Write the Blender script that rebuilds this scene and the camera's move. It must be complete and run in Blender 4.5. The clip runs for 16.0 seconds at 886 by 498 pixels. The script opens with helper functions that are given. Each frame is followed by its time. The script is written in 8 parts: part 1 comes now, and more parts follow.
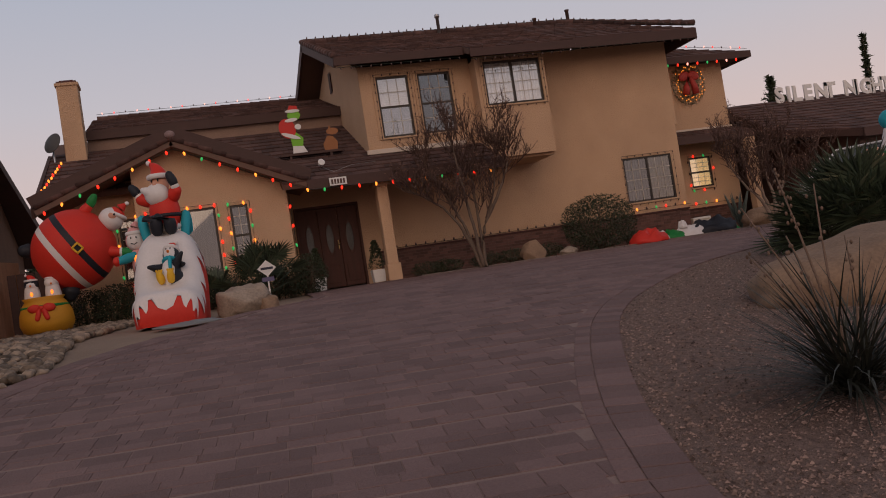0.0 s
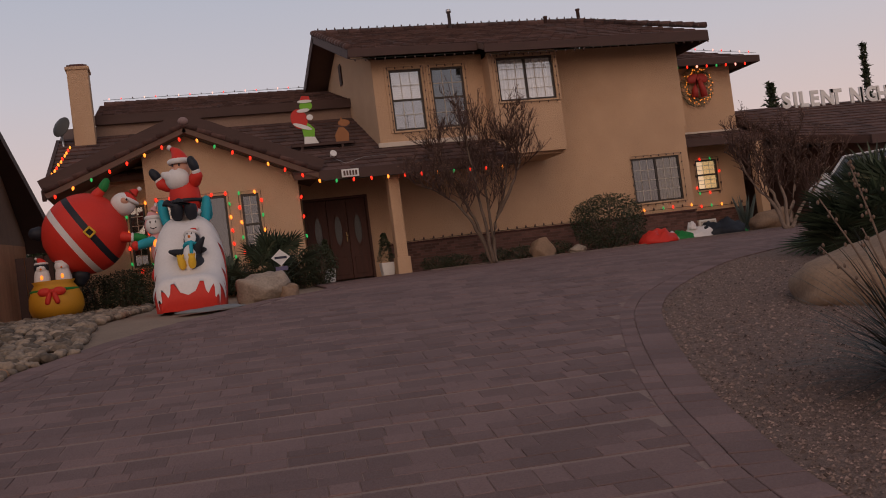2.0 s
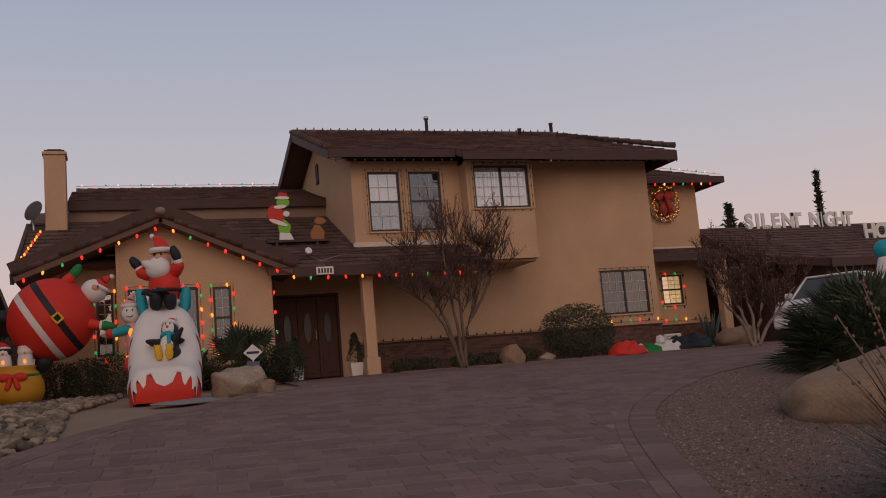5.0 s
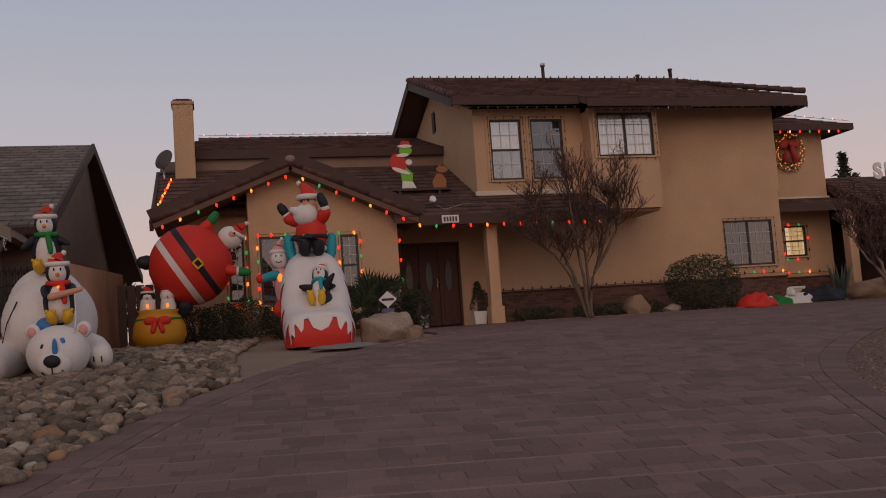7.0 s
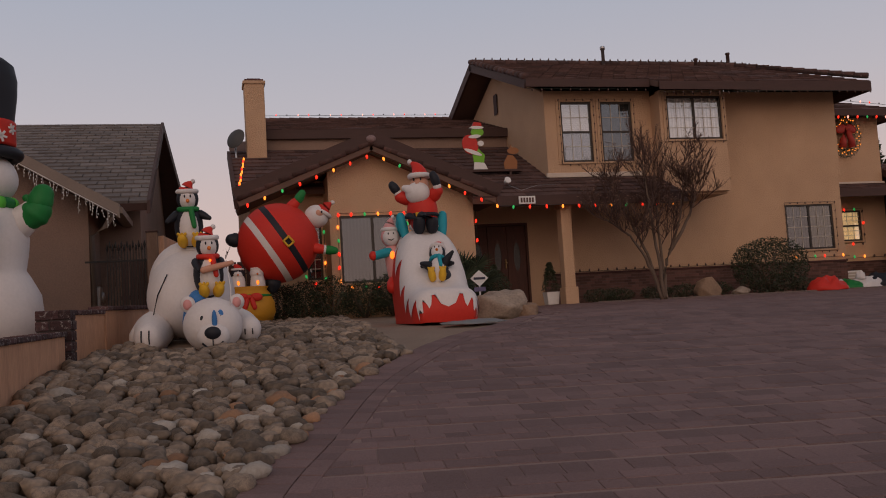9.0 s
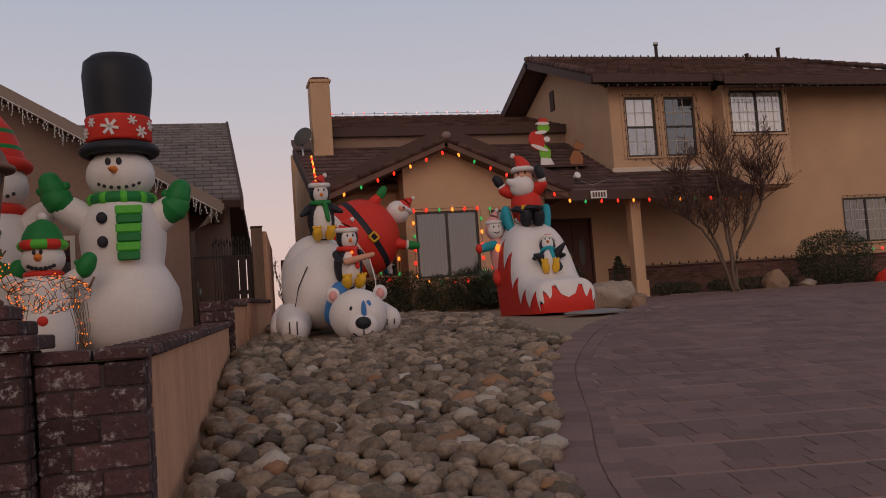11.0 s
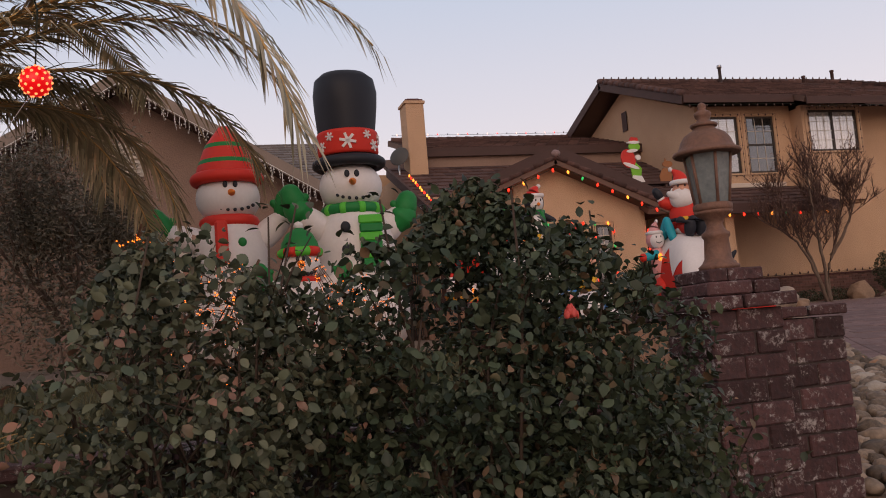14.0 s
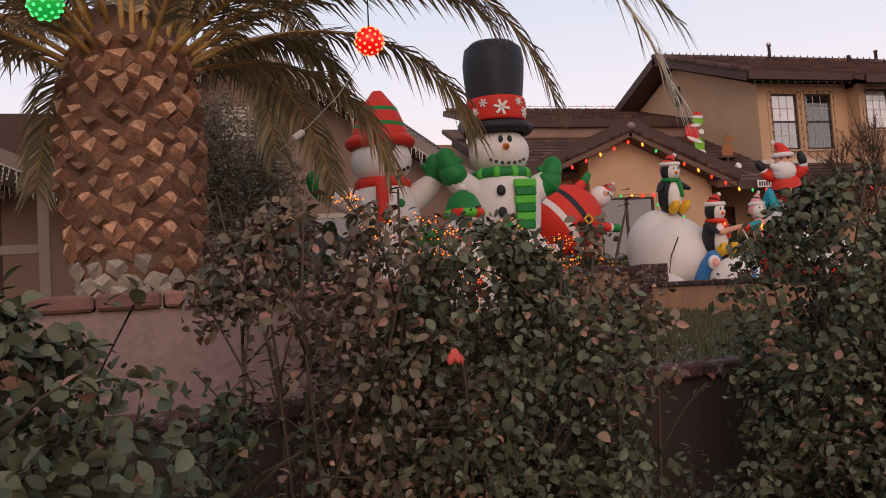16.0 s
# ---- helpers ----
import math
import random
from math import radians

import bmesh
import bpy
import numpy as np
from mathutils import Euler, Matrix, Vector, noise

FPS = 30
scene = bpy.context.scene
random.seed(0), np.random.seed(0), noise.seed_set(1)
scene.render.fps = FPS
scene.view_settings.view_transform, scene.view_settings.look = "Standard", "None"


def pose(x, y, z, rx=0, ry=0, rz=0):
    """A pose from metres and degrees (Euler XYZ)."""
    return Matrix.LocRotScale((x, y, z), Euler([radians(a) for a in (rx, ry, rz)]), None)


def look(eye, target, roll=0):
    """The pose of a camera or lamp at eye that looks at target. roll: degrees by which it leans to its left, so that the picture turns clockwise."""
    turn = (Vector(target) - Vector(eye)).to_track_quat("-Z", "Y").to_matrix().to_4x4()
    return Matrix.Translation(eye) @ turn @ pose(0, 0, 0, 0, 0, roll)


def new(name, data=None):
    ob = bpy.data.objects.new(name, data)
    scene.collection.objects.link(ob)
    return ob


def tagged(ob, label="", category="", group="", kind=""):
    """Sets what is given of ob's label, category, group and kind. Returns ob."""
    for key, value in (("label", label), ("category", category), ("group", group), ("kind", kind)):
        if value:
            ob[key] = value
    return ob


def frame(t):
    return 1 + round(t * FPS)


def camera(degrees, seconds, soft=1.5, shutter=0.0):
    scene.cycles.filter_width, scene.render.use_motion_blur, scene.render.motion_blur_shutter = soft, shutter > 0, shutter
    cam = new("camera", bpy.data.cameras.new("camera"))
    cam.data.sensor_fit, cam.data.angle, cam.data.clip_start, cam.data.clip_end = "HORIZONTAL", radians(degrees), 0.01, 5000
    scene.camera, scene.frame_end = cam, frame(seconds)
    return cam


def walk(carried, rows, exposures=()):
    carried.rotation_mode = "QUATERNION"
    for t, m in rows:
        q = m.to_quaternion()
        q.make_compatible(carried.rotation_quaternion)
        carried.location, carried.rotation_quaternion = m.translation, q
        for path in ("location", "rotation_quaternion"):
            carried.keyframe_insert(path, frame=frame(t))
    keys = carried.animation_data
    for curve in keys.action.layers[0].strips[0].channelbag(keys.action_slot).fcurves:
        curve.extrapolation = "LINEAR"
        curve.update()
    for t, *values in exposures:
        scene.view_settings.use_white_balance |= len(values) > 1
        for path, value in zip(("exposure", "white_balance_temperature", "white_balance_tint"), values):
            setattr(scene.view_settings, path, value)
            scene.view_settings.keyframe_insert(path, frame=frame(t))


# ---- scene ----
cam = camera(51.2, 16.0, soft=1.0)
PATH = [
    (0, (0.189, -0.866, 1.591), (0.732, 1.058, 1.652), -8.8),
    (0.5, (0.017, -0.811, 1.585), (0.568, 1.111, 1.645), -8.5),
    (1, (-0.084, -0.759, 1.574), (0.472, 1.161, 1.635), -8.2),
    (1.5, (-0.188, -0.717, 1.562), (0.365, 1.204, 1.621), -8.1),
    (2, (-0.3, -0.686, 1.565), (0.267, 1.231, 1.62), -7.3),
    (2.5, (-0.423, -0.614, 1.526), (0.208, 1.281, 1.633), -6.8),
    (3, (-0.566, -0.592, 1.506), (0.147, 1.265, 1.706), -6.5),
    (3.2, (-0.603, -0.602, 1.534), (0.132, 1.245, 1.758), -5.7),
    (5.3, (-0.766, -0.569, 1.578), (-0.115, 1.303, 1.849), -4.6),
    (5.5, (-0.825, -0.526, 1.581), (-0.208, 1.359, 1.836), -4.6),
    (6, (-1.033, -0.34, 1.586), (-0.477, 1.569, 1.805), -4.3),
    (6.5, (-1.314, -0.234, 1.591), (-0.794, 1.687, 1.786), -4.2),
    (7, (-1.585, -0.176, 1.608), (-1.085, 1.753, 1.785), -4.0),
    (7.5, (-1.961, -0.064, 1.609), (-1.469, 1.867, 1.772), -4.0),
    (8, (-2.409, 0.007, 1.615), (-1.919, 1.94, 1.766), -3.9),
    (8.2, (-2.59, 0.03, 1.612), (-2.101, 1.964, 1.762), -3.7),
    (10.3, (-4.349, 0.122, 1.607), (-3.853, 2.054, 1.744), -3.4),
    (10.5, (-4.509, 0.184, 1.598), (-4.013, 2.116, 1.737), -3.6),
    (11, (-4.937, 0.281, 1.59), (-4.446, 2.214, 1.734), -4.0),
    (11.5, (-5.44, 0.371, 1.573), (-4.948, 2.303, 1.728), -4.1),
    (12, (-6.0, 0.431, 1.552), (-5.501, 2.36, 1.724), -4.3),
    (12.5, (-6.599, 0.505, 1.546), (-6.088, 2.429, 1.734), -4.5),
    (13, (-7.19, 0.519, 1.551), (-6.663, 2.438, 1.746), -4.5),
    (13.5, (-7.762, 0.514, 1.547), (-7.217, 2.428, 1.741), -4.5),
    (14, (-8.293, 0.525, 1.536), (-7.732, 2.435, 1.73), -4.7),
    (14.5, (-8.816, 0.566, 1.546), (-8.246, 2.474, 1.727), -4.8),
    (15, (-9.379, 0.693, 1.54), (-8.795, 2.598, 1.709), -4.7),
    (15.5, (-9.986, 0.739, 1.519), (-9.391, 2.643, 1.674), -4.3),
    (16, (-10.592, 0.712, 1.508), (-9.994, 2.615, 1.643), -3.8),
]
walk(cam, [(t, look(eye, target, roll)) for t, eye, target, roll in PATH],
     [(0, -0.08), (3, -0.05), (5.5, -0.18), (7, -0.22), (8.2, -0.2), (10.5, -0.12), (12.5, 0.2), (13.5, 0.38), (14.5, 0.5), (16, 0.68)])

# ---- light and air ----
world = bpy.data.worlds.new("dusk_sky")
scene.world = world
world.use_nodes = True
wn, wl = world.node_tree.nodes, world.node_tree.links
wn.clear()
w_tc, w_sep, w_ramp = wn.new("ShaderNodeTexCoord"), wn.new("ShaderNodeSeparateXYZ"), wn.new("ShaderNodeValToRGB")
w_bg, w_out = wn.new("ShaderNodeBackground"), wn.new("ShaderNodeOutputWorld")
wl.new(w_tc.outputs["Generated"], w_sep.inputs[0])
wl.new(w_sep.outputs["Z"], w_ramp.inputs[0])
wl.new(w_ramp.outputs[0], w_bg.inputs[0])
wl.new(w_bg.outputs[0], w_out.inputs[0])
SKY = [(0.0, (0.76, 0.51, 0.43)), (0.10, (0.715, 0.545, 0.505)), (0.22, (0.565, 0.53, 0.575)), (0.38, (0.405, 0.45, 0.555)), (0.55, (0.27, 0.28, 0.34)), (1.0, (0.24, 0.22, 0.235))]
el = w_ramp.color_ramp.elements
el[0].position, el[0].color = SKY[0][0], (*SKY[0][1], 1)
el[1].position, el[1].color = SKY[-1][0], (*SKY[-1][1], 1)
for p_, c_ in SKY[1:-1]:
    e_ = el.new(p_)
    e_.color = (*c_, 1)
w_bg.inputs[1].default_value = 1.0
sun = new("afterglow_sun", bpy.data.lights.new("afterglow_sun", "SUN"))
sun.data.energy, sun.data.angle, sun.data.color = 0.75, radians(50), (1.0, 0.66, 0.44)
sun.matrix_world = look((-20, -60, 38), (0, 15, 2))


# ---- materials ----
def mat(name, col, rough=0.8, col2=None, scale=6.0, fine=60.0, amount=0.5, bump=0.15, bscale=None, metal=0.0, rnd=0.0, island=False, stretch=(1, 1, 1), trans=0.0, spec=0.4):
    """Two scales of colour noise between col and col2, with a bump. rnd: brightness spread from piece to piece."""
    m = bpy.data.materials.new(name)
    m.use_nodes = True
    n, l = m.node_tree.nodes, m.node_tree.links
    b = n["Principled BSDF"]
    b.inputs["Roughness"].default_value, b.inputs["Metallic"].default_value = rough, metal
    b.inputs["Specular IOR Level"].default_value = spec
    if trans:
        b.inputs["Transmission Weight"].default_value = trans
    col2 = col2 or tuple(c * 0.72 for c in col)
    tc, mp = n.new("ShaderNodeTexCoord"), n.new("ShaderNodeMapping")
    l.new(tc.outputs["Object"], mp.inputs[0])
    mp.inputs["Scale"].default_value = stretch
    n1, n2 = n.new("ShaderNodeTexNoise"), n.new("ShaderNodeTexNoise")
    n1.inputs["Scale"].default_value, n2.inputs["Scale"].default_value = scale, fine
    n1.inputs["Detail"].default_value, n2.inputs["Detail"].default_value = 4, 3
    for k in (n1, n2):
        l.new(mp.outputs[0], k.inputs["Vector"])
    ad = n.new("ShaderNodeMath")
    ad.operation = "ADD"
    l.new(n1.outputs[0], ad.inputs[0])
    l.new(n2.outputs[0], ad.inputs[1])
    mr = n.new("ShaderNodeMapRange")
    mr.inputs["From Min"].default_value, mr.inputs["From Max"].default_value = 0.72, 1.28
    l.new(ad.outputs[0], mr.inputs["Value"])
    mix = n.new("ShaderNodeMix")
    mix.data_type = "RGBA"
    mix.inputs[6].default_value, mix.inputs[7].default_value = (*col, 1), (*col2, 1)
    fac = n.new("ShaderNodeMath")
    fac.operation = "MULTIPLY"
    fac.inputs[1].default_value = amount
    l.new(mr.outputs[0], fac.inputs[0])
    l.new(fac.outputs[0], mix.inputs[0])
    colour = mix.outputs[2]
    if rnd:
        src = n.new("ShaderNodeNewGeometry").outputs["Random Per Island"] if island else n.new("ShaderNodeObjectInfo").outputs["Random"]
        rr = n.new("ShaderNodeMapRange")
        rr.inputs["To Min"].default_value, rr.inputs["To Max"].default_value = 1 - rnd, 1 + rnd
        l.new(src, rr.inputs["Value"])
        hs = n.new("ShaderNodeHueSaturation")
        l.new(rr.outputs[0], hs.inputs["Value"])
        l.new(colour, hs.inputs["Color"])
        colour = hs.outputs[0]
    l.new(colour, b.inputs["Base Color"])
    if bump:
        bp = n.new("ShaderNodeBump")
        bp.inputs["Strength"].default_value, bp.inputs["Distance"].default_value = bump, 0.02
        nb = n.new("ShaderNodeTexNoise")
        nb.inputs["Scale"].default_value, nb.inputs["Detail"].default_value = bscale or fine, 4
        l.new(mp.outputs[0], nb.inputs["Vector"])
        l.new(nb.outputs[0], bp.inputs["Height"])
        l.new(bp.outputs[0], b.inputs["Normal"])
    return m


def glow(name, col, power):
    m = bpy.data.materials.new(name)
    m.use_nodes = True
    b = m.node_tree.nodes["Principled BSDF"]
    b.inputs["Base Color"].default_value = (*[min(1, c) for c in col], 1)
    b.inputs["Emission Color"].default_value = (*col, 1)
    b.inputs["Emission Strength"].default_value = power
    b.inputs["Roughness"].default_value = 0.3
    return m


STUCCO = mat("tan_stucco", (0.60, 0.395, 0.25), 0.95, (0.43, 0.275, 0.175), 0.9, 70, 0.62, 1.0, 34)
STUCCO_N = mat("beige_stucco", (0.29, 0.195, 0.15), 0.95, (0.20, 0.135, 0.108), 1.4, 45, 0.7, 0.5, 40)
STUCCO_P = mat("peach_stucco", (0.66, 0.38, 0.235), 0.95, (0.46, 0.26, 0.165), 2.6, 40, 0.9, 0.6, 40, stretch=(1.6, 1.6, 0.22))
STUCCO_G = mat("mauve_stucco", (0.32, 0.225, 0.22), 0.95, (0.22, 0.155, 0.15), 1.5, 30, 0.8, 0.4, 40)
TRIMW = mat("pale_trim", (0.66, 0.56, 0.47), 0.8, None, 2, 40, 0.4, 0.1)
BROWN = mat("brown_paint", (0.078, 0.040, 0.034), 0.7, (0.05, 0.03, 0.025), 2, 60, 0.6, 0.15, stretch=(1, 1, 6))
ROOF = mat("brown_roof_tile", (0.118, 0.066, 0.056), 0.9, (0.066, 0.037, 0.034), 1.6, 14, 0.9, 0.5, rnd=0.32, island=True)
ROOF_N = mat("grey_roof_tile", (0.20, 0.175, 0.165), 0.9, (0.13, 0.115, 0.11), 1.2, 30, 0.7, 0.3, rnd=0.22, island=True)
BRICKM = mat("dark_red_brick", (0.13, 0.055, 0.048), 0.9, (0.07, 0.035, 0.032), 5, 50, 0.7, 0.5, 30, rnd=0.3)
SOFFIT = mat("brown_soffit", (0.15, 0.09, 0.068), 0.8, (0.11, 0.065, 0.05), 2, 50, 0.6, 0.15)
EARTH = mat("sandy_ground", (0.30, 0.225, 0.17), 0.95, (0.21, 0.155, 0.12), 1.5, 35, 0.8, 0.4, 60)
ASPHALT = mat("asphalt", (0.05, 0.048, 0.047), 0.95, (0.035, 0.034, 0.034), 1, 80, 0.7, 0.4, 90)
PAVER = mat("mauve_concrete_paver", (0.202, 0.130, 0.123), 0.85, (0.142, 0.092, 0.090), 1.1, 60, 0.8, 0.5, 70, rnd=0.19)
PAVER_S = mat("mauve_concrete_paver_far", (0.202, 0.130, 0.123), 0.85, (0.142, 0.092, 0.090), 1.1, 60, 0.8, 0.5, 70, rnd=0.19, island=True)
JOINT = mat("paver_joint_sand", (0.28, 0.20, 0.18), 0.95, None, 3, 60, 0.6, 0.3)
GRASS_G = mat("lawn_soil", (0.07, 0.075, 0.03), 0.95, (0.045, 0.05, 0.02), 3, 40, 0.7, 0.4)


# ---- mesh helpers ----
class Mesh:
    """Gathers vertices, faces and a material number for each face."""

    def __init__(self):
        self.v, self.f, self.m, self.smooth = [], [], [], []

    def add(self, verts, faces, mi=0, smooth=False):
        o = len(self.v)
        self.v += [tuple(p) for p in verts]
        for q in faces:
            self.f.append([i + o for i in q])
            self.m.append(mi)
            self.smooth.append(smooth)
        return self

    def box(self, x0, x1, y0, y1, z0, z1, mi=0, m=None, bev=0.0):
        if bev:
            b = min(bev, (x1 - x0) / 2.2, (y1 - y0) / 2.2, (z1 - z0) / 2.2)
            vs, key = [], {}
            for sx in (0, 1):
                for sy in (0, 1):
                    for sz in (0, 1):
                        px, py, pz = (x1 if sx else x0), (y1 if sy else y0), (z1 if sz else z0)
                        dx, dy, dz = (-b if sx else b), (-b if sy else b), (-b if sz else b)
                        for k, p in enumerate(((px, py + dy, pz + dz), (px + dx, py, pz + dz), (px + dx, py + dy, pz))):
                            key[(sx, sy, sz, k)] = len(vs)
                            vs.append(p)
            K = lambda *a: key[a]
            fs = []
            for s in (0, 1):
                for k, perm in ((0, lambda u, w: (s, u, w)), (1, lambda u, w: (u, s, w)), (2, lambda u, w: (u, w, s))):
                    fs.append([K(*perm(u, w), k) for u, w in ((0, 0), (1, 0), (1, 1), (0, 1))])
            for s in (0, 1):
                for u in (0, 1):
                    fs.append([K(0, s, u, 1), K(1, s, u, 1), K(1, s, u, 2), K(0, s, u, 2)])
                    fs.append([K(s, 0, u, 0), K(s, 1, u, 0), K(s, 1, u, 2), K(s, 0, u, 2)])
                    fs.append([K(s, u, 0, 0), K(s, u, 1, 0), K(s, u, 1, 1), K(s, u, 0, 1)])
            for sx in (0, 1):
                for sy in (0, 1):
                    for sz in (0, 1):
                        fs.append([K(sx, sy, sz, k) for k in (0, 1, 2)])
        else:
            vs = [(x, y, z) for x in (x0, x1) for y in (y0, y1) for z in (z0, z1)]
            fs = [(0, 1, 3, 2), (4, 6, 7, 5), (0, 4, 5, 1), (2, 3, 7, 6), (0, 2, 6, 4), (1, 5, 7, 3)]
        if m is not None:
            vs = [m @ Vector(p) for p in vs]
        return self.add(vs, fs, mi)

    def prism(self, poly, a, b, axis="y", mi=0):
        """poly in the two other axes, pushed from a to b along axis."""
        n = len(poly)
        put = {"x": lambda p, t: (t, p[0], p[1]), "y": lambda p, t: (p[0], t, p[1]), "z": lambda p, t: (p[0], p[1], t)}[axis]
        vs = [put(p, a) for p in poly] + [put(p, b) for p in poly]
        fs = [list(range(n)), list(range(2 * n - 1, n - 1, -1))] + [(i, (i + 1) % n, n + (i + 1) % n, n + i) for i in range(n)]
        return self.add(vs, fs, mi)

    def slab(self, quad, thick, mi=0):
        """A plate under four corners."""
        q = [Vector(p) for p in quad]
        nrm = (q[1] - q[0]).cross(q[3] - q[0]).normalized() * thick
        n = len(q)
        vs = q + [p - nrm for p in q]
        return self.add(vs, [list(range(n)), list(range(2 * n - 1, n - 1, -1))] + [(i, n + i, n + (i + 1) % n, (i + 1) % n) for i in range(n)], mi)

    def lathe(self, prof, seg=24, m=None, mi=0, smooth=True, wob=0.0, mis=None):
        """prof: (radius, height) from below."""
        vs, fs, ms = [], [], []
        for r, z in prof:
            for k in range(seg):
                a = 2 * math.pi * k / seg
                w = 1 + wob * math.sin(3 * a + z * 4)
                vs.append(Vector((r * w * math.cos(a), r * w * math.sin(a), z)))
        if m is not None:
            vs = [m @ p for p in vs]
        for i in range(len(prof) - 1):
            for k in range(seg):
                self_f = (i * seg + k, i * seg + (k + 1) % seg, (i + 1) * seg + (k + 1) % seg, (i + 1) * seg + k)
                fs.append(self_f)
                ms.append(mis[i] if mis else mi)
        o = len(self.f)
        self.add(vs, fs, mi, smooth)
        self.m[o:] = ms
        caps = [list(range(seg))[::-1], [(len(prof) - 1) * seg + k for k in range(seg)]]
        o = len(self.v) - len(vs)
        for c, mm in zip(caps, (ms[0], ms[-1])):
            self.f.append([i + o for i in c])
            self.m.append(mm)
            self.smooth.append(False)
        return self

    def blob(self, c, r, mi=0, seg=18, rings=12, rot=None, dent=None, smooth=True):
        """An ellipsoid round c with the radii r; dent moves each unit point before it is stretched."""
        vs, fs = [], []
        for i in range(rings + 1):
            th = math.pi * i / rings
            for k in range(seg):
                ph = 2 * math.pi * k / seg
                p = Vector((math.sin(th) * math.cos(ph), math.sin(th) * math.sin(ph), -math.cos(th)))
                if dent:
                    p = dent(p)
                p = Vector((p.x * r[0], p.y * r[1], p.z * r[2]))
                if rot is not None:
                    p = rot @ p
                vs.append(p + Vector(c))
        for i in range(rings):
            for k in range(seg):
                a, b = i * seg + k, i * seg + (k + 1) % seg
                fs.append((a, b, b + seg, a + seg))
        return self.add(vs, fs, mi, smooth)

    def tube(self, pts, rad, seg=8, mi=0, smooth=True, cap=True):
        """A round bar along pts; rad is a number or one for each point."""
        pts = [Vector(p) for p in pts]
        rads = rad if isinstance(rad, (list, tuple)) else [rad] * len(pts)
        vs, fs = [], []
        up = Vector((0, 0, 1))
        for i, p in enumerate(pts):
            d = (pts[min(i + 1, len(pts) - 1)] - pts[max(i - 1, 0)]).normalized()
            s = d.cross(up if abs(d.z) < 0.95 else Vector((1, 0, 0))).normalized()
            t = s.cross(d)
            for k in range(seg):
                a = 2 * math.pi * k / seg
                vs.append(p + (s * math.cos(a) + t * math.sin(a)) * rads[i])
        for i in range(len(pts) - 1):
            for k in range(seg):
                fs.append((i * seg + k, i * seg + (k + 1) % seg, (i + 1) * seg + (k + 1) % seg, (i + 1) * seg + k))
        if cap:
            fs += [list(range(seg))[::-1], [(len(pts) - 1) * seg + k for k in range(seg)]]
        return self.add(vs, fs, mi, smooth)

    def data(self, name, mats):
        me = bpy.data.meshes.new(name)
        me.from_pydata(self.v, [], self.f)
        for k in mats if isinstance(mats, (list, tuple)) else [mats]:
            me.materials.append(k)
        me.polygons.foreach_set("material_index", self.m)
        me.polygons.foreach_set("use_smooth", self.smooth)
        bm = bmesh.new()
        bm.from_mesh(me)
        bmesh.ops.recalc_face_normals(bm, faces=bm.faces)
        bm.to_mesh(me)
        bm.free()
        me.update()
        return me


class Split(Mesh):
    """Keeps each box, slab or prism as a mesh of its own."""

    def __init__(self):
        self.pieces = []

    def add(self, verts, faces, mi=0, smooth=False):
        self.pieces.append(Mesh().add(verts, faces, mi, smooth))
        return self

    def parts(self, name, mats, parent):
        return [part(name, k, mats, parent) for k in self.pieces]


def part(name, mesh, mats, parent=None, label="", at=None):
    ob = new(name, mesh.data(name, mats))
    if at is not None:
        ob.matrix_basis = at
    if parent is not None:
        ob.parent = parent
    if label:
        ob["label"] = label
    return ob


def thing(name, label, category, at=(0, 0, 0), group="", kind="", turn=0.0):
    ob = new(name)
    ob.empty_display_size = 0.2
    ob.matrix_basis = pose(*at, 0, 0, turn)
    return tagged(ob, label, category, group, kind)


def setting(name, mesh, mats, label, category):
    return tagged(new(name, mesh.data(name, mats)), label, category, kind="structure")


# ---- the lie of the land ----
PROFILE = [(-400, -2.0), (-6, -0.1), (-1.2, -0.06), (0.0, 0.08), (4.2, 0.62), (5.4, 0.78), (8.4, 1.11), (9.8, 1.27), (12.5, 1.52), (16, 1.58), (18, 1.62), (20.2, 1.70), (24, 1.74), (400, 6)]


def gz(y):
    for (a, za), (b, zb) in zip(PROFILE, PROFILE[1:]):
        if y <= b:
            u = max(0.0, (y - a) / (b - a))
            return za + (zb - za) * u
    return PROFILE[-1][1]


xs = [-400, -120, -40, -20] + [x * 1.0 for x in range(-16, 31)] + [45, 120, 400]
ys = [-400, -120, -40, -15] + [-6 + 0.6 * k for k in range(60)] + [40, 90, 400]
g = Mesh()
g.add([(x, y, gz(y) - (0.03 if -16 < x < 30 and -2 < y < 24 else 0.0)) for y in ys for x in xs],
      [(j * len(xs) + i, j * len(xs) + i + 1, (j + 1) * len(xs) + i + 1, (j + 1) * len(xs) + i) for j in range(len(ys) - 1) for i in range(len(xs) - 1)], 0, True)
setting("ground", g, EARTH, "dry sandy earth of the sloping front yards", "ground")


# ---- the tan house ----
ZS = 1.75
RUN = 0.45      # rise of the lower roofs for each metre


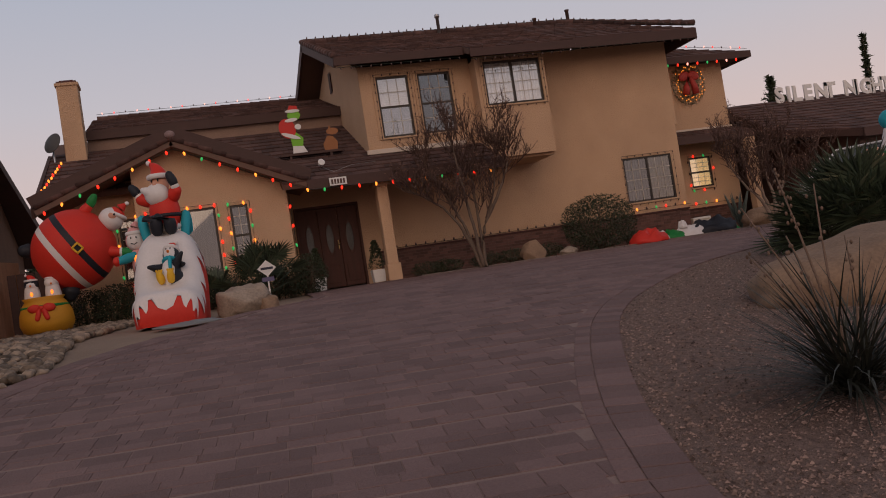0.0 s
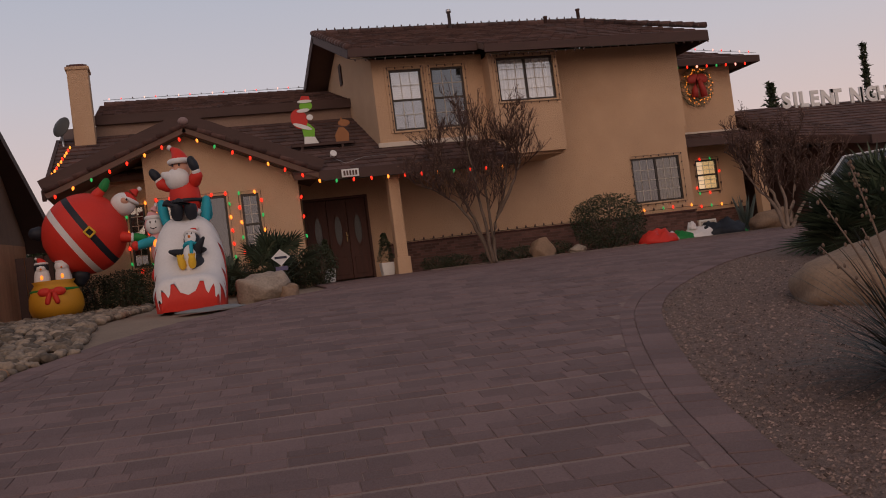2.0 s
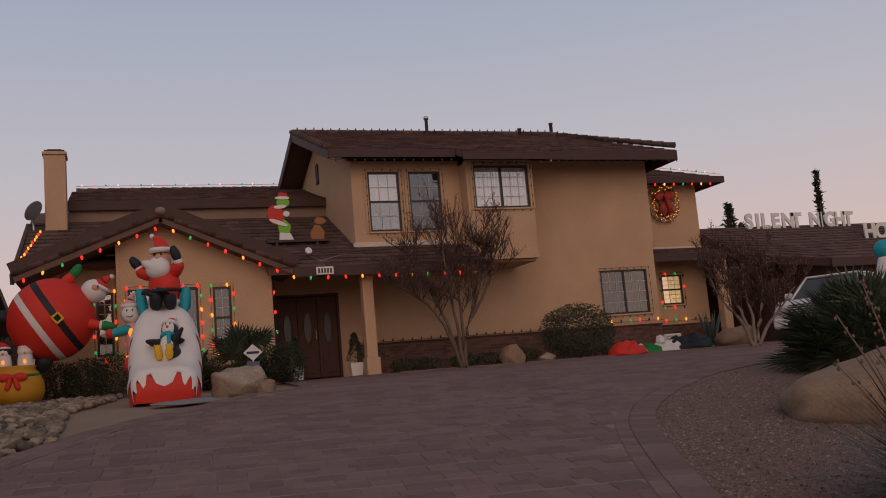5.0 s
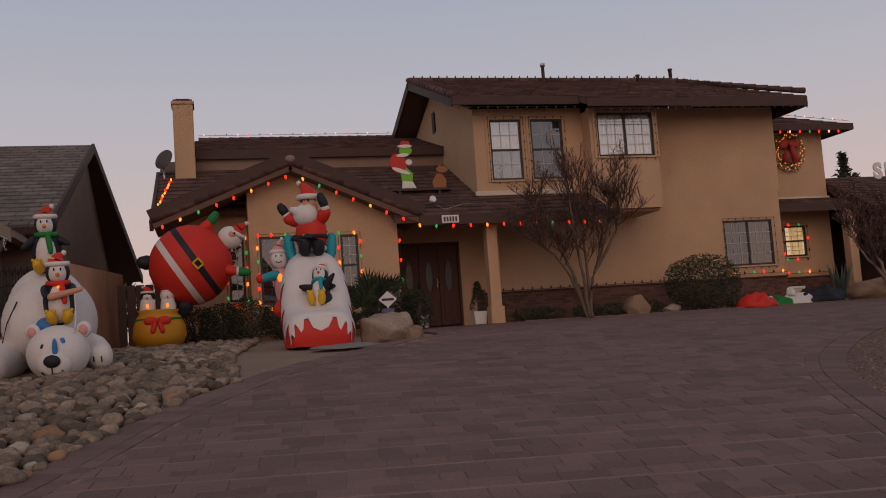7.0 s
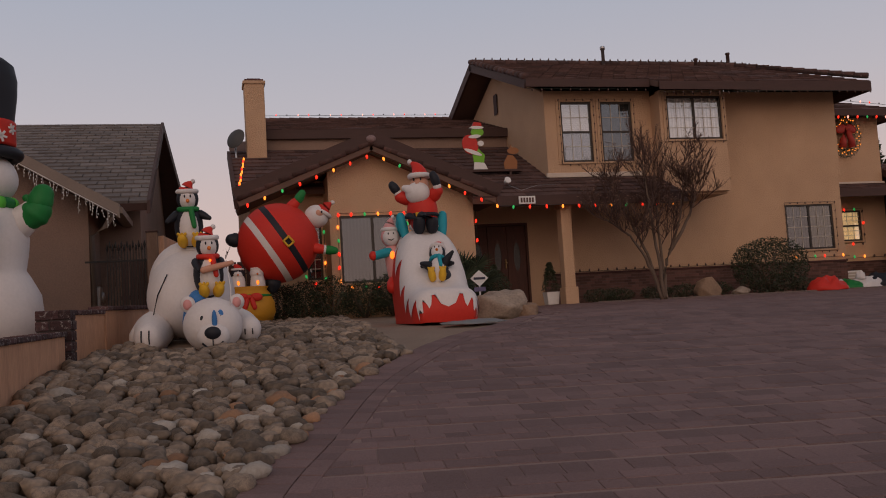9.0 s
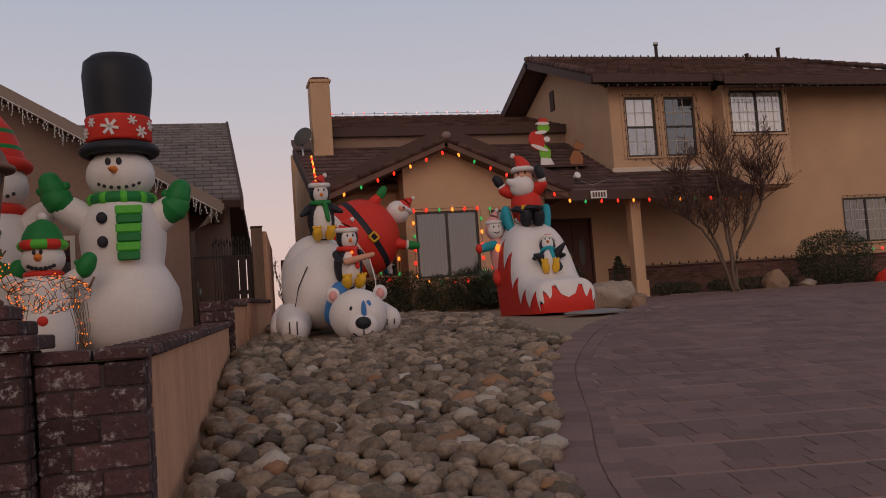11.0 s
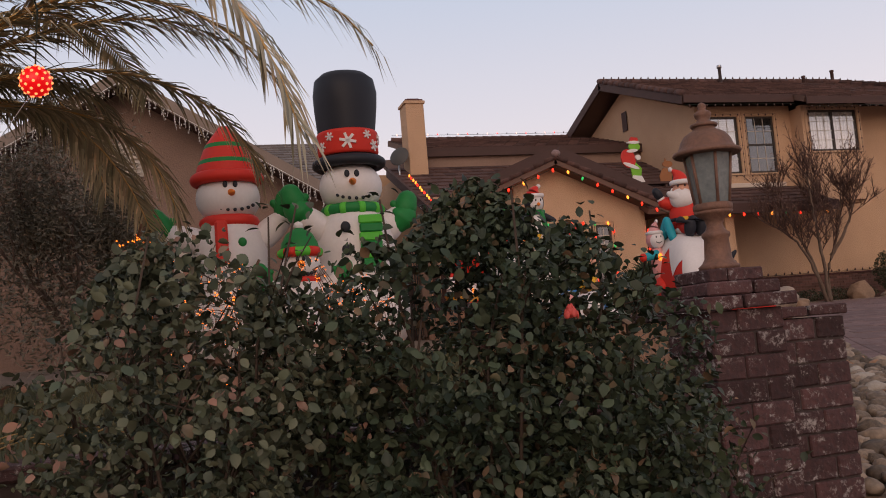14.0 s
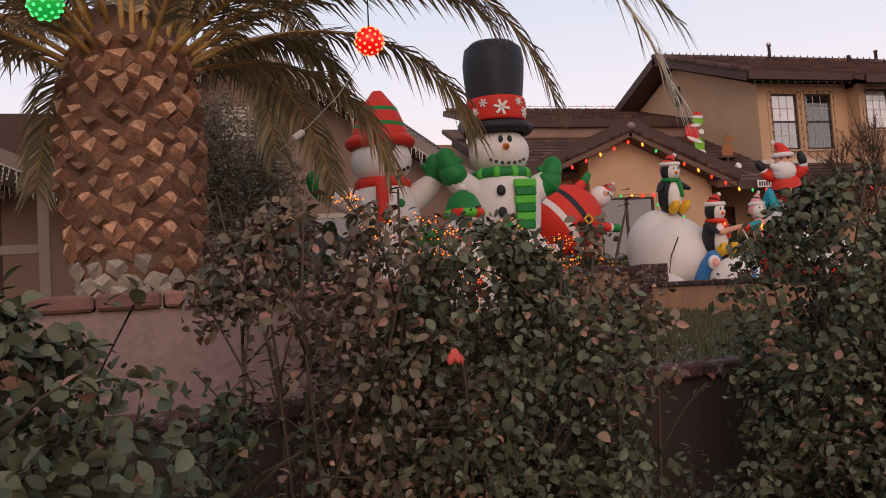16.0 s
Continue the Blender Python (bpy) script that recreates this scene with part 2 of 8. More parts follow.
def tiles(me, a, b, c, d, w=0.33, step=0.34, mi=0, lift=0.035):
    """Overlapping flat tiles on the plane from the eave a-b up to the ridge d-c (any quad with a-b and d-c alongside)."""
    a, b, c, d = (Vector(p) for p in (a, b, c, d))
    nrm = (b - a).cross(d - a).normalized()
    if nrm.z < 0:
        nrm = -nrm
    rows = max(1, round(((d - a).length + (c - b).length) / 2 / step))
    for r in range(rows):
        u0, u1 = r / rows, min(1.0, (r + 1.18) / rows)
        l0, r0, l1, r1 = a.lerp(d, u0), b.lerp(c, u0), a.lerp(d, u1), b.lerp(c, u1)
        n = max(1, round((r0 - l0).length / w))
        off = 0.5 * (r % 2)
        cuts = [0.0] + [min(1.0, max(0.0, (k + off) / n)) for k in range(0 if off else 1, n)] + [1.0]
        for s0, s1 in zip(cuts, cuts[1:]):
            if s1 - s0 < 1e-4:
                continue
            g0, g1 = s0 + 0.012 / n * 2, s1 - 0.012 / n * 2
            p = [l0.lerp(r0, g0), l0.lerp(r0, g1), l1.lerp(r1, g1), l1.lerp(r1, g0)]
            j = random.uniform(-0.006, 0.008)
            up = [p[0] + nrm * (lift + j), p[1] + nrm * (lift + j), p[2] + nrm * 0.004, p[3] + nrm * 0.004]
            lo = [q - nrm * 0.02 for q in p]
            me.add(up + lo, [(0, 1, 2, 3), (4, 5, 1, 0), (5, 6, 2, 1), (7, 4, 0, 3)], mi)


def wall_panel(name, x0, x1, y, z0, z1, holes, label, thick=0.18, m=None, parent=None):
    """An upright wall that faces -y, with holes (x0, x1, z0, z1) through it."""
    me = Mesh()
    cx = sorted({x0, x1, *[h[0] for h in holes], *[h[1] for h in holes]})
    cz = sorted({z0, z1, *[h[2] for h in holes], *[h[3] for h in holes]})
    nx_, nz_ = len(cx) - 1, len(cz) - 1
    def solid(i, j):
        if not (0 <= i < nx_ and 0 <= j < nz_):
            return False
        mx, mz = (cx[i] + cx[i + 1]) / 2, (cz[j] + cz[j + 1]) / 2
        return not any(h[0] < mx < h[1] and h[2] < mz < h[3] for h in holes)
    V = lambda i, j, k: (i * (nz_ + 1) + j) * 2 + k
    faces = []
    for i in range(nx_):
        for j in range(nz_):
            if not solid(i, j):
                continue
            faces += [(V(i, j, 0), V(i + 1, j, 0), V(i + 1, j + 1, 0), V(i, j + 1, 0)), (V(i, j, 1), V(i, j + 1, 1), V(i + 1, j + 1, 1), V(i + 1, j, 1))]
            for di, dj, p, q in ((-1, 0, (i, j), (i, j + 1)), (1, 0, (i + 1, j), (i + 1, j + 1)), (0, -1, (i, j), (i + 1, j)), (0, 1, (i, j + 1), (i + 1, j + 1))):
                if not solid(i + di, j + dj):
                    faces.append((V(*p, 0), V(*q, 0), V(*q, 1), V(*p, 1)))
    me.add([(x, y + k * thick, z) for x in cx for z in cz for k in (0, 1)], faces)
    return part(name, me, m or STUCCO, parent, label)


house = thing("house", "two-storey tan stucco house with brown tile roofs, decked with coloured lights", "house", (0, 0, 0))
W1, W2 = (5.42, 6.25, 5.24, 6.77), (6.50, 7.36, 5.24, 6.77)
BIG, LOW = (8.10, 9.64, 5.69, 6.81), (12.34, 13.86, 2.84, 4.10)
LW, LW2, LW3, RW = (-0.40, 1.08, 2.45, 3.96), (1.40, 1.80, 2.55, 3.94), (-1.06, -0.70, 2.60, 4.02), (15.60, 16.36, 3.14, 4.08)
wall_panel("wall", -0.62, 2.72, 20.5, ZS - 0.3, 4.30, [LW, LW2], "", parent=house)
me = Mesh()
me.prism([(-0.62, 4.30), (2.72, 4.30), (2.72, 4.42), (0.33, 5.46), (-0.62, 5.03)], 20.5, 20.66, "y")
part("gable", me, STUCCO, house)
wall_panel("wall", -2.30, -0.62, 21.4, ZS - 0.3, 4.9, [LW3], "", parent=house)
me = Split().box(-0.62, -0.44, 20.66, 21.4, ZS - 0.3, 4.9).box(2.54, 2.72, 20.68, 22.5, ZS - 0.3, 4.5)
me.prism([(21.58, 1.45), (28.5, 1.45), (28.5, 6.2), (24.4, 6.0), (21.58, 4.75)], -2.3, -2.12, 'x')
me.parts("wall", STUCCO, house)
# entry wall with its door opening, and the wall behind the tree
wall_panel("wall", 2.72, 4.95, 22.5, ZS - 0.3, 4.9, [(3.05, 4.70, ZS - 0.3, 3.86)], "", parent=house)
wall_panel("wall", 4.95, 14.16, 22.53, ZS - 0.3, 4.9, [LOW], "", parent=house)
wall_panel("wall", 9.70, 14.22, 22.53, 4.9, 7.30, [], "", parent=house)
wall_panel("wall", 5.0, 7.90, 21.45, 4.6, 7.05, [W1, W2], "", parent=house)
wall_panel("wall", 7.90, 9.74, 20.97, 4.36, 6.95, [BIG], "", parent=house)
me = Split()
me.box(7.90, 8.06, 21.15, 22.53, 4.36, 6.9).box(9.58, 9.74, 21.15, 22.53, 4.36, 7.2).box(7.9, 9.74, 21.15, 22.53, 4.30, 4.36)
me.prism([(21.63, 4.6), (29.2, 4.6), (29.2, 7.1), (25.4, 8.5), (21.63, 7.1)], 5.0, 5.16, "x")
me.box(14.0, 14.2, 22.71, 26.5, ZS - 0.3, 7.3)
me.parts("wall", STUCCO, house)
wall_panel("wall", 14.2, 17.26, 24.5, ZS - 0.3, 6.98, [RW], "", parent=house)
Split().box(17.08, 17.26, 24.68, 29, ZS - 0.3, 7.1).box(-2.3, 17.3, 29, 29.2, ZS - 0.3, 6.9).parts("wall", STUCCO, house)
part("ledge", Mesh().box(4.94, 7.52, 21.39, 21.448, 4.85, 4.97, bev=0.01), TRIMW, house)
part("ledge", Mesh().box(14.22, 17.3, 24.44, 24.497, 4.88, 4.97, bev=0.01), TRIMW, house)
# upper roof: a gable to the left, a hip to the right
RZ, RY = 8.86, 25.4
def upz(y):
    return RZ - 0.365 * (RY - y)
me = Mesh()
for x0, x1, ye in ((4.35, 7.62, 20.85), (7.62, 10.4, 20.35)):
    tiles(me, (x0, ye, upz(ye)), (x1, ye, upz(ye)), (x1, RY, RZ), (x0, RY, RZ))
HE = upz(21.5) - 0.09
tiles(me, (10.4, 21.5, HE), (12.6, 21.5, HE), (12.6, RY, RZ), (10.4, RY, RZ))
tiles(me, (12.6, 21.5, HE), (14.62, 21.5, HE), (12.62, RY, RZ), (12.6, RY, RZ))
tiles(me, (14.62, 21.5, HE), (14.62, 29.0, HE), (12.62, RY + 0.02, RZ), (12.62, RY, RZ))
tagged(part("roof_tiles", me, ROOF, house), kind="stuff")
me = Split()
me.slab([(4.36, 20.9, upz(20.9)), (7.6, 20.9, upz(20.9)), (7.6, RY, RZ), (4.36, RY, RZ)], 0.14)
me.slab([(7.62, 20.4, upz(20.4)), (10.4, 20.4, upz(20.4)), (10.4, RY, RZ), (7.62, RY, RZ)], 0.14)
me.slab([(10.42, 21.55, HE), (14.58, 21.55, HE), (12.62, RY, RZ), (10.42, RY, RZ)], 0.14)
me.slab([(4.36, RY, RZ), (12.62, RY, RZ), (14.58, 29.4, 7.2), (4.36, 29.4, 7.2)], 0.14)
me.parts("roof", SOFFIT, house)
me = Split()
for x0, x1, ye in ((4.33, 7.6, 20.83), (7.6, 10.42, 20.33)):
    z = upz(ye)
    me.box(x0, x1, ye - 0.03, ye + 0.01, z - 0.20, z + 0.0, bev=0.006)
me.box(10.42, 14.64, 21.45, 21.49, HE - 0.27, HE, bev=0.006)
me.box(14.62, 14.66, 21.495, 29, HE - 0.27, HE + 0.02)
me.slab([(4.33, 20.85, upz(20.85) + 0.03), (4.39, 20.85, upz(20.85) + 0.03), (4.39, RY, RZ + 0.03), (4.33, RY, RZ + 0.03)], 0.26)
me.slab([(4.33, RY, RZ + 0.03), (4.39, RY, RZ + 0.03), (4.39, 29.4, 7.4), (4.33, 29.4, 7.4)], 0.26)
me.parts("fascia", BROWN, house)
# lower roof over the entry, and the front gable
EV = 20.05
def lowz(y):
    return 4.22 + RUN * (y - EV)
me = Mesh()
tiles(me, (2.6, EV, 4.22), (7.9, EV, 4.22), (7.9, 21.45, lowz(21.45)), (2.6, 21.45, lowz(21.45)))
tiles(me, (-2.6, EV + 1.0, lowz(EV + 1.0)), (5.0, EV + 1.0, lowz(EV + 1.0)), (5.0, 24.5, lowz(24.5)), (-2.6, 24.5, lowz(24.5)))
PK, PZ = 0.33, 5.50
tiles(me, (-2.62, EV, 4.30), (-2.62, 21.2, 4.30), (PK, 23.0, PZ), (PK, EV, PZ))
tiles(me, (3.2, EV, 4.22), (3.2, 20.3, 4.22), (PK, 23.0, PZ), (PK, EV, PZ))
tiles(me, (-1.72, 24.45, 6.72), (5.0, 24.45, 6.72), (5.0, 28, 7.78), (-1.72, 28, 7.78))
tiles(me, (14.3, 23.9, 7.10), (17.92, 23.9, 7.10), (14.4, 27.5, 8.52), (14.3, 27.5, 8.52))
tiles(me, (14.2, 23.35, 4.58), (17.3, 23.35, 4.58), (17.3, 24.5, 4.92), (14.2, 24.5, 4.92))
tagged(part("roof_tiles", me, ROOF, house), kind="stuff")
me = Split()
me.slab([(2.6, EV, 4.2), (7.95, EV, 4.2), (7.95, 22.5, lowz(22.5)), (2.6, 22.5, lowz(22.5))], 0.12)
me.slab([(-2.6, EV + 1, lowz(EV + 1)), (5.0, EV + 1, lowz(EV + 1)), (5.0, 25.5, lowz(25.5)), (-2.6, 25.5, lowz(25.5))], 0.12)
me.slab([(-2.62, EV, 4.28), (-2.62, 21.6, 4.28), (PK, 23.2, PZ - 0.02), (PK, EV, PZ - 0.02)], -0.12)
me.slab([(3.2, EV, 4.2), (3.2, 21.6, 4.2), (PK, 23.2, PZ - 0.02), (PK, EV, PZ - 0.02)], 0.12)
me.slab([(-1.72, 24.45, 6.70), (5.0, 24.45, 6.70), (5.0, 28, 7.76), (-1.72, 28, 7.76)], 0.15)
me.slab([(14.3, 23.9, 7.08), (17.92, 23.9, 7.08), (14.4, 27.5, 8.50), (14.3, 27.5, 8.50)], 0.10)
me.slab([(17.92, 23.9, 7.08), (17.92, 29.0, 7.08), (14.4, 27.52, 8.50), (14.4, 27.5, 8.50)], 0.10)
me.slab([(14.2, 23.35, 4.56), (17.3, 23.35, 4.56), (17.3, 24.5, 4.90), (14.2, 24.5, 4.90)], 0.12)
me.parts("roof", SOFFIT, house)
me = Split()
me.box(3.15, 7.97, EV - 0.04, EV, 4.0, 4.25, bev=0.006)
me.slab([(-2.64, EV - 0.05, 4.34), (PK, EV - 0.05, PZ + 0.04), (PK, EV, PZ + 0.04), (-2.64, EV, 4.34)], -0.24)
me.slab([(PK, EV - 0.05, PZ + 0.04), (3.22, EV - 0.05, 4.26), (3.22, EV, 4.26), (PK, EV, PZ + 0.04)], -0.24)
me.box(-1.72, 5.0, 24.36, 24.44, 6.50, 6.74)
me.slab([(-2.68, EV, 4.34), (-2.6, EV, 4.34), (-2.6, 24.4, 6.2), (-2.68, 24.4, 6.2)], 0.22)
me.box(14.3, 17.96, 23.84, 23.9, 6.92, 7.12)
me.box(17.92, 17.96, 23.9, 29, 6.92, 7.12)
me.box(14.22, 17.3, 23.29, 23.35, 4.38, 4.60)
me.parts("fascia", BROWN, house)
part("wall", Mesh().box(-1.7, 5.0, 24.5, 24.66, 6.0, 6.55), STUCCO_N, house)
# chimney
part("chimney", Mesh().box(-2.20, -1.70, 23.7, 24.34, 5.6, 7.86, bev=0.012), STUCCO, house)
part("chimney_band", Mesh().box(-2.235, -1.665, 23.665, 24.375, 7.80, 7.88, bev=0.01), STUCCO, house)
part("chimney_cap", Mesh().box(-2.19, -1.71, 23.71, 24.33, 7.882, 7.93, bev=0.01).box(-2.12, -1.78, 23.8, 24.24, 7.93, 7.97, bev=0.012), BRICKM, house)
part("chimney_flashing", Mesh().slab([(-2.25, 23.62, 5.84), (-1.65, 23.62, 5.84), (-1.65, 24.40, 6.19), (-2.25, 24.40, 6.19)], 0.07), BROWN, house)
# porch post
me = Mesh().box(4.79, 5.05, 20.3, 20.58, 2.1, 4.1, bev=0.01).box(4.76, 5.09, 20.26, 20.62, ZS - 0.1, 2.1, bev=0.012).box(4.76, 5.08, 20.27, 20.61, 3.95, 4.1, bev=0.01)
part("porch_post", me, STUCCO, house)


# ---- doors, windows and trim of the tan house ----
def glass_mat(name, tint, gloss=0.09):
    m = bpy.data.materials.new(name)
    m.use_nodes = True
    n, l = m.node_tree.nodes, m.node_tree.links
    n.clear()
    o, mx, tr, gl = (n.new(k) for k in ("ShaderNodeOutputMaterial", "ShaderNodeMixShader", "ShaderNodeBsdfTransparent", "ShaderNodeBsdfGlossy"))
    tr.inputs[0].default_value = (*tint, 1)
    gl.inputs["Roughness"].default_value = 0.02
    mx.inputs[0].default_value = gloss
    l.new(tr.outputs[0], mx.inputs[1])
    l.new(gl.outputs[0], mx.inputs[2])
    l.new(mx.outputs[0], o.inputs[0])
    return m


GLASS = glass_mat("window_glass", (0.985, 0.985, 0.99), 0.26)
GLASS_D = glass_mat("reflecting_glass", (0.55, 0.58, 0.60), 0.17)
BRONZE = mat("dark_bronze_frame", (0.055, 0.045, 0.038), 0.5, None, 4, 60, 0.4, 0.05, metal=0.3)
WHITEF = mat("pale_frame", (0.55, 0.49, 0.42), 0.6, None, 4, 60, 0.4, 0.05)
BLIND = mat("white_blind", (0.86, 0.85, 0.83), 0.8, (0.78, 0.77, 0.75), 3, 40, 0.5, 0.05)
CURTAIN = mat("grey_curtain", (0.22, 0.20, 0.19), 0.9, (0.13, 0.12, 0.115), 2, 30, 0.6, 0.1, stretch=(8, 1, 0.5))
LITCURT = glow("lit_shade", (1.0, 0.72, 0.36), 0.55)
# near-black colour that stands for the darkness of unlit rooms
DARK_BACKING = mat("dark_room_backing", (0.06, 0.05, 0.045), 0.95, None, 2, 20, 0.5, 0)


def window(name, r, y, cols, rows, glass, back, split="h", frame_m=BRONZE, label="", parent=house, fold=False):
    """A framed window in the hole r of a wall at y, with bars, panes and what hangs behind it."""
    x0, x1, z0, z1 = r
    w = part(name, Mesh().box(x0, x1, y + 0.02, y + 0.08, z0, z0 + 0.05).box(x0, x1, y + 0.02, y + 0.08, z1 - 0.05, z1).box(x0, x0 + 0.05, y + 0.02, y + 0.08, z0 + 0.05, z1 - 0.05).box(x1 - 0.05, x1, y + 0.02, y + 0.08, z0 + 0.05, z1 - 0.05), frame_m, parent, label)
    me = Mesh()
    if split == "h":
        zm = (z0 + z1) / 2
        me.box(x0 + 0.05, x1 - 0.05, y + 0.025, y + 0.07, zm - 0.025, zm + 0.025)
        parts_ = [(x0 + 0.05, x1 - 0.05, z0 + 0.05, zm - 0.025), (x0 + 0.05, x1 - 0.05, zm + 0.025, z1 - 0.05)]
    else:
        xm = (x0 + x1) / 2
        me.box(xm - 0.03, xm + 0.03, y + 0.025, y + 0.07, z0 + 0.05, z1 - 0.05)
        parts_ = [(x0 + 0.05, xm - 0.03, z0 + 0.05, z1 - 0.05), (xm + 0.03, x1 - 0.05, z0 + 0.05, z1 - 0.05)]
    part("meeting_rail", me, frame_m, w)
    for k, (a, b, c, d) in enumerate(parts_):
        g_ = part("pane", Mesh().box(a, b, y + 0.045, y + 0.051, c, d), glass, w)
        g_.visible_shadow = False
        for i in range(1, cols):
            xx = a + (b - a) * i / cols
            part("glazing_bar", Mesh().box(xx - 0.008, xx + 0.008, y + 0.036, y + 0.044, c, d), WHITEF if frame_m is BRONZE else frame_m, w)
        for i in range(1, rows):
            zz = c + (d - c) * i / rows
            part("glazing_bar", Mesh().box(a, b, y + 0.030, y + 0.0355, zz - 0.008, zz + 0.008), WHITEF if frame_m is BRONZE else frame_m, w)
        bk = back[k] if isinstance(back, list) else back
        me = Mesh()
        if fold:
            n = 28
            vs = []
            for q in range(n + 1):
                u = q / n
                for z in (c, d):
                    vs.append((a + (b - a) * u, y + 0.085 + 0.012 * math.sin(q * 1.9), z))
            me.add(vs, [(2 * q, 2 * q + 2, 2 * q + 3, 2 * q + 1) for q in range(n)], 0, True)
        else:
            n = max(6, int((d - c) / 0.05))
            for q in range(n):
                zz = c + (d - c) * q / n
                me.box(a, b, y + 0.075, y + 0.083, zz + 0.002, zz + (d - c) / n - 0.002)
        part("curtain" if fold else "blind", me, bk, w)
    # added dark panel in place of a room; its colour supplies the indoor gloom
    part("room", Mesh().box(x0 - 0.1, x1 + 0.1, y + 0.6, y + 0.65, z0 - 0.1, z1 + 0.1), DARK_BACKING, w)
    sill = Mesh().box(x0 - 0.04, x1 + 0.04, y - 0.035, y + 0.02, z0 - 0.05, z0 - 0.002, bev=0.008)
    part("sill", sill, STUCCO, w)
    return w


DIMB = mat("shaded_blind", (0.20, 0.20, 0.205), 0.8, (0.14, 0.14, 0.145), 3, 30, 0.6, 0.05)
window("window", W1, 21.45, 3, 2, GLASS, [DIMB, BLIND], "h")
window("window", W2, 21.45, 3, 2, GLASS_D, [DIMB, DIMB], "h")
window("window", BIG, 20.97, 3, 4, GLASS, BLIND, "v", fold=True)
# grey and amber sheets here paint the tree reflection and golden glow of the pane
window("window", LOW, 22.53, 3, 4, GLASS_D, [mat("dusky_reflection_backing", (0.085, 0.088, 0.092), 0.9, None, 2, 30, 0.6, 0.1), mat("amber_reflection_backing", (0.60, 0.44, 0.20), 0.9, (0.24, 0.20, 0.14), 5, 20, 0.9, 0.1)], "v", fold=True)
window("window", LW, 20.5, 1, 1, GLASS_D, CURTAIN, "v", fold=True)
window("window", LW2, 20.5, 2, 3, GLASS_D, CURTAIN, "h", fold=True)
window("window", LW3, 21.4, 2, 3, GLASS_D, CURTAIN, "h", fold=True)
window("window", RW, 24.5, 3, 3, GLASS, LITCURT, "h", fold=True, label="small window with a lit yellow shade")
# raised stucco surrounds
def surround(r, y):
    x0, x1, z0, z1 = r
    me = Mesh()
    for a, b, c, d in ((x0 - 0.12, x1 + 0.12, z1, z1 + 0.10), (x0 - 0.12, x0, z0 - 0.05, z1), (x1, x1 + 0.12, z0 - 0.05, z1)):
        me.box(a, b, y - 0.03, y - 0.002, c, d, bev=0.008)
    part("window_surround", me, STUCCO, house)
for r_, y_ in ((W1, 21.45), (W2, 21.45), (BIG, 20.97)):
    surround(r_, y_)
# side vent in the upper gable
part("gable_vent", Mesh().box(4.975, 4.998, 25.1, 25.32, 7.35, 7.85).box(4.96, 4.975, 25.06, 25.36, 7.31, 7.89), BROWN, house)

# entry doors
WOOD = mat("stained_door_wood", (0.085, 0.029, 0.020), 0.65, (0.04, 0.018, 0.012), 3, 30, 0.7, 0.15, stretch=(6, 6, 0.7))
LEAD = mat("leaded_glass", (0.09, 0.085, 0.08), 0.25, (0.04, 0.04, 0.04), 30, 90, 0.9, 0.3, 40)
doors = part("entry_door", Mesh().box(3.05, 3.11, 22.44, 22.6, ZS - 0.05, 3.86).box(4.64, 4.70, 22.44, 22.6, ZS - 0.05, 3.86).box(3.11, 4.64, 22.44, 22.6, 3.80, 3.86), WOOD, house, "dark stained wooden entry doors with leaded oval glass")
for k in range(3):
    a, b = 3.115 + 0.51 * k, 3.115 + 0.51 * k + 0.50
    leaf_ = part("door_leaf", Mesh().box(a, b, 22.48, 22.53, ZS + 0.01, 3.79, bev=0.006), WOOD, doors)
    me = Mesh()
    for q in range(24):
        t0, t1 = 2 * math.pi * q / 24, 2 * math.pi * (q + 1) / 24
        P_ = lambda t, s: ((a + b) / 2 + 0.09 * s * math.cos(t), 3.0 + 0.36 * s * math.sin(t))
        (x0, z0), (x1, z1), (x2, z2), (x3, z3) = P_(t0, 1), P_(t1, 1), P_(t1, 1.25), P_(t0, 1.25)
        me.add([(x0, 22.465, z0), (x1, 22.465, z1), (x2, 22.475, z2), (x3, 22.475, z3)], [(0, 1, 2, 3)])
    part("moulding", me, WOOD, leaf_)
    me = Mesh()
    me.add([((a + b) / 2 + 0.09 * math.cos(2 * math.pi * q / 24), 22.472, 3.0 + 0.36 * math.sin(2 * math.pi * q / 24)) for q in range(24)], [list(range(24))])
    part("leaded_pane", me, LEAD, leaf_)
    part("door_panel", Mesh().box(a + 0.08, b - 0.08, 22.465, 22.479, ZS + 0.12, 2.32, bev=0.006), WOOD, leaf_)
part("door_handle", Mesh().box(4.05, 4.08, 22.42, 22.47, 2.70, 2.95, bev=0.01).blob((4.065, 22.40, 2.85), (0.03, 0.03, 0.03)), mat("aged_brass", (0.45, 0.32, 0.15), 0.35, None, 5, 50, 0.4, 0.05, metal=1.0), doors)

# brick apron along the foot of the walls
me = Mesh()
me_j = Mesh().box(5.1, 14.15, 22.495, 22.528, ZS - 0.25, 2.46).box(14.2, 17.25, 24.465, 24.498, ZS - 0.25, 2.46)
part("mortar", me_j, mat("apron_mortar", (0.16, 0.11, 0.095), 0.95, None, 5, 50, 0.5, 0.2), house)
brr = random.Random(3)
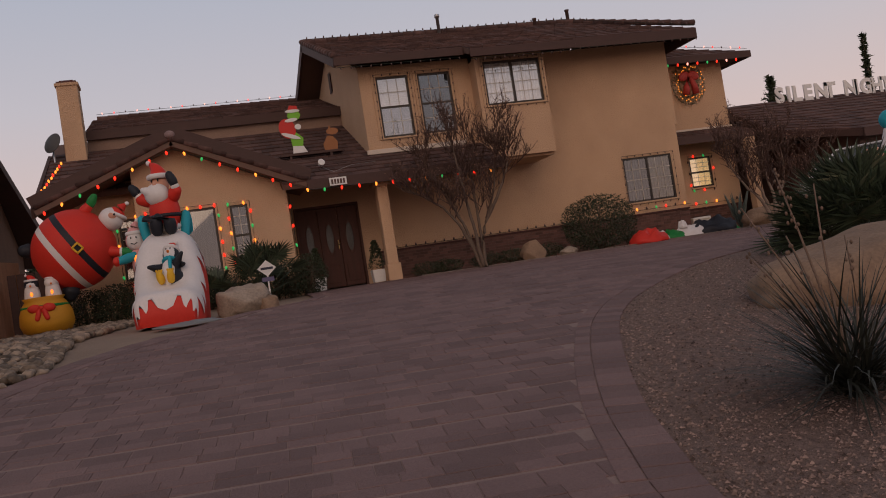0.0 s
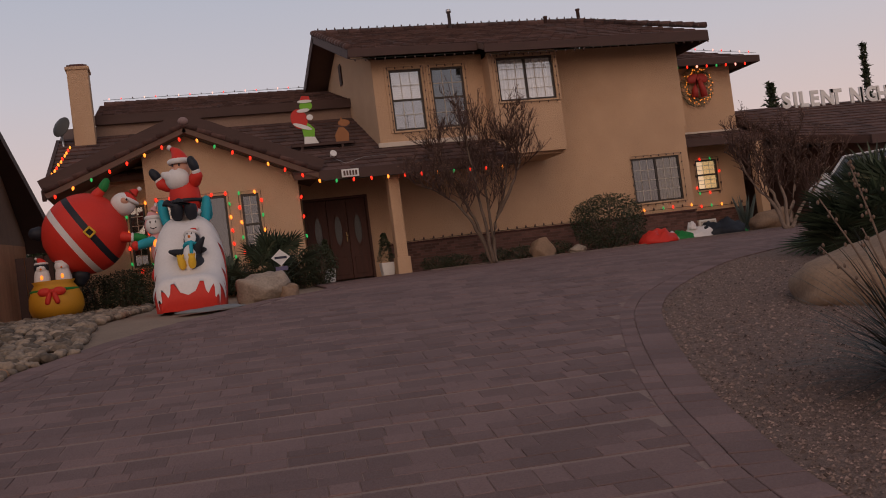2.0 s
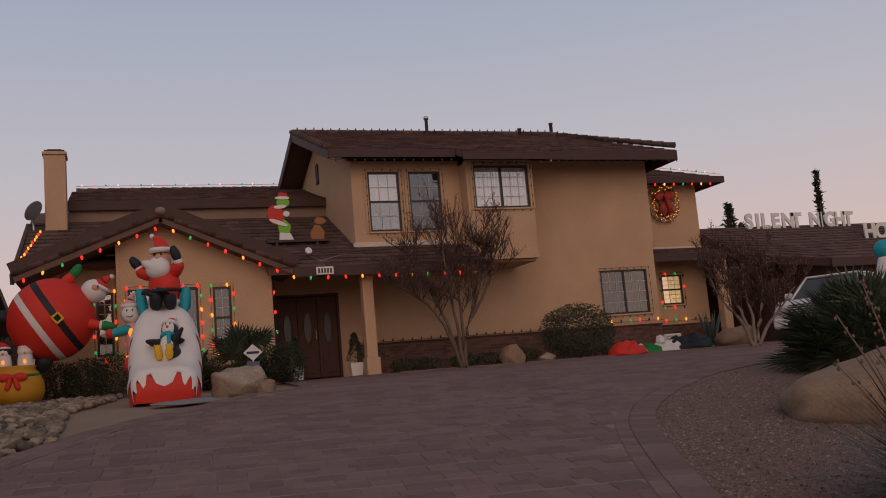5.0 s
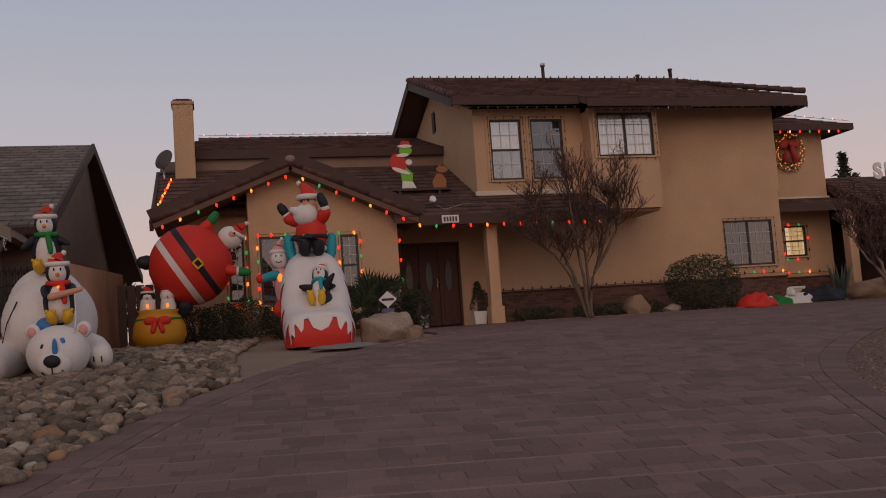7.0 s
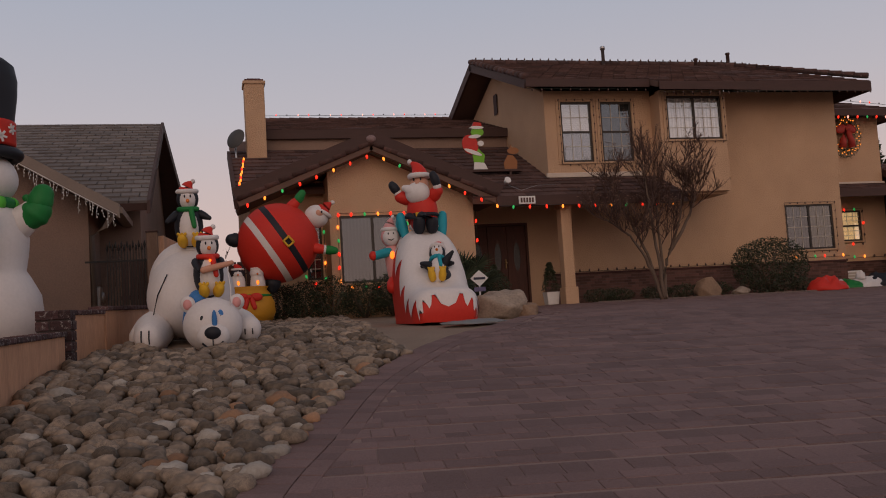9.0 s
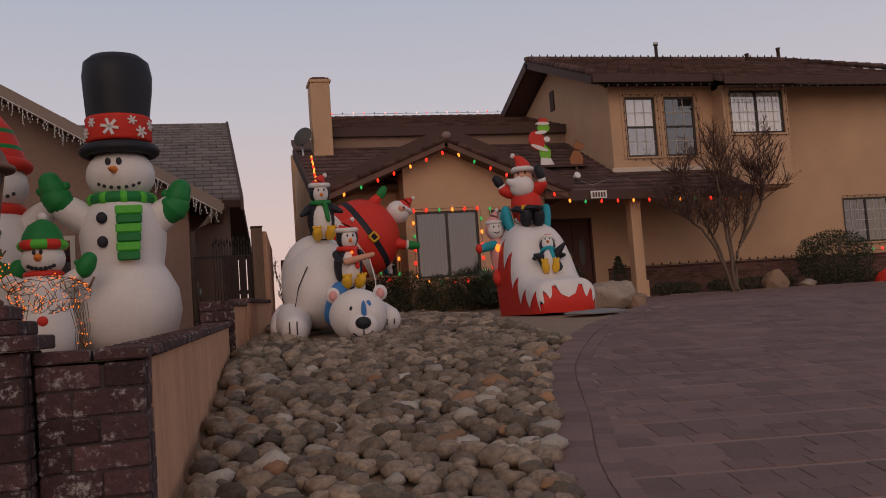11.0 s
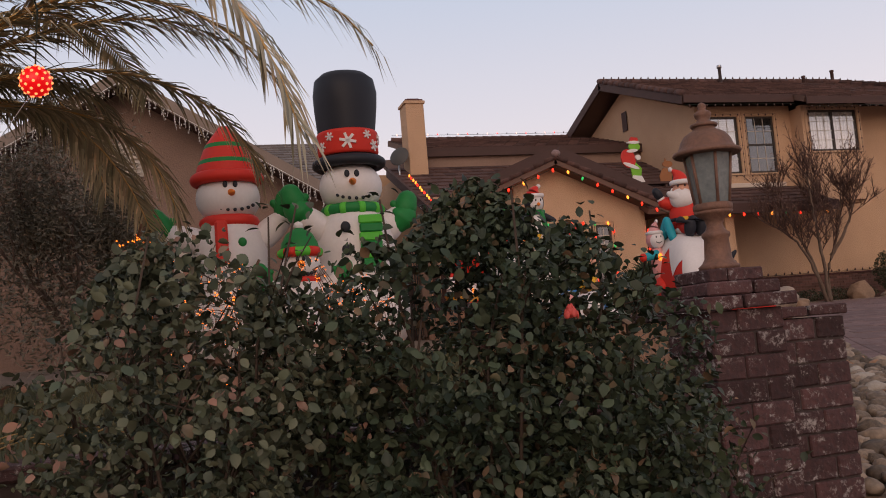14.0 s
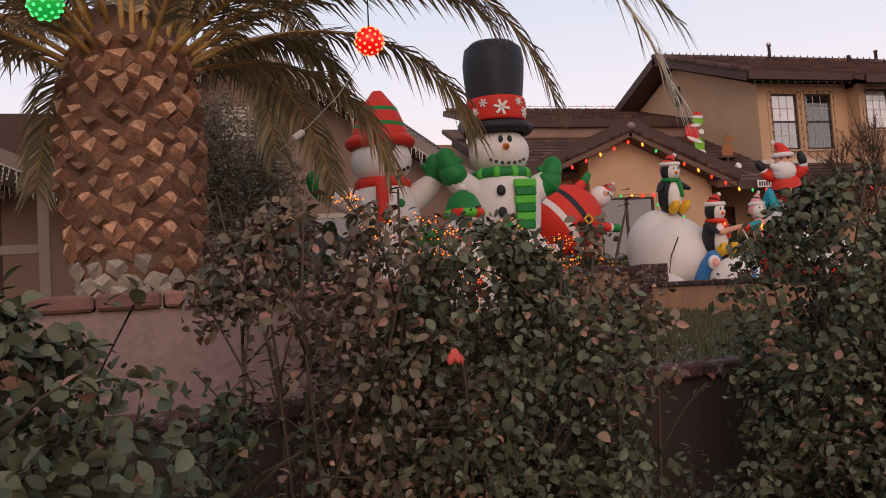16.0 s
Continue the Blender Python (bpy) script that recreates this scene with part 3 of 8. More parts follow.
for xa, xb, yy in ((5.1, 14.15, 22.495), (14.2, 17.25, 24.465)):
    z, k = ZS - 0.05, 0
    while z < 2.42:
        x = xa - (0.1 if k % 2 else 0.0)
        while x < xb:
            a, b = max(xa, x + 0.005), min(xb, x + 0.205)
            if b - a > 0.03:
                me.box(a, b, yy - 0.012 + brr.uniform(-0.003, 0.003), yy + 0.001, z + 0.005, z + 0.066)
            x += 0.21
        z += 0.071
        k += 1
tagged(part("apron_bricks", me, mat("apron_brick", (0.145, 0.072, 0.058), 0.9, (0.09, 0.048, 0.04), 5, 50, 0.7, 0.3, rnd=0.35, island=True), house), kind="stuff")
part("apron_cap", Mesh().box(5.08, 14.17, 22.45, 22.529, 2.462, 2.51, bev=0.008).box(14.2, 17.27, 24.42, 24.499, 2.462, 2.51, bev=0.008), BRICKM, house)

# pipes on the ridge
STEEL = mat("galvanised_steel", (0.55, 0.55, 0.56), 0.35, None, 6, 60, 0.4, 0.05, metal=0.9)
part("flue_pipe", Mesh().lathe([(0.05, 8.75), (0.05, 9.28), (0.075, 9.28), (0.08, 9.36), (0.06, 9.38)], 14, Matrix.Translation((8.47, 25.25, 0))), STEEL, house)
for x_, z_ in ((12.70, 9.24), (11.58, 9.05)):
    part("vent_pipe", Mesh().lathe([(0.055, 8.6), (0.055, z_ - 0.06), (0.07, z_ - 0.05), (0.07, z_)], 12, Matrix.Translation((x_, 25.3, 0))), BROWN, house)
# rounded ridge caps
me = Mesh()
for k in range(25):
    x = 4.42 + k * 0.33
    me.tube([(x, RY, RZ + 0.035), (x + 0.36, RY, RZ + 0.02)], [0.095, 0.085], 8)
for k in range(22):
    x = -1.6 + k * 0.30
    me.tube([(x, 28.0, 7.80), (x + 0.33, 28.0, 7.79)], [0.09, 0.08], 8)
for k in range(9):
    y = EV - 0.05 + k * 0.33
    me.tube([(PK, y, PZ + 0.05), (PK, y + 0.36, PZ + 0.035)], [0.10, 0.09], 8)
for sgn, xe, ze in ((-1, -2.62, 4.32), (1, 3.2, 4.24)):
    n = 10
    for k in range(n):
        u0, u1 = k / n, (k + 1.08) / n
        me.tube([(xe + (PK - xe) * u0, EV + 0.02, ze + (PZ - ze) * u0 + 0.05), (xe + (PK - xe) * u1, EV + 0.02, ze + (PZ - ze) * u1 + 0.035)], [0.085, 0.075], 8)
for k in range(14):
    u0, u1 = k / 14, (k + 1.08) / 14
    A_, B_ = Vector((4.36, 20.85, upz(20.85) + 0.04)), Vector((4.36, RY, RZ + 0.04))
    me.tube([A_.lerp(B_, u0) + Vector((0, 0, 0.02)), A_.lerp(B_, u1)], [0.085, 0.075], 8)
for k in range(12):
    u0, u1 = k / 12, (k + 1.08) / 12
    A_, B_ = Vector((14.8, 21.75, upz(21.75) + 0.03)), Vector((12.62, RY, RZ + 0.03))
    me.tube([A_.lerp(B_, u0) + Vector((0, 0, 0.02)), A_.lerp(B_, u1)], [0.085, 0.075], 8)
tagged(part("ridge_tiles", me, ROOF, house), kind="stuff")
part("gable_ball", Mesh().blob((PK, EV - 0.02, PZ + 0.10), (0.12, 0.10, 0.09), 0, 14, 10), STUCCO_G, house)

# garage wing
# wall colour darkened to red-brown: the shade around the garage door is painted in
GARW = mat("shade_brown_stucco", (0.15, 0.085, 0.07), 0.95, (0.10, 0.06, 0.05), 1.5, 40, 0.7, 0.5, 40)
garage = thing("garage_wing", "low brown-roofed garage wing, its stucco walls coloured dark for shade", "garage", (0, 0, -0.42))
me = Mesh()
tiles(me, (19.2, 21.0, 4.37), (31.0, 21.0, 4.37), (31.0, 25.0, 6.03), (18.1, 25.0, 6.03))
tiles(me, (17.3, 22.5, 4.78), (19.2, 21.0, 4.37), (18.1, 25.0, 6.03), (17.3, 25.0, 6.0))
tagged(part("roof_tiles", me, ROOF, garage), kind="stuff")
me = Mesh()
me.slab([(17.3, 22.5, 4.76), (19.2, 21.0, 4.35), (18.1, 25.0, 6.01), (17.3, 25.0, 5.98)], 0.2)
part("roof", me, BROWN, garage)
me = Mesh()
me.slab([(19.2, 21.0, 4.35), (31.0, 21.0, 4.35), (31.0, 25.0, 6.01), (18.1, 25.0, 6.01)], 0.13)
part("roof", me, BROWN, garage)
part("roof", Mesh().slab([(17.3, 25.0, 6.0), (31, 25.0, 6.0), (31, 29.0, 4.4), (17.3, 29.0, 4.4)], 0.13), BROWN, garage)
part("fascia", Mesh().box(19.15, 31, 20.95, 21.0, 4.14, 4.40), BROWN, garage)
part("fascia", Mesh().slab([(17.3, 23.4, 5.05), (18.5, 23.4, 5.05), (18.1, 25.0, 6.0), (17.3, 25.0, 6.0)], 0.10), BROWN, garage)
part("wall", Mesh().box(19.4, 31, 21.5, 21.7, 1.4, 4.4), GARW, garage)
part("wall", Mesh().box(19.4, 19.6, 21.7, 28.9, 1.4, 4.5), GARW, garage)
part("wall", Mesh().box(17.26, 31, 28.9, 29.1, 1.4, 4.5), GARW, garage)
part("porch_post", Mesh().box(16.80, 17.08, 23.1, 23.38, 2.1, 4.78, bev=0.01), STUCCO, garage)
part("garage_door", Mesh().box(21.0, 25.8, 21.44, 21.498, 1.6, 3.9), BROWN, garage)

# letters along the garage roof
SIGNW = mat("white_letter_board", (0.78, 0.76, 0.74), 0.6, None, 4, 50, 0.4, 0.05)
def letters(words, x0, y, z, size, pitch, label):
    s = thing("letter_sign", label, "sign", (x0, y, z))
    x = 0.0
    for ch in words:
        if ch != " ":
            cu = bpy.data.curves.new("letter", "FONT")
            cu.body, cu.size, cu.extrude, cu.offset = ch, size, 0.02, 0.03
            tmp = bpy.data.objects.new("letter", cu)
            scene.collection.objects.link(tmp)
            dg = bpy.context.evaluated_depsgraph_get()
            dat = bpy.data.meshes.new_from_object(tmp.evaluated_get(dg))
            bpy.data.objects.remove(tmp)
            dat.materials.clear()
            dat.materials.append(SIGNW)
            ob = new("letter", dat)
            ob.parent = s
            ob.matrix_basis = pose(x, 0, 0, 90, 0, 0)
        x += pitch * (0.55 if ch == "I" else 0.75 if ch == " " else 1.0)
    part("mounting_rail", Mesh().box(-0.1, x, 0.03, 0.06, -0.06, -0.02), WHITEF, s)
    return s
letters("SILENT NIGHT", 19.22, 24.7, 5.52, 0.68, 0.42, "white cut-out letters reading SILENT NIGHT on the garage roof")
letters("HOLY", 22.50, 23.0, 4.80, 0.70, 0.47, "white cut-out letters reading HOLY on the garage roof")


# ---- the grey-roofed neighbour ----
nb = thing("neighbour_house", "single-storey beige stucco house with grey tile roofs and icicle lights", "house", (0, 0, 0))
GY, GPX, GPZ, GS = 16.4, -9.02, 6.38, 0.60
gl_ = lambda x: GPZ - GS * abs(x - GPX)
me = Mesh()
tiles(me, (-4.70, GY, gl_(-4.70)), (-4.70, 21.0, gl_(-4.70)), (GPX, 24.0, GPZ), (GPX, GY, GPZ))
tiles(me, (-13.34, GY, gl_(-13.34)), (-13.34, 21.0, gl_(-13.34)), (GPX, 24.0, GPZ), (GPX, GY, GPZ))
tiles(me, (-9.0, 17.7, 4.02), (-4.30, 17.7, 4.02), (-4.30, 25.3, 7.13), (-9.0, 25.3, 7.13))
tagged(part("roof_tiles", me, ROOF_N, nb), kind="stuff")
me = Mesh()
me.slab([(-4.72, GY, gl_(-4.72) - 0.02), (-4.72, 21.0, gl_(-4.72) - 0.02), (GPX, 24.0, GPZ - 0.02), (GPX, GY, GPZ - 0.02)], 0.14)
part("roof", me, BROWN, nb)
me = Mesh()
me.slab([(-13.32, GY, gl_(-13.32) - 0.02), (-13.32, 21.0, gl_(-13.32) - 0.02), (GPX, 24.0, GPZ - 0.02), (GPX, GY, GPZ - 0.02)], -0.14)
part("roof", me, BROWN, nb)
part("roof", Mesh().slab([(-12, 17.7, 4.0), (-4.32, 17.7, 4.0), (-4.32, 25.3, 7.11), (-12, 25.3, 7.11)], 0.14), BROWN, nb)
part("roof", Mesh().slab([(-12, 25.3, 7.11), (-4.32, 25.3, 7.11), (-3.60, 31.2, 4.0), (-12, 31.2, 4.0)], 0.14), BROWN, nb)
BARGE = mat("taupe_trim", (0.27, 0.215, 0.18), 0.8, None, 3, 40, 0.5, 0.1)
for xe in (-4.68, -13.36):
    me = Mesh()
    me.add([(xe, GY - 0.05, gl_(xe) + 0.03), (GPX, GY - 0.05, GPZ + 0.03), (GPX, GY, GPZ + 0.03), (xe, GY, gl_(xe) + 0.03), (xe, GY - 0.05, gl_(xe) - 0.20), (GPX, GY - 0.05, GPZ - 0.20), (GPX, GY, GPZ - 0.20), (xe, GY, gl_(xe) - 0.20)],
           [(0, 1, 2, 3), (4, 5, 6, 7), (0, 1, 5, 4), (3, 2, 6, 7), (0, 3, 7, 4)])
    part("barge_board", me, BARGE, nb)
me = Mesh()
for (xa, ya, za), (xb, yb, zb) in (((-4.26, 17.7, 4.06), (-4.26, 25.3, 7.17)), ((-4.26, 25.3, 7.17), (-3.54, 31.2, 4.08))):
    me.add([(xa - 0.06, ya, za), (xa, ya, za), (xb, yb, zb), (xb - 0.06, yb, zb), (xa - 0.06, ya, za - 0.25), (xa, ya, za - 0.25), (xb, yb, zb - 0.25), (xb - 0.06, yb, zb - 0.25)],
           [(0, 1, 2, 3), (4, 5, 6, 7), (1, 2, 6, 5), (0, 3, 7, 4), (0, 1, 5, 4), (3, 2, 6, 7)])
part("barge_board", me, BROWN, nb)
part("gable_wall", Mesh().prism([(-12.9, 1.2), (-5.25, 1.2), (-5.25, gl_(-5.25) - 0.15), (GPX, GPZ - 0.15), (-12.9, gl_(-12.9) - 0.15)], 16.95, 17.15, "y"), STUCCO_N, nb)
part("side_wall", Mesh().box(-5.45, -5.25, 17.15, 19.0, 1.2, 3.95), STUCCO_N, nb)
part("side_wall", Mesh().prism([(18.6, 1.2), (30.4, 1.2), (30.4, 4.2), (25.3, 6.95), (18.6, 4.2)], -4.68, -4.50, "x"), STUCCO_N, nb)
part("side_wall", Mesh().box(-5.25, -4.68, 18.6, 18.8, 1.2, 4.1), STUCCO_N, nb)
# louvred vent
vent = part("gable_vent", Mesh().box(-9.35, -8.70, 16.90, 16.948, 4.72, 5.30), WHITEF, nb)
for k in range(6):
    part("slat", Mesh().box(-9.30, -8.75, 16.86, 16.90, 4.77 + k * 0.085, 4.81 + k * 0.085, m=None), WHITEF, vent)
# small window and its trim, gutter pipe, meter
part("window", Mesh().box(-8.2, -7.2, 16.93, 16.948, 2.2, 3.3), GLASS_D, nb)
for a, b, c, d in ((-8.28, -7.12, 3.30, 3.38), (-8.28, -7.12, 2.12, 2.20), (-8.28, -8.20, 2.2, 3.3), (-7.20, -7.12, 2.2, 3.3)):
    part("window_frame", Mesh().box(a, b, 16.90, 16.945, c, d), WHITEF, nb)
part("downpipe", Mesh().tube([(-4.75, 16.45, 3.72), (-4.95, 16.8, 3.5), (-5.20, 17.0, 3.35), (-5.20, 17.05, 1.4)], 0.045, 8), BARGE, nb)
part("gutter", Mesh().box(-4.80, -4.64, 16.4, 20.9, 3.66, 3.77), BARGE, nb)
part("electric_meter", Mesh().box(-5.24, -5.14, 17.5, 17.8, 2.0, 2.5, bev=0.02).blob((-5.12, 17.65, 2.3), (0.04, 0.1, 0.1)), STEEL, nb)
# icicle lights
ICE = mat("white_mini_light", (0.75, 0.73, 0.70), 0.4, None, 4, 40, 0.3, 0)
irng = random.Random(4)
def icicles(a, b, n, label):
    t = thing("icicle_lights", label, "string lights")
    A, B = Vector(a), Vector(b)
    me = Mesh()
    me.tube([A.lerp(B, k / 12) for k in range(13)], 0.008, 4)
    part("lead_wire", me, ICE, t)
    me = Mesh()
    for k in range(n):
        p = A.lerp(B, (k + irng.random() * 0.6) / n)
        L = irng.choice((0.12, 0.22, 0.30, 0.16))
        q = p + Vector((irng.uniform(-0.03, 0.03), 0, -L))
        me.tube([p, p.lerp(q, 0.5) + Vector((irng.uniform(-0.02, 0.02), 0, 0)), q], 0.006, 3)
        for j in range(int(L / 0.05)):
            me.blob(p.lerp(q, (j + 1) / (L / 0.05)) + Vector((irng.uniform(-0.02, 0.02), irng.uniform(-0.01, 0.01), 0)), (0.009, 0.009, 0.018), 0, 5, 4)
    tagged(part("icicle_fringe", me, ICE, t), kind="stuff")
icicles((GPX, GY - 0.07, GPZ - 0.18), (-4.72, GY - 0.07, gl_(-4.72) - 0.18), 56, "white unlit icicle lights hanging from the gable eave")
icicles((-13.3, GY - 0.07, gl_(-13.3) - 0.18), (GPX, GY - 0.07, GPZ - 0.18), 56, "white unlit icicle lights hanging from the gable eave")

# further wing with a porch
wing = thing("neighbour_porch", "dark open porch of the neighbouring house with wooden posts", "porch", (0, 0, 0))
me = Mesh()
me.add([(-16.0, 13.6, 5.55), (-11.7, 13.6, 3.62), (-11.7, 17.4, 3.62), (-16.0, 17.4, 5.55), (-16.0, 13.6, 5.39), (-11.7, 13.6, 3.46), (-11.7, 17.4, 3.46), (-16.0, 17.4, 5.39)], [(0, 1, 2, 3), (4, 5, 6, 7), (0, 1, 5, 4), (1, 2, 6, 5), (2, 3, 7, 6), (3, 0, 4, 7)])
part("roof", me, ROOF_N, wing)
me = Mesh()
me.add([(-16.0, 13.54, 5.58), (-11.66, 13.54, 3.64), (-11.66, 13.6, 3.64), (-16.0, 13.6, 5.58), (-16.0, 13.54, 5.36), (-11.66, 13.54, 3.42), (-11.66, 13.6, 3.42), (-16.0, 13.6, 5.36)], [(0, 1, 2, 3), (4, 5, 6, 7), (0, 1, 5, 4), (1, 2, 6, 5), (2, 3, 7, 6), (3, 0, 4, 7)])
part("barge_board", me, BARGE, wing)
for x_ in (-11.95, -15.0):
    part("porch_post", Mesh().box(x_ - 0.07, x_ + 0.07, 13.8, 13.94, 1.2, 3.6 if x_ > -13 else 4.9, bev=0.008), BARGE, wing)
part("porch_beam", Mesh().box(-15.2, -11.9, 13.82, 13.92, 2.62, 2.74), BARGE, wing)
# back wall takes the dark trim brown, so the open porch reads dark
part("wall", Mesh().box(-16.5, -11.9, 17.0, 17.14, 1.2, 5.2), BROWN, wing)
icicles((-15.9, 13.5, 5.36), (-11.7, 13.5, 3.44), 48, "white unlit icicle lights along a porch roof")

# iron fence and side gate
IRON = mat("black_iron", (0.03, 0.028, 0.027), 0.6, None, 6, 60, 0.4, 0.1, metal=0.5)
fence = thing("iron_fence", "black wrought-iron picket fence between two houses", "fence", (0, 0, 0))
for k in range(14):
    x_ = -4.86 + k * 0.045
    part("picket", Mesh().box(x_ - 0.008, x_ + 0.008, 15.9, 15.916, 1.50, 2.98 + 0.05 * (k % 2)).lathe([(0.014, 2.98), (0.02, 3.02), (0.002, 3.10)], 6, Matrix.Translation((x_, 15.908, 0.05 * (k % 2)))), IRON, fence)
for z_ in (1.75, 2.80):
    part("rail", Mesh().box(-5.2, -4.24, 15.89, 15.926, z_, z_ + 0.03), IRON, fence)
gate = thing("side_gate", "dark wooden side gate beside the boundary wall", "gate", (0, 0, 0))
for k in range(6):
    part("board", Mesh().box(-3.42 + k * 0.19, -3.25 + k * 0.19, 20.7, 20.74, 1.65, 3.05, bev=0.006), BROWN, gate)
wf = thing("side_fence", "dark wooden slat fence behind the iron pickets", "fence", (0, 0, 0))
for k in range(4):
    part("slat", Mesh().box(-4.70 + k * 0.13, -4.585 + k * 0.13, 16.5, 16.53, 1.3, 2.86, bev=0.004), BROWN, wf)
part("rail", Mesh().box(-4.72, -4.16, 16.531, 16.56, 2.2, 2.27), BROWN, wf)


# ---- driveway, cobbles, garden walls ----
LEFT = [(-4.3, -1.2), (-3.9, 1.0), (-3.6, 3.0), (-3.27, 4.8), (-2.77, 6.2), (-2.12, 8.0), (-1.28, 9.6), (-0.5, 10.8), (0.7, 12.2), (1.9, 14.2), (2.5, 17.0), (2.75, 20.3)]
RIGHT = [(2.5, -1.2), (2.2, 0.5), (2.22, 1.8), (2.33, 2.8), (2.52, 3.5), (2.85, 4.5), (3.45, 5.9), (4.15, 7.25), (5.05, 8.4), (6.6, 9.75), (8.3, 10.7), (11.0, 12.2), (14.5, 13.4), (19.5, 14.6)]


def rounded(pts, n=6):
    """The same line with its corners eased."""
    out = []
    for i in range(len(pts) - 1):
        p0, p1, p2, p3 = (Vector(pts[max(0, min(len(pts) - 1, i + k))]) for k in (-1, 0, 1, 2))
        for k in range(n):
            t = k / n
            q = 0.5 * (2 * p1 + (p2 - p0) * t + (2 * p0 - 5 * p1 + 4 * p2 - p3) * t * t + (3 * p1 - p0 - 3 * p2 + p3) * t ** 3)
            out.append((q.x, q.y))
    return out + [pts[-1]]


LEFT, RIGHT = rounded(LEFT), rounded(RIGHT)
FAR = [(5.25, 20.35), (5.45, 19.95), (7.5, 19.45), (10.2, 18.95), (14.0, 18.75), (19.5, 18.7)]
DRIVE = LEFT + FAR + RIGHT[::-1]


def inside(x, y, poly):
    hit = False
    for (x0, y0), (x1, y1) in zip(poly, poly[1:] + poly[:1]):
        if (y0 > y) != (y1 > y) and x < (x1 - x0) * (y - y0) / (y1 - y0) + x0:
            hit = not hit
    return hit


def off(x, y, line):
    best = 99.0
    for (x0, y0), (x1, y1) in zip(line, line[1:]):
        dx, dy = x1 - x0, y1 - y0
        u = max(0.0, min(1.0, ((x - x0) * dx + (y - y0) * dy) / (dx * dx + dy * dy)))
        best = min(best, math.hypot(x - x0 - u * dx, y - y0 - u * dy))
    return best


def along(line, step):
    """Points at even steps along a line, each with the way on."""
    out, carry = [], 0.0
    for (x0, y0), (x1, y1) in zip(line, line[1:]):
        d = math.hypot(x1 - x0, y1 - y0)
        s = carry
        while s < d:
            out.append((x0 + (x1 - x0) * s / d, y0 + (y1 - y0) * s / d, math.atan2(y1 - y0, x1 - x0)))
            s += step
        carry = s - d
    return out


driveway = tagged(new("driveway"), "sloping driveway of mauve concrete pavers with a soldier-course border", "driveway", kind="structure")
bed = Mesh()
nx, ny = 161, 146
cells = [(-4.5 + 24.2 * i / nx, -1.3 + 21.9 * j / ny) for j in range(ny) for i in range(nx)]
for cx0, cy0 in cells:
    cx1, cy1 = cx0 + 24.2 / nx, cy0 + 21.9 / ny
    mx, my = (cx0 + cx1) / 2, (cy0 + cy1) / 2
    if inside(mx, my, DRIVE) and min(off(mx, my, LEFT), off(mx, my, RIGHT)) > 0.07:
        bed.add([(cx0, cy0, gz(cy0) + 0.002), (cx1, cy0, gz(cy0) + 0.002), (cx1, cy1, gz(cy1) + 0.002), (cx0, cy1, gz(cy1) + 0.002)], [(0, 1, 2, 3)])
part("joint_bed", bed, JOINT, driveway)


def stone(me, x, y, a, l, w, lift=0.0):
    """One paver with chamfered edges, l along the heading a, laid on the slope."""
    ca, sa = math.cos(a), math.sin(a)
    vs = []
    for ins, h in ((0.0, -0.03), (0.0, 0.004), (0.004, 0.007)):
        for u, v in ((-1, -1), (1, -1), (1, 1), (-1, 1)):
            px, py = u * (l / 2 - 0.0025 - ins), v * (w / 2 - 0.0025 - ins)
            X, Y = x + ca * px - sa * py, y + sa * px + ca * py
            vs.append((X, Y, gz(Y) + h + lift))
    fs = [(8, 9, 10, 11)]
    for r in (0, 4):
        fs += [(r + k, r + (k + 1) % 4, r + 4 + (k + 1) % 4, r + 4 + k) for k in range(4)]
    me.add(vs, fs)


rng = random.Random(5)
rest = Mesh()
single = 0
lay = []
TILT_A = radians(-7)
ca, sa = math.cos(TILT_A), math.sin(TILT_A)
v, row = -12.0, 0
while v < 26:
    wrow = 0.155 if row % 3 else 0.23
    u = -9.0 - rng.uniform(0, 0.2)
    while u < 24:
        l = rng.choice((0.23, 0.23, 0.31, 0.155))
        x, y = ca * (u + l / 2) - sa * v, sa * (u + l / 2) + ca * v
        u += l
        if -1.1 < y < 20.4 and inside(x, y, DRIVE) and min(off(x, y, LEFT), off(x, y, RIGHT)) > 0.34:
            lay.append((x, y, TILT_A, l, wrow - 0.002, 0))
    v += wrow
    row += 1
for line, sgn in ((LEFT, 1), (RIGHT, -1)):
    for x, y, a in along(line, 0.158):
        for d, wd in ((0.13, 0.24),) if y > 12 else ((0.128, 0.252), (0.322, 0.132)):
            lay.append((x + sgn * d * math.sin(a), y - sgn * d * math.cos(a), a + math.pi / 2, wd, 0.157, 1))
near = [p for p in lay if 2.2 < p[1] < 6.4 and -2.6 < p[0] < 2.2]
near = set(near[:: max(1, len(near) // 290)][:290])
for p in lay:
    if p in near:
        me = Mesh()
        stone(me, *p[:5], lift=rng.uniform(-0.002, 0.003) + 0.005 * p[5])
        part("paver", me, PAVER, driveway)
    else:
        stone(rest, *p[:5], lift=rng.uniform(-0.002, 0.003) + 0.005 * p[5])
tagged(part("pavers", rest, PAVER_S, driveway), kind="stuff")

# gravel island to the right, and its loose grit
GRAVEL = mat("decomposed_granite", (0.29, 0.20, 0.168), 0.95, (0.11, 0.077, 0.068), 22, 130, 1.0, 1.0, 120)
GRIT = mat("granite_grit", (0.27, 0.19, 0.162), 0.95, (0.13, 0.092, 0.08), 9, 90, 0.9, 0.2, rnd=0.75, island=True)
me = Mesh()
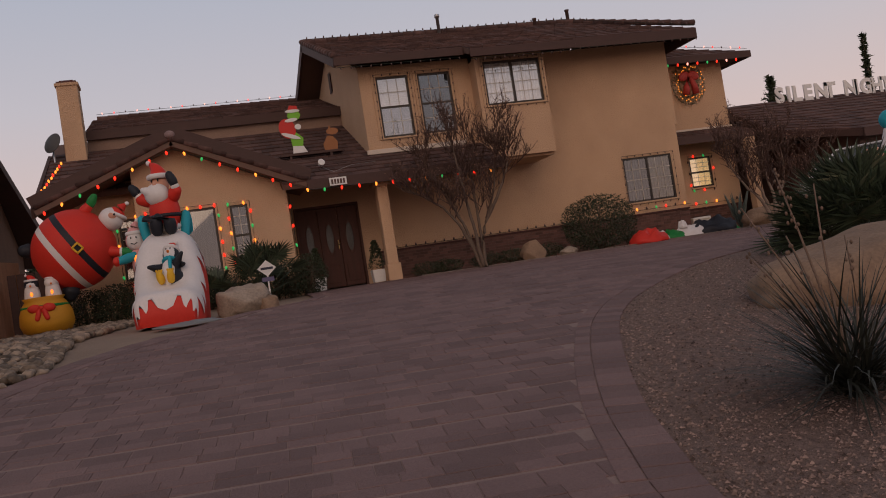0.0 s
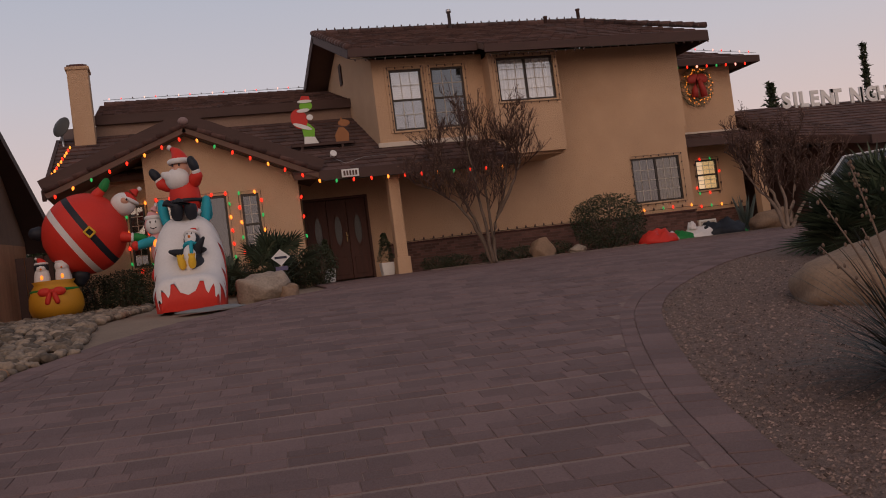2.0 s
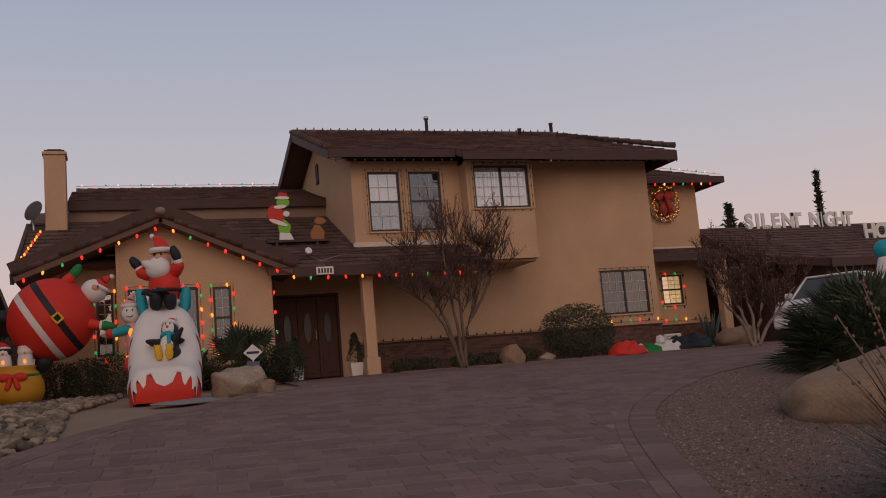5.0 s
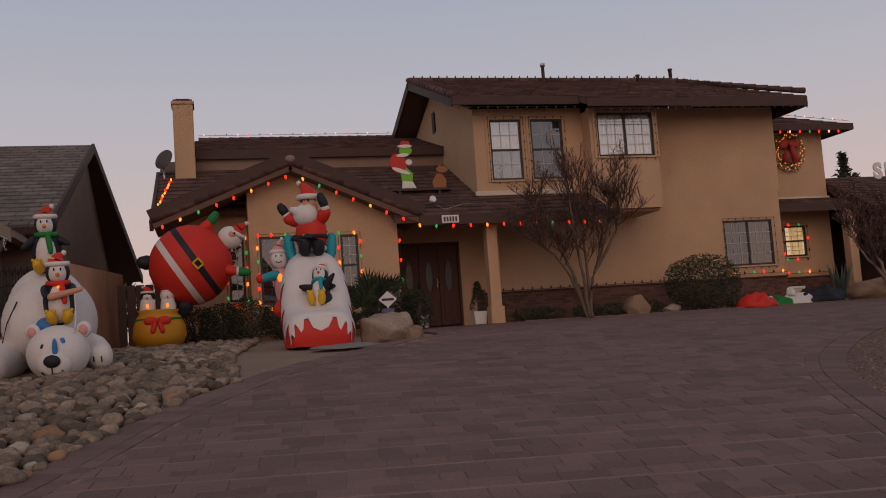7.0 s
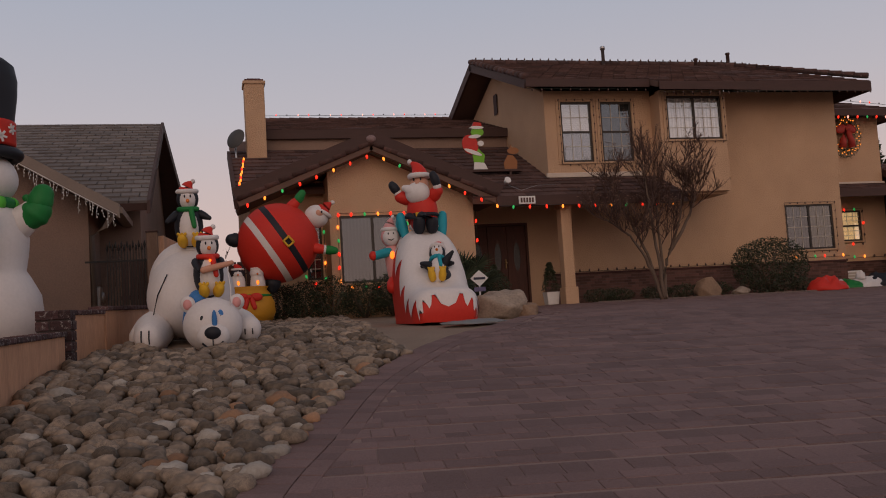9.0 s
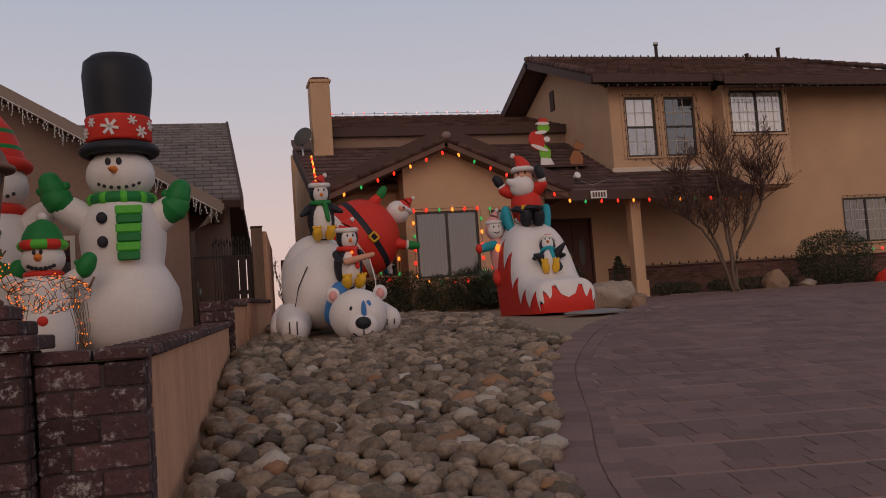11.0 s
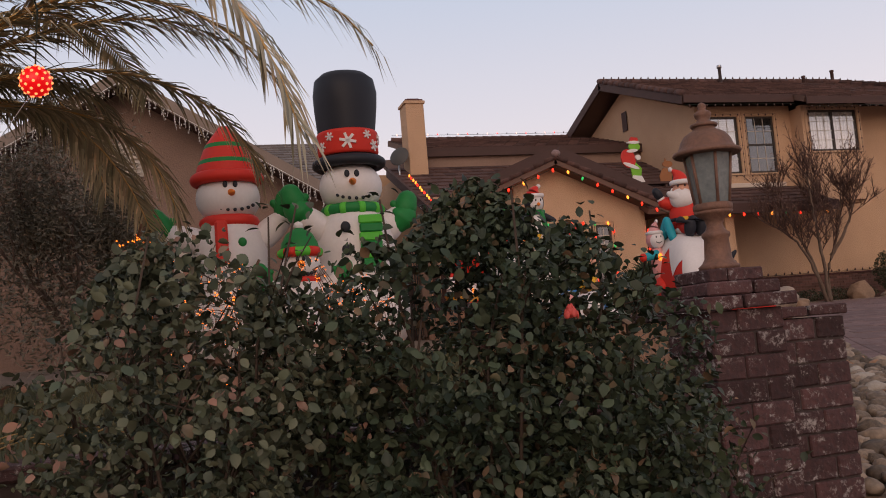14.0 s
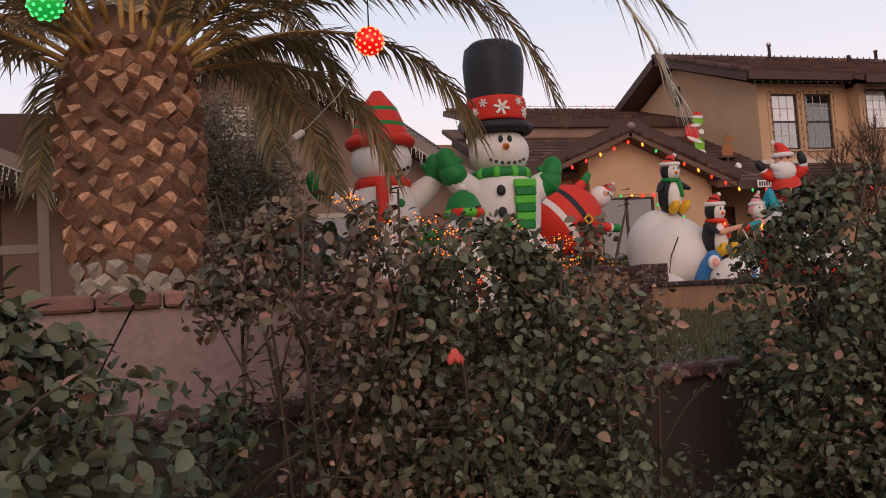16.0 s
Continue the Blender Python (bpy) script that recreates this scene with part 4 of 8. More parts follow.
for j in range(110):
    for i in range(115):
        x0, y0, s = 2.0 + i * 0.15, -1.3 + j * 0.15, 0.15
        if (not inside(x0 + s / 2, y0 + s / 2, DRIVE) or off(x0 + s / 2, y0 + s / 2, RIGHT) < 0.10) and x0 + s / 2 > 2.1:
            me.add([(x0, y0, gz(y0) - 0.002), (x0 + s, y0, gz(y0) - 0.002), (x0 + s, y0 + s, gz(y0 + s) - 0.002), (x0, y0 + s, gz(y0 + s) - 0.002)], [(0, 1, 2, 3)])
setting("gravel_bed", me, GRAVEL, "tan decomposed granite bed beside the driveway", "gravel")
me = Mesh()
for _ in range(52000):
    x, y = 2.0 + 5.0 * rng.random() ** 1.25, 1.0 + 9.5 * rng.random() ** 1.4
    if inside(x, y, DRIVE) and rng.random() > 0.02:
        continue
    if x < 2.2:
        continue
    r = rng.uniform(0.004, 0.010) if rng.random() < 0.93 else rng.uniform(0.010, 0.018)
    me.add([(x - r, y, gz(y)), (x + r * 0.6, y - r, gz(y)), (x + r, y + r * 0.8, gz(y)), (x, y, gz(y) + r)], [(0, 1, 3), (1, 2, 3), (2, 0, 3)])
tagged(part("granite_grit", me, GRIT, None, "loose tan granite grit scattered over the bed"), category="gravel", kind="stuff")

# river cobbles
COB = mat("river_cobble", (0.285, 0.22, 0.165), 0.8, (0.105, 0.084, 0.068), 3, 24, 0.95, 0.4, 20, rnd=0.55)
COB_S = mat("river_cobble_far", (0.285, 0.22, 0.165), 0.8, (0.105, 0.084, 0.068), 3, 24, 0.95, 0.4, 20, rnd=0.55, island=True)
COB_R = mat("rusty_cobble", (0.36, 0.20, 0.11), 0.8, (0.24, 0.14, 0.09), 4, 40, 0.9, 0.3, 25, rnd=0.25)
COB_W = mat("pale_cobble", (0.46, 0.42, 0.37), 0.8, (0.33, 0.29, 0.25), 4, 40, 0.9, 0.3, 25, rnd=0.25)


def pebble(me, c, r, seed, turn, seg=10, rings=7, mi=0):
    o = Vector((seed * 3.7, seed * 1.3, seed * 7.1))
    def dent(p):
        return p * (1 + 0.40 * noise.noise(p * 1.1 + o) + 0.15 * noise.noise(p * 2.4 + o))
    me.blob(c, r, mi, seg, rings, Matrix.Rotation(turn, 3, "Z"), dent)


cobbles = tagged(new("cobble_bed"), "bed of rounded grey-tan river cobbles beside the driveway", "cobbles", kind="structure")
shapes = []
for k in range(10):
    me = Mesh()
    pebble(me, (0, 0, 0), (1.0, 0.72 + 0.05 * (k % 4), 0.52 + 0.05 * (k % 3)), k, 0.0)
    shapes.append(me)
datas = {}
COBBLE_EDGE = [(-5.05, 2.2), (-4.1, 2.2)] + [(x + 0.02, y) for x, y in LEFT if 2.5 < y < 9.7] + [(-1.3, 10.6), (-1.25, 12.0), (-1.0, 15.0), (-0.6, 19.4), (-4.1, 19.6), (-4.15, 12.2), (-4.72, 10.4), (-5.12, 4.6)]
spots = []
y = 2.3
while y < 19.3:
    x = -5.2
    while x < 0:
        px, py = x + rng.uniform(-0.05, 0.05), y + rng.uniform(-0.045, 0.045)
        if inside(px, py, COBBLE_EDGE) and ((px + 3.5) / 0.62) ** 2 + ((py - 11.95) / 1.05) ** 2 > 1:
            spots.append((px, py, rng.uniform(0.055, 0.105) * (1.0 if rng.random() < 0.85 else 1.3)))
        x += 0.142
    y += 0.122
near = [s for s in spots if 4.6 < s[1] < 9.0]
near = set(near[:: max(1, len(near) // 290)][:290])
rest = Mesh()
for n_, s in enumerate(spots):
    x, y, r = s
    k = rng.randrange(10)
    z = gz(y) + r * rng.uniform(0.12, 0.30)
    a = rng.uniform(0, 6.28)
    if s in near:
        kind_ = 1 if rng.random() < 0.07 else 2 if rng.random() < 0.12 else 0
        if (k, kind_) not in datas:
            datas[(k, kind_)] = shapes[k].data("cobble", (COB, COB_R, COB_W)[kind_])
        ob = new("cobble", datas[(k, kind_)])
        ob.parent = cobbles
        ob.matrix_basis = pose(x, y, z, rng.uniform(-14, 14), rng.uniform(-14, 14), math.degrees(a)) @ Matrix.Diagonal((r, r, r, 1))
    else:
        M_ = pose(x, y, z, rng.uniform(-14, 14), rng.uniform(-14, 14), math.degrees(a)) @ Matrix.Diagonal((r, r, r, 1))
        rest.add([M_ @ Vector(p) for p in shapes[k].v], shapes[k].f, 0, True)
tagged(part("cobbles", rest, COB_S, cobbles), kind="stuff")

# lawn on its terrace, wall round it
me = Mesh()
LZ = lambda y: 1.22 + 0.022 * (y - 4.0)
front_y = lambda x: 4.26 + 0.087 * (x + 6.04) + 0.08
for j in range(30):
    for i in range(26):
        x0 = -15.5 + i * 0.4
        x1, ya, yb = x0 + 0.4, front_y(x0) + j * 0.43, front_y(x0 + 0.4) + j * 0.43
        if x1 < -5.36 + 0.074 * (ya - 4.46):
            me.add([(x0, ya, LZ(ya)), (x1, yb, LZ(yb)), (x1, yb + 0.43, LZ(yb + 0.43)), (x0, ya + 0.43, LZ(ya + 0.43))], [(0, 1, 2, 3)])
setting("lawn", me, GRASS_G, "patchy green winter lawn on the raised yard", "lawn")
BLADE = mat("grass_blade", (0.062, 0.068, 0.03), 0.8, (0.12, 0.095, 0.05), 2, 20, 0.8, 0, rnd=0.4, island=True)
me = Mesh()
for _ in range(26000):
    x, y = rng.uniform(-10.2, -5.0), rng.uniform(4.1, 13.5)
    if x > -5.48 + 0.074 * (y - 4.46) or y < front_y(x) + 0.05:
        continue
    a, h, w = rng.uniform(0, 6.28), rng.uniform(0.025, 0.06), rng.uniform(0.004, 0.008)
    lx, ly = rng.uniform(-0.02, 0.02), rng.uniform(-0.02, 0.02)
    z = LZ(y)
    me.add([(x - w * math.cos(a), y - w * math.sin(a), z - 0.005), (x + w * math.cos(a), y + w * math.sin(a), z - 0.005), (x + lx, y + ly, z + h)], [(0, 1, 2)])
tagged(part("grass", me, BLADE, None, "short tufted winter grass"), category="grass", kind="stuff")

BRICK_W = mat("weathered_slump_brick", (0.085, 0.040, 0.040), 0.9, (0.042, 0.026, 0.028), 6, 45, 0.8, 0.9, 22, rnd=0.4)
# white mineral bloom on the bricks
n_, l_ = BRICK_W.node_tree.nodes, BRICK_W.node_tree.links
b_ = n_["Principled BSDF"]
src_ = b_.inputs["Base Color"].links[0].from_socket
tn_, tcn_, rp_ = n_.new("ShaderNodeTexNoise"), n_.new("ShaderNodeTexCoord"), n_.new("ShaderNodeValToRGB")
gi_, va_ = n_.new("ShaderNodeObjectInfo"), n_.new("ShaderNodeVectorMath")
va_.operation = "ADD"
l_.new(tcn_.outputs["Object"], va_.inputs[0])
l_.new(gi_.outputs["Location"], va_.inputs[1])
tn_.inputs["Scale"].default_value, tn_.inputs["Detail"].default_value, tn_.inputs["Roughness"].default_value = 16, 9, 0.8
l_.new(va_.outputs[0], tn_.inputs["Vector"])
l_.new(tn_.outputs[0], rp_.inputs[0])
rp_.color_ramp.elements[0].position, rp_.color_ramp.elements[1].position = 0.545, 0.64
mx_ = n_.new("ShaderNodeMix")
mx_.data_type = "RGBA"
l_.new(rp_.outputs[0], mx_.inputs[0])
l_.new(src_, mx_.inputs[6])
mx_.inputs[7].default_value = (0.36, 0.33, 0.32, 1)
l_.new(mx_.outputs[2], b_.inputs["Base Color"])
MORTAR = mat("dark_mortar", (0.06, 0.045, 0.043), 0.95, None, 8, 60, 0.6, 0.3)
brick_cache = {}


def brick(parent, x0, x1, y0, y1, z0, z1):
    """A slumped brick with worn edges; alike sizes share a mesh."""
    key = (round(x1 - x0, 2), round(y1 - y0, 2), round(z1 - z0, 2), rng.randrange(3))
    if key not in brick_cache:
        a, b, c = key[0] / 2, key[1] / 2, key[2] / 2
        me = Mesh().box(-a, a, -b, b, -c, c, bev=0.007)
        me.v = [(p[0] + 0.003 * noise.noise(Vector(p) * 9 + Vector((key[3] * 5, 0, 0))), p[1] + 0.003 * noise.noise(Vector(p) * 9 + Vector((0, key[3] * 5, 0))), p[2] + 0.004 * noise.noise(Vector(p) * 9 + Vector((0, 0, key[3] * 5)))) for p in me.v]
        brick_cache[key] = me.data("brick", BRICK_W)
    ob = new("brick", brick_cache[key])
    ob.parent = parent
    ob.matrix_basis = pose((x0 + x1) / 2 + rng.uniform(-0.004, 0.004), (y0 + y1) / 2 + rng.uniform(-0.004, 0.004), (z0 + z1) / 2, 0, 0, rng.uniform(-0.3, 0.3))
    return ob


def pier(parent, x0, x1, y0, y1, z0, z1, h=0.109):
    """Courses of bricks round a mortar core."""
    part("core", Mesh().box(x0 + 0.012, x1 - 0.012, y0 + 0.012, y1 - 0.012, z0, z1 - 0.012), MORTAR, parent)
    n = round((z1 - z0) / h)
    d = 0.1
    for k in range(n):
        a, b = z0 + (z1 - z0) * k / n + 0.005, z0 + (z1 - z0) * (k + 1) / n - 0.005
        mid = x0 + (x1 - x0) * (0.36 if k % 2 else 0.62) + rng.uniform(-0.03, 0.03)
        for s0, s1 in ((x0, mid), (mid, x1)):
            brick(parent, s0 + 0.004, s1 - 0.004, y0, y0 + d, a, b)
        brick(parent, x1 - d, x1, y0 + d + 0.006, y1, a, b)
        brick(parent, x0, x0 + d, y0 + d + 0.006, y1, a, b)
        brick(parent, x0 + d + 0.006, x1 - d - 0.006, y1 - d, y1, a, b)


lamp_pier = tagged(new("brick_pier"), "weathered dark red brick pier with a stepped cap and white bloom", "pier")
pier(lamp_pier, -6.03, -5.645, 4.14, 4.54, 0.30, 1.565)
for x0, x1, y0, y1, z0, z1 in ((-6.08, -5.605, 4.09, 4.59, 1.568, 1.626), (-6.03, -5.66, 4.13, 4.55, 1.63, 1.688), (-5.98, -5.71, 4.18, 4.50, 1.692, 1.752)):
    mid = (x0 + x1) / 2 + rng.uniform(-0.06, 0.06)
    brick(lamp_pier, x0, mid - 0.004, y0, y1, z0, z1)
    brick(lamp_pier, mid + 0.004, x1, y0, y1, z0, z1)
low_pier = tagged(new("brick_pier"), "weathered dark red brick pier at the end of a stucco wall", "pier")
pier(low_pier, -5.638, -5.21, 4.28, 4.66, 0.30, 1.50)
brick(low_pier, -5.64, -5.42, 4.27, 4.68, 1.502, 1.556)
brick(low_pier, -5.41, -5.195, 4.27, 4.68, 1.502, 1.556)


def garden_wall(name, a, b, z0, za, zb, thick, m, label, cap=True, capm=None):
    """A wall from a to b with its top falling from za to zb, and a course of cap bricks on it."""
    w = tagged(new(name), label, "garden wall", kind="structure")
    A, B = Vector((*a, 0)), Vector((*b, 0))
    d = (B - A).normalized()
    s = Vector((-d.y, d.x, 0)) * thick / 2
    me = Mesh()
    pts = [A - s, B - s, B + s, A + s]
    tops = [za, zb, zb, za]
    me.add([Vector((p.x, p.y, z0)) for p in pts] + [Vector((p.x, p.y, z)) for p, z in zip(pts, tops)], [(0, 1, 2, 3), (4, 5, 6, 7), (0, 1, 5, 4), (1, 2, 6, 5), (2, 3, 7, 6), (3, 0, 4, 7)])
    part("body", me, m, w)
    if cap:
        L = (B - A).length
        n = max(1, round(L / 0.21))
        ang = math.atan2(d.y, d.x)
        for k in range(n):
            u = (k + 0.5) / n
            p = A.lerp(B, u)
            key = ("cap", round(L / n, 2), round(thick, 2), rng.randrange(3))
            if key not in brick_cache:
                brick_cache[key] = Mesh().box(-L / n / 2 + 0.004, L / n / 2 - 0.004, -thick / 2 - 0.03, thick / 2 + 0.03, 0.0, 0.055, bev=0.01).data("brick", capm or BRICK_W)
            ob = new("brick", brick_cache[key])
            ob.parent = w
            ob.matrix_basis = pose(p.x, p.y, za + (zb - za) * u + 0.002, 0, 0, math.degrees(ang) + rng.uniform(-1, 1))
    return w


garden_wall("wall_terrace_side", (-5.30, 4.69), (-4.86, 10.5), 0.3, 1.50, 1.63, 0.18, STUCCO_P, "peach stucco terrace wall capped with brick")
end_pier = tagged(new("brick_pier"), "short brick pier where the terrace wall steps up", "pier")
pier(end_pier, -5.06, -4.70, 10.5, 10.86, 0.9, 1.92)
garden_wall("wall_terrace_step", (-4.87, 10.88), (-4.62, 12.0), 0.9, 1.86, 1.88, 0.18, STUCCO_P, "peach stucco wall stepping up between two yards")
garden_wall("wall_terrace_rise", (-4.60, 12.02), (-4.10, 15.74), 0.9, 1.92, 2.0, 0.18, STUCCO_P, "peach stucco wall rising towards a tall post")
garden_wall("wall_boundary", (-4.07, 16.06), (-3.55, 22.7), 0.9, 3.22, 3.45, 0.18, STUCCO_P, "tall peach stucco boundary wall", cap=False)
gate_post = thing("gate_post", "tall narrow weathered wooden post ending a boundary wall", "post", (-4.15, 15.9, 0.9))
part("shaft", Mesh().box(-0.09, 0.09, -0.09, 0.09, 0.0, 2.36, bev=0.012), mat("weathered_post_wood", (0.19, 0.12, 0.085), 0.9, (0.11, 0.07, 0.05), 4, 40, 0.8, 0.4, stretch=(4, 4, 0.5)), gate_post)
part("post_cap", Mesh().box(-0.10, 0.10, -0.10, 0.10, 2.362, 2.39, bev=0.008), BROWN, gate_post)
garden_wall("wall_terrace_front", (-6.04, 4.26), (-16.5, 3.35), 0.0, 1.17, 1.21, 0.2, MORTAR, "dark low brick wall holding up the lawn")
garden_wall("wall_planter", (-9.72, 4.0), (-16.5, 3.9), 0.9, 1.58, 1.58, 0.16, STUCCO_G, "mauve stucco planter wall with a brick cap, cracked in places", capm=mat("rose_brick", (0.30, 0.155, 0.13), 0.9, (0.20, 0.10, 0.09), 6, 40, 0.8, 0.4, rnd=0.35))
garden_wall("wall_planter_return", (-9.8, 4.14), (-9.75, 7.5), 0.9, 1.58, 1.58, 0.16, STUCCO_G, "mauve stucco side of the planter wall", cap=False)


# ---- blow-up figures ----
def cloth(name, col, spread=0.8):
    return mat(name, col, 0.55, tuple(c * 0.9 for c in col), 3, 25, spread, 0.10, 5, spec=0.3)


F_WHITE, F_RED, F_BLACK = cloth("white_nylon", (0.74, 0.70, 0.69)), cloth("red_nylon", (0.62, 0.035, 0.022)), cloth("black_nylon", (0.018, 0.020, 0.028))
F_GREEN, F_YELLOW, F_ORANGE = cloth("green_nylon", (0.015, 0.20, 0.045)), cloth("yellow_nylon", (0.72, 0.42, 0.03)), cloth("orange_nylon", (0.80, 0.22, 0.03))
F_PINK, F_TEAL, F_LIME = cloth("pink_nylon", (0.72, 0.34, 0.33)), cloth("teal_nylon", (0.02, 0.33, 0.42)), cloth("lime_nylon", (0.10, 0.50, 0.05))
F_BLUE, F_GOLD, F_SKIN = cloth("blue_nylon", (0.05, 0.20, 0.50)), cloth("gold_nylon", (0.58, 0.27, 0.02)), cloth("peach_nylon", (0.62, 0.32, 0.22))
WARM = glow("warm_bulb", (1.0, 0.19, 0.015), 1.9)
INF = [F_WHITE, F_RED, F_BLACK, F_GREEN, F_YELLOW, F_ORANGE, F_PINK, F_TEAL, F_LIME, F_BLUE, F_GOLD, F_SKIN, WARM]
WH, RE, BL, GR, YE, OR, PI, TE, LI, BU, GO, SK, LT = range(13)


def limb(me, a, b, ra, rb, mi=0, seg=14):
    """A round-ended sausage from a to b."""
    a, b = Vector(a), Vector(b)
    d = (b - a).normalized()
    n = 5
    pts, rad = [], []
    for k in range(n + 1):
        t = math.pi / 2 * k / n
        pts.append(a - d * ra * math.cos(t))
        rad.append(max(0.004, ra * math.sin(t)))
    for k in range(1, 6):
        pts.append(a.lerp(b, k / 6))
        rad.append(ra + (rb - ra) * k / 6 + 0.06 * (ra + rb) * math.sin(k / 6 * math.pi))
    for k in range(n + 1):
        t = math.pi / 2 * (1 - k / n)
        pts.append(b + d * rb * math.cos(t))
        rad.append(max(0.004, rb * math.sin(t)))
    me.tube(pts, rad, seg, mi)


def mitten(me, c, up, r, mi, thumb=1):
    c, up = Vector(c), Vector(up).normalized()
    limb(me, c, c + up * r * 1.1, r * 0.85, r * 0.80, mi)
    side = Vector((thumb, 0, 0.35)).normalized()
    limb(me, c + up * r * 0.1, c + up * r * 0.5 + side * r * 0.95, r * 0.36, r * 0.30, mi)


def ring(me, c, r, t, mi, m=None, sq=1.0):
    """A padded ring lying flat round c."""
    vs, fs, A, B = [], [], 26, 10
    for i in range(A):
        a = 2 * math.pi * i / A
        for j in range(B):
            b = 2 * math.pi * j / B
            w = r + t * math.cos(b)
            p = Vector((w * math.cos(a), w * math.sin(a) * sq, t * math.sin(b)))
            vs.append((m @ p if m is not None else p) + Vector(c))
    for i in range(A):
        for j in range(B):
            fs.append((i * B + j, ((i + 1) % A) * B + j, ((i + 1) % A) * B + (j + 1) % B, i * B + (j + 1) % B))
    me.add(vs, fs, mi, True)


def hat(me, c, r, h, lean=(0.3, 0.0), band=WH, body=RE, pom=WH):
    """A soft pointed cap with a fluffy brim and a bobble."""
    c = Vector(c)
    pts, rad = [], []
    for k in range(9):
        u = k / 8
        pts.append(c + Vector((lean[0] * u * u * h, lean[1] * u * u * h, h * (u - 0.35 * abs(lean[0]) * u * u))))
        rad.append(max(0.01, r * (1 - u) ** 0.8))
    me.tube(pts, rad, 16, body)
    ring(me, c, r * 0.98, r * 0.24, band)
    me.blob(pts[-1], (r * 0.25,) * 3, pom, 10, 8)


def penguin(me, o, s, pitch=0.0, turn=0.0, scarf=None, rod=False, bulb=False):
    """A seated penguin with a red cap, about s high, that faces -y."""
    t = Mesh()
    t.blob((0, 0.02, 0.36), (0.25, 0.22, 0.36), BL)
    t.blob((0, -0.075, 0.34), (0.18, 0.165, 0.30), WH)
    t.blob((0, 0, 0.80), (0.19, 0.18, 0.20), BL)
    t.blob((0, -0.055, 0.79), (0.155, 0.145, 0.17), WH)
    t.blob((-0.05, -0.195, 0.84), (0.014, 0.01, 0.024), BL, 8, 6)
    t.blob((0.05, -0.195, 0.84), (0.014, 0.01, 0.024), BL, 8, 6)
    limb(t, (0, -0.19, 0.765), (0, -0.245, 0.755), 0.035, 0.012, OR, 8)
    hat(t, (0, 0.0, 0.92), 0.165, 0.20, (0.55, 0))
    for sx in (-1, 1):
        limb(t, (sx * 0.11, -0.20, 0.10), (sx * 0.13, -0.30, 0.17), 0.085, 0.075, YE)
        for k in (-1, 0, 1):
            limb(t, (sx * 0.13, -0.29, 0.17), (sx * 0.13 + k * 0.06, -0.33, 0.24), 0.036, 0.026, YE, 8)
        limb(t, (sx * 0.20, 0.0, 0.55), (sx * (0.36 if not rod else 0.20), -0.10 if not rod else -0.26, 0.45 + (0.03 if sx > 0 else 0)), 0.075, 0.035, BL, 10)
    if scarf is not None:
        ring(t, (0, -0.01, 0.635), 0.155, 0.042, scarf)
        limb(t, (0.05, -0.19, 0.62), (0.09, -0.24, 0.36), 0.045, 0.04, scarf, 8)
    if rod:
        limb(t, (-0.12, -0.27, 0.44), (0.34, -0.32, 0.53), 0.05, 0.035, SK, 8)
    if bulb:
        t.blob((0, -0.24, 0.58), (0.022, 0.012, 0.022), LT, 8, 6)
    M_ = pose(*o, pitch, 0, turn) @ Matrix.Diagonal((s, s, s, 1))
    base = len(me.v)
    me.v += [tuple(M_ @ Vector(p)) for p in t.v]
    me.f += [[i + base for i in f_] for f_ in t.f]
    me.m += t.m
    me.smooth += t.smooth


def coal(parent, c, r):
    return part("coal", Mesh().blob(c, (r, r * 0.5, r), 0, 10, 8), F_BLACK, parent)


def snowman_head_face(parent, c, r, eye=0.045, nose=0.15, nose_dir=(-0.25, -1, -0.05)):
    cx, cy, cz = c
    for sx in (-1, 1):
        part("eye", Mesh().blob((cx + sx * r * 0.16 - r * 0.12, cy - r * 0.97, cz + r * 0.32), (eye * 0.7, 0.012, eye), 0, 10, 8), F_BLACK, parent)
    d = Vector(nose_dir).normalized()
    me = Mesh()
    limb(me, Vector((cx - r * 0.1, cy - r * 0.93, cz + r * 0.05)), Vector((cx - r * 0.1, cy - r * 0.93, cz + r * 0.05)) + d * nose, 0.052, 0.012, 0, 10)
    part("nose", me, F_ORANGE, parent, "orange carrot nose")
    for k in range(7):
        a = -0.95 + 1.9 * k / 6
        x, z = r * 0.72 * math.sin(a), -r * 0.16 - r * 0.34 * math.cos(a)
        y = -math.sqrt(max(0.01, 1 - (x / r) ** 2 - (z / r / 0.95) ** 2)) * r
        coal(parent, (cx + x, cy + y - 0.004, cz + z), 0.024)


# tall snowman with a black top hat
SNX, SNY, SNZ = -5.97, 12.55, 1.40
tall = thing("snowman_inflatable", "tall white inflatable snowman in black top hat and green scarf", "snowman", (SNX, SNY, SNZ))
tall.matrix_basis = tall.matrix_basis @ Matrix.Diagonal((1, 1, 0.975, 1))
me = Mesh()
me.lathe([(0.30, 0.0), (0.48, 0.05), (0.62, 0.25), (0.68, 0.52), (0.65, 0.80), (0.54, 1.02), (0.48, 1.12), (0.51, 1.30), (0.53, 1.52), (0.49, 1.76), (0.38, 1.93), (0.28, 1.99)], 32)
limb(me, (-0.42, -0.05, 1.72), (-0.74, -0.12, 1.95), 0.19, 0.15)
limb(me, (0.40, -0.05, 1.68), (0.58, -0.12, 1.86), 0.19, 0.15)
part("body", me, F_WHITE, tall)
part("head", Mesh().blob((0, 0, 2.30), (0.42, 0.40, 0.36), 0, 28, 18), F_WHITE, tall)
snowman_head_face(tall, (0, 0, 2.30), 0.40, 0.05, 0.2)
me = Mesh()
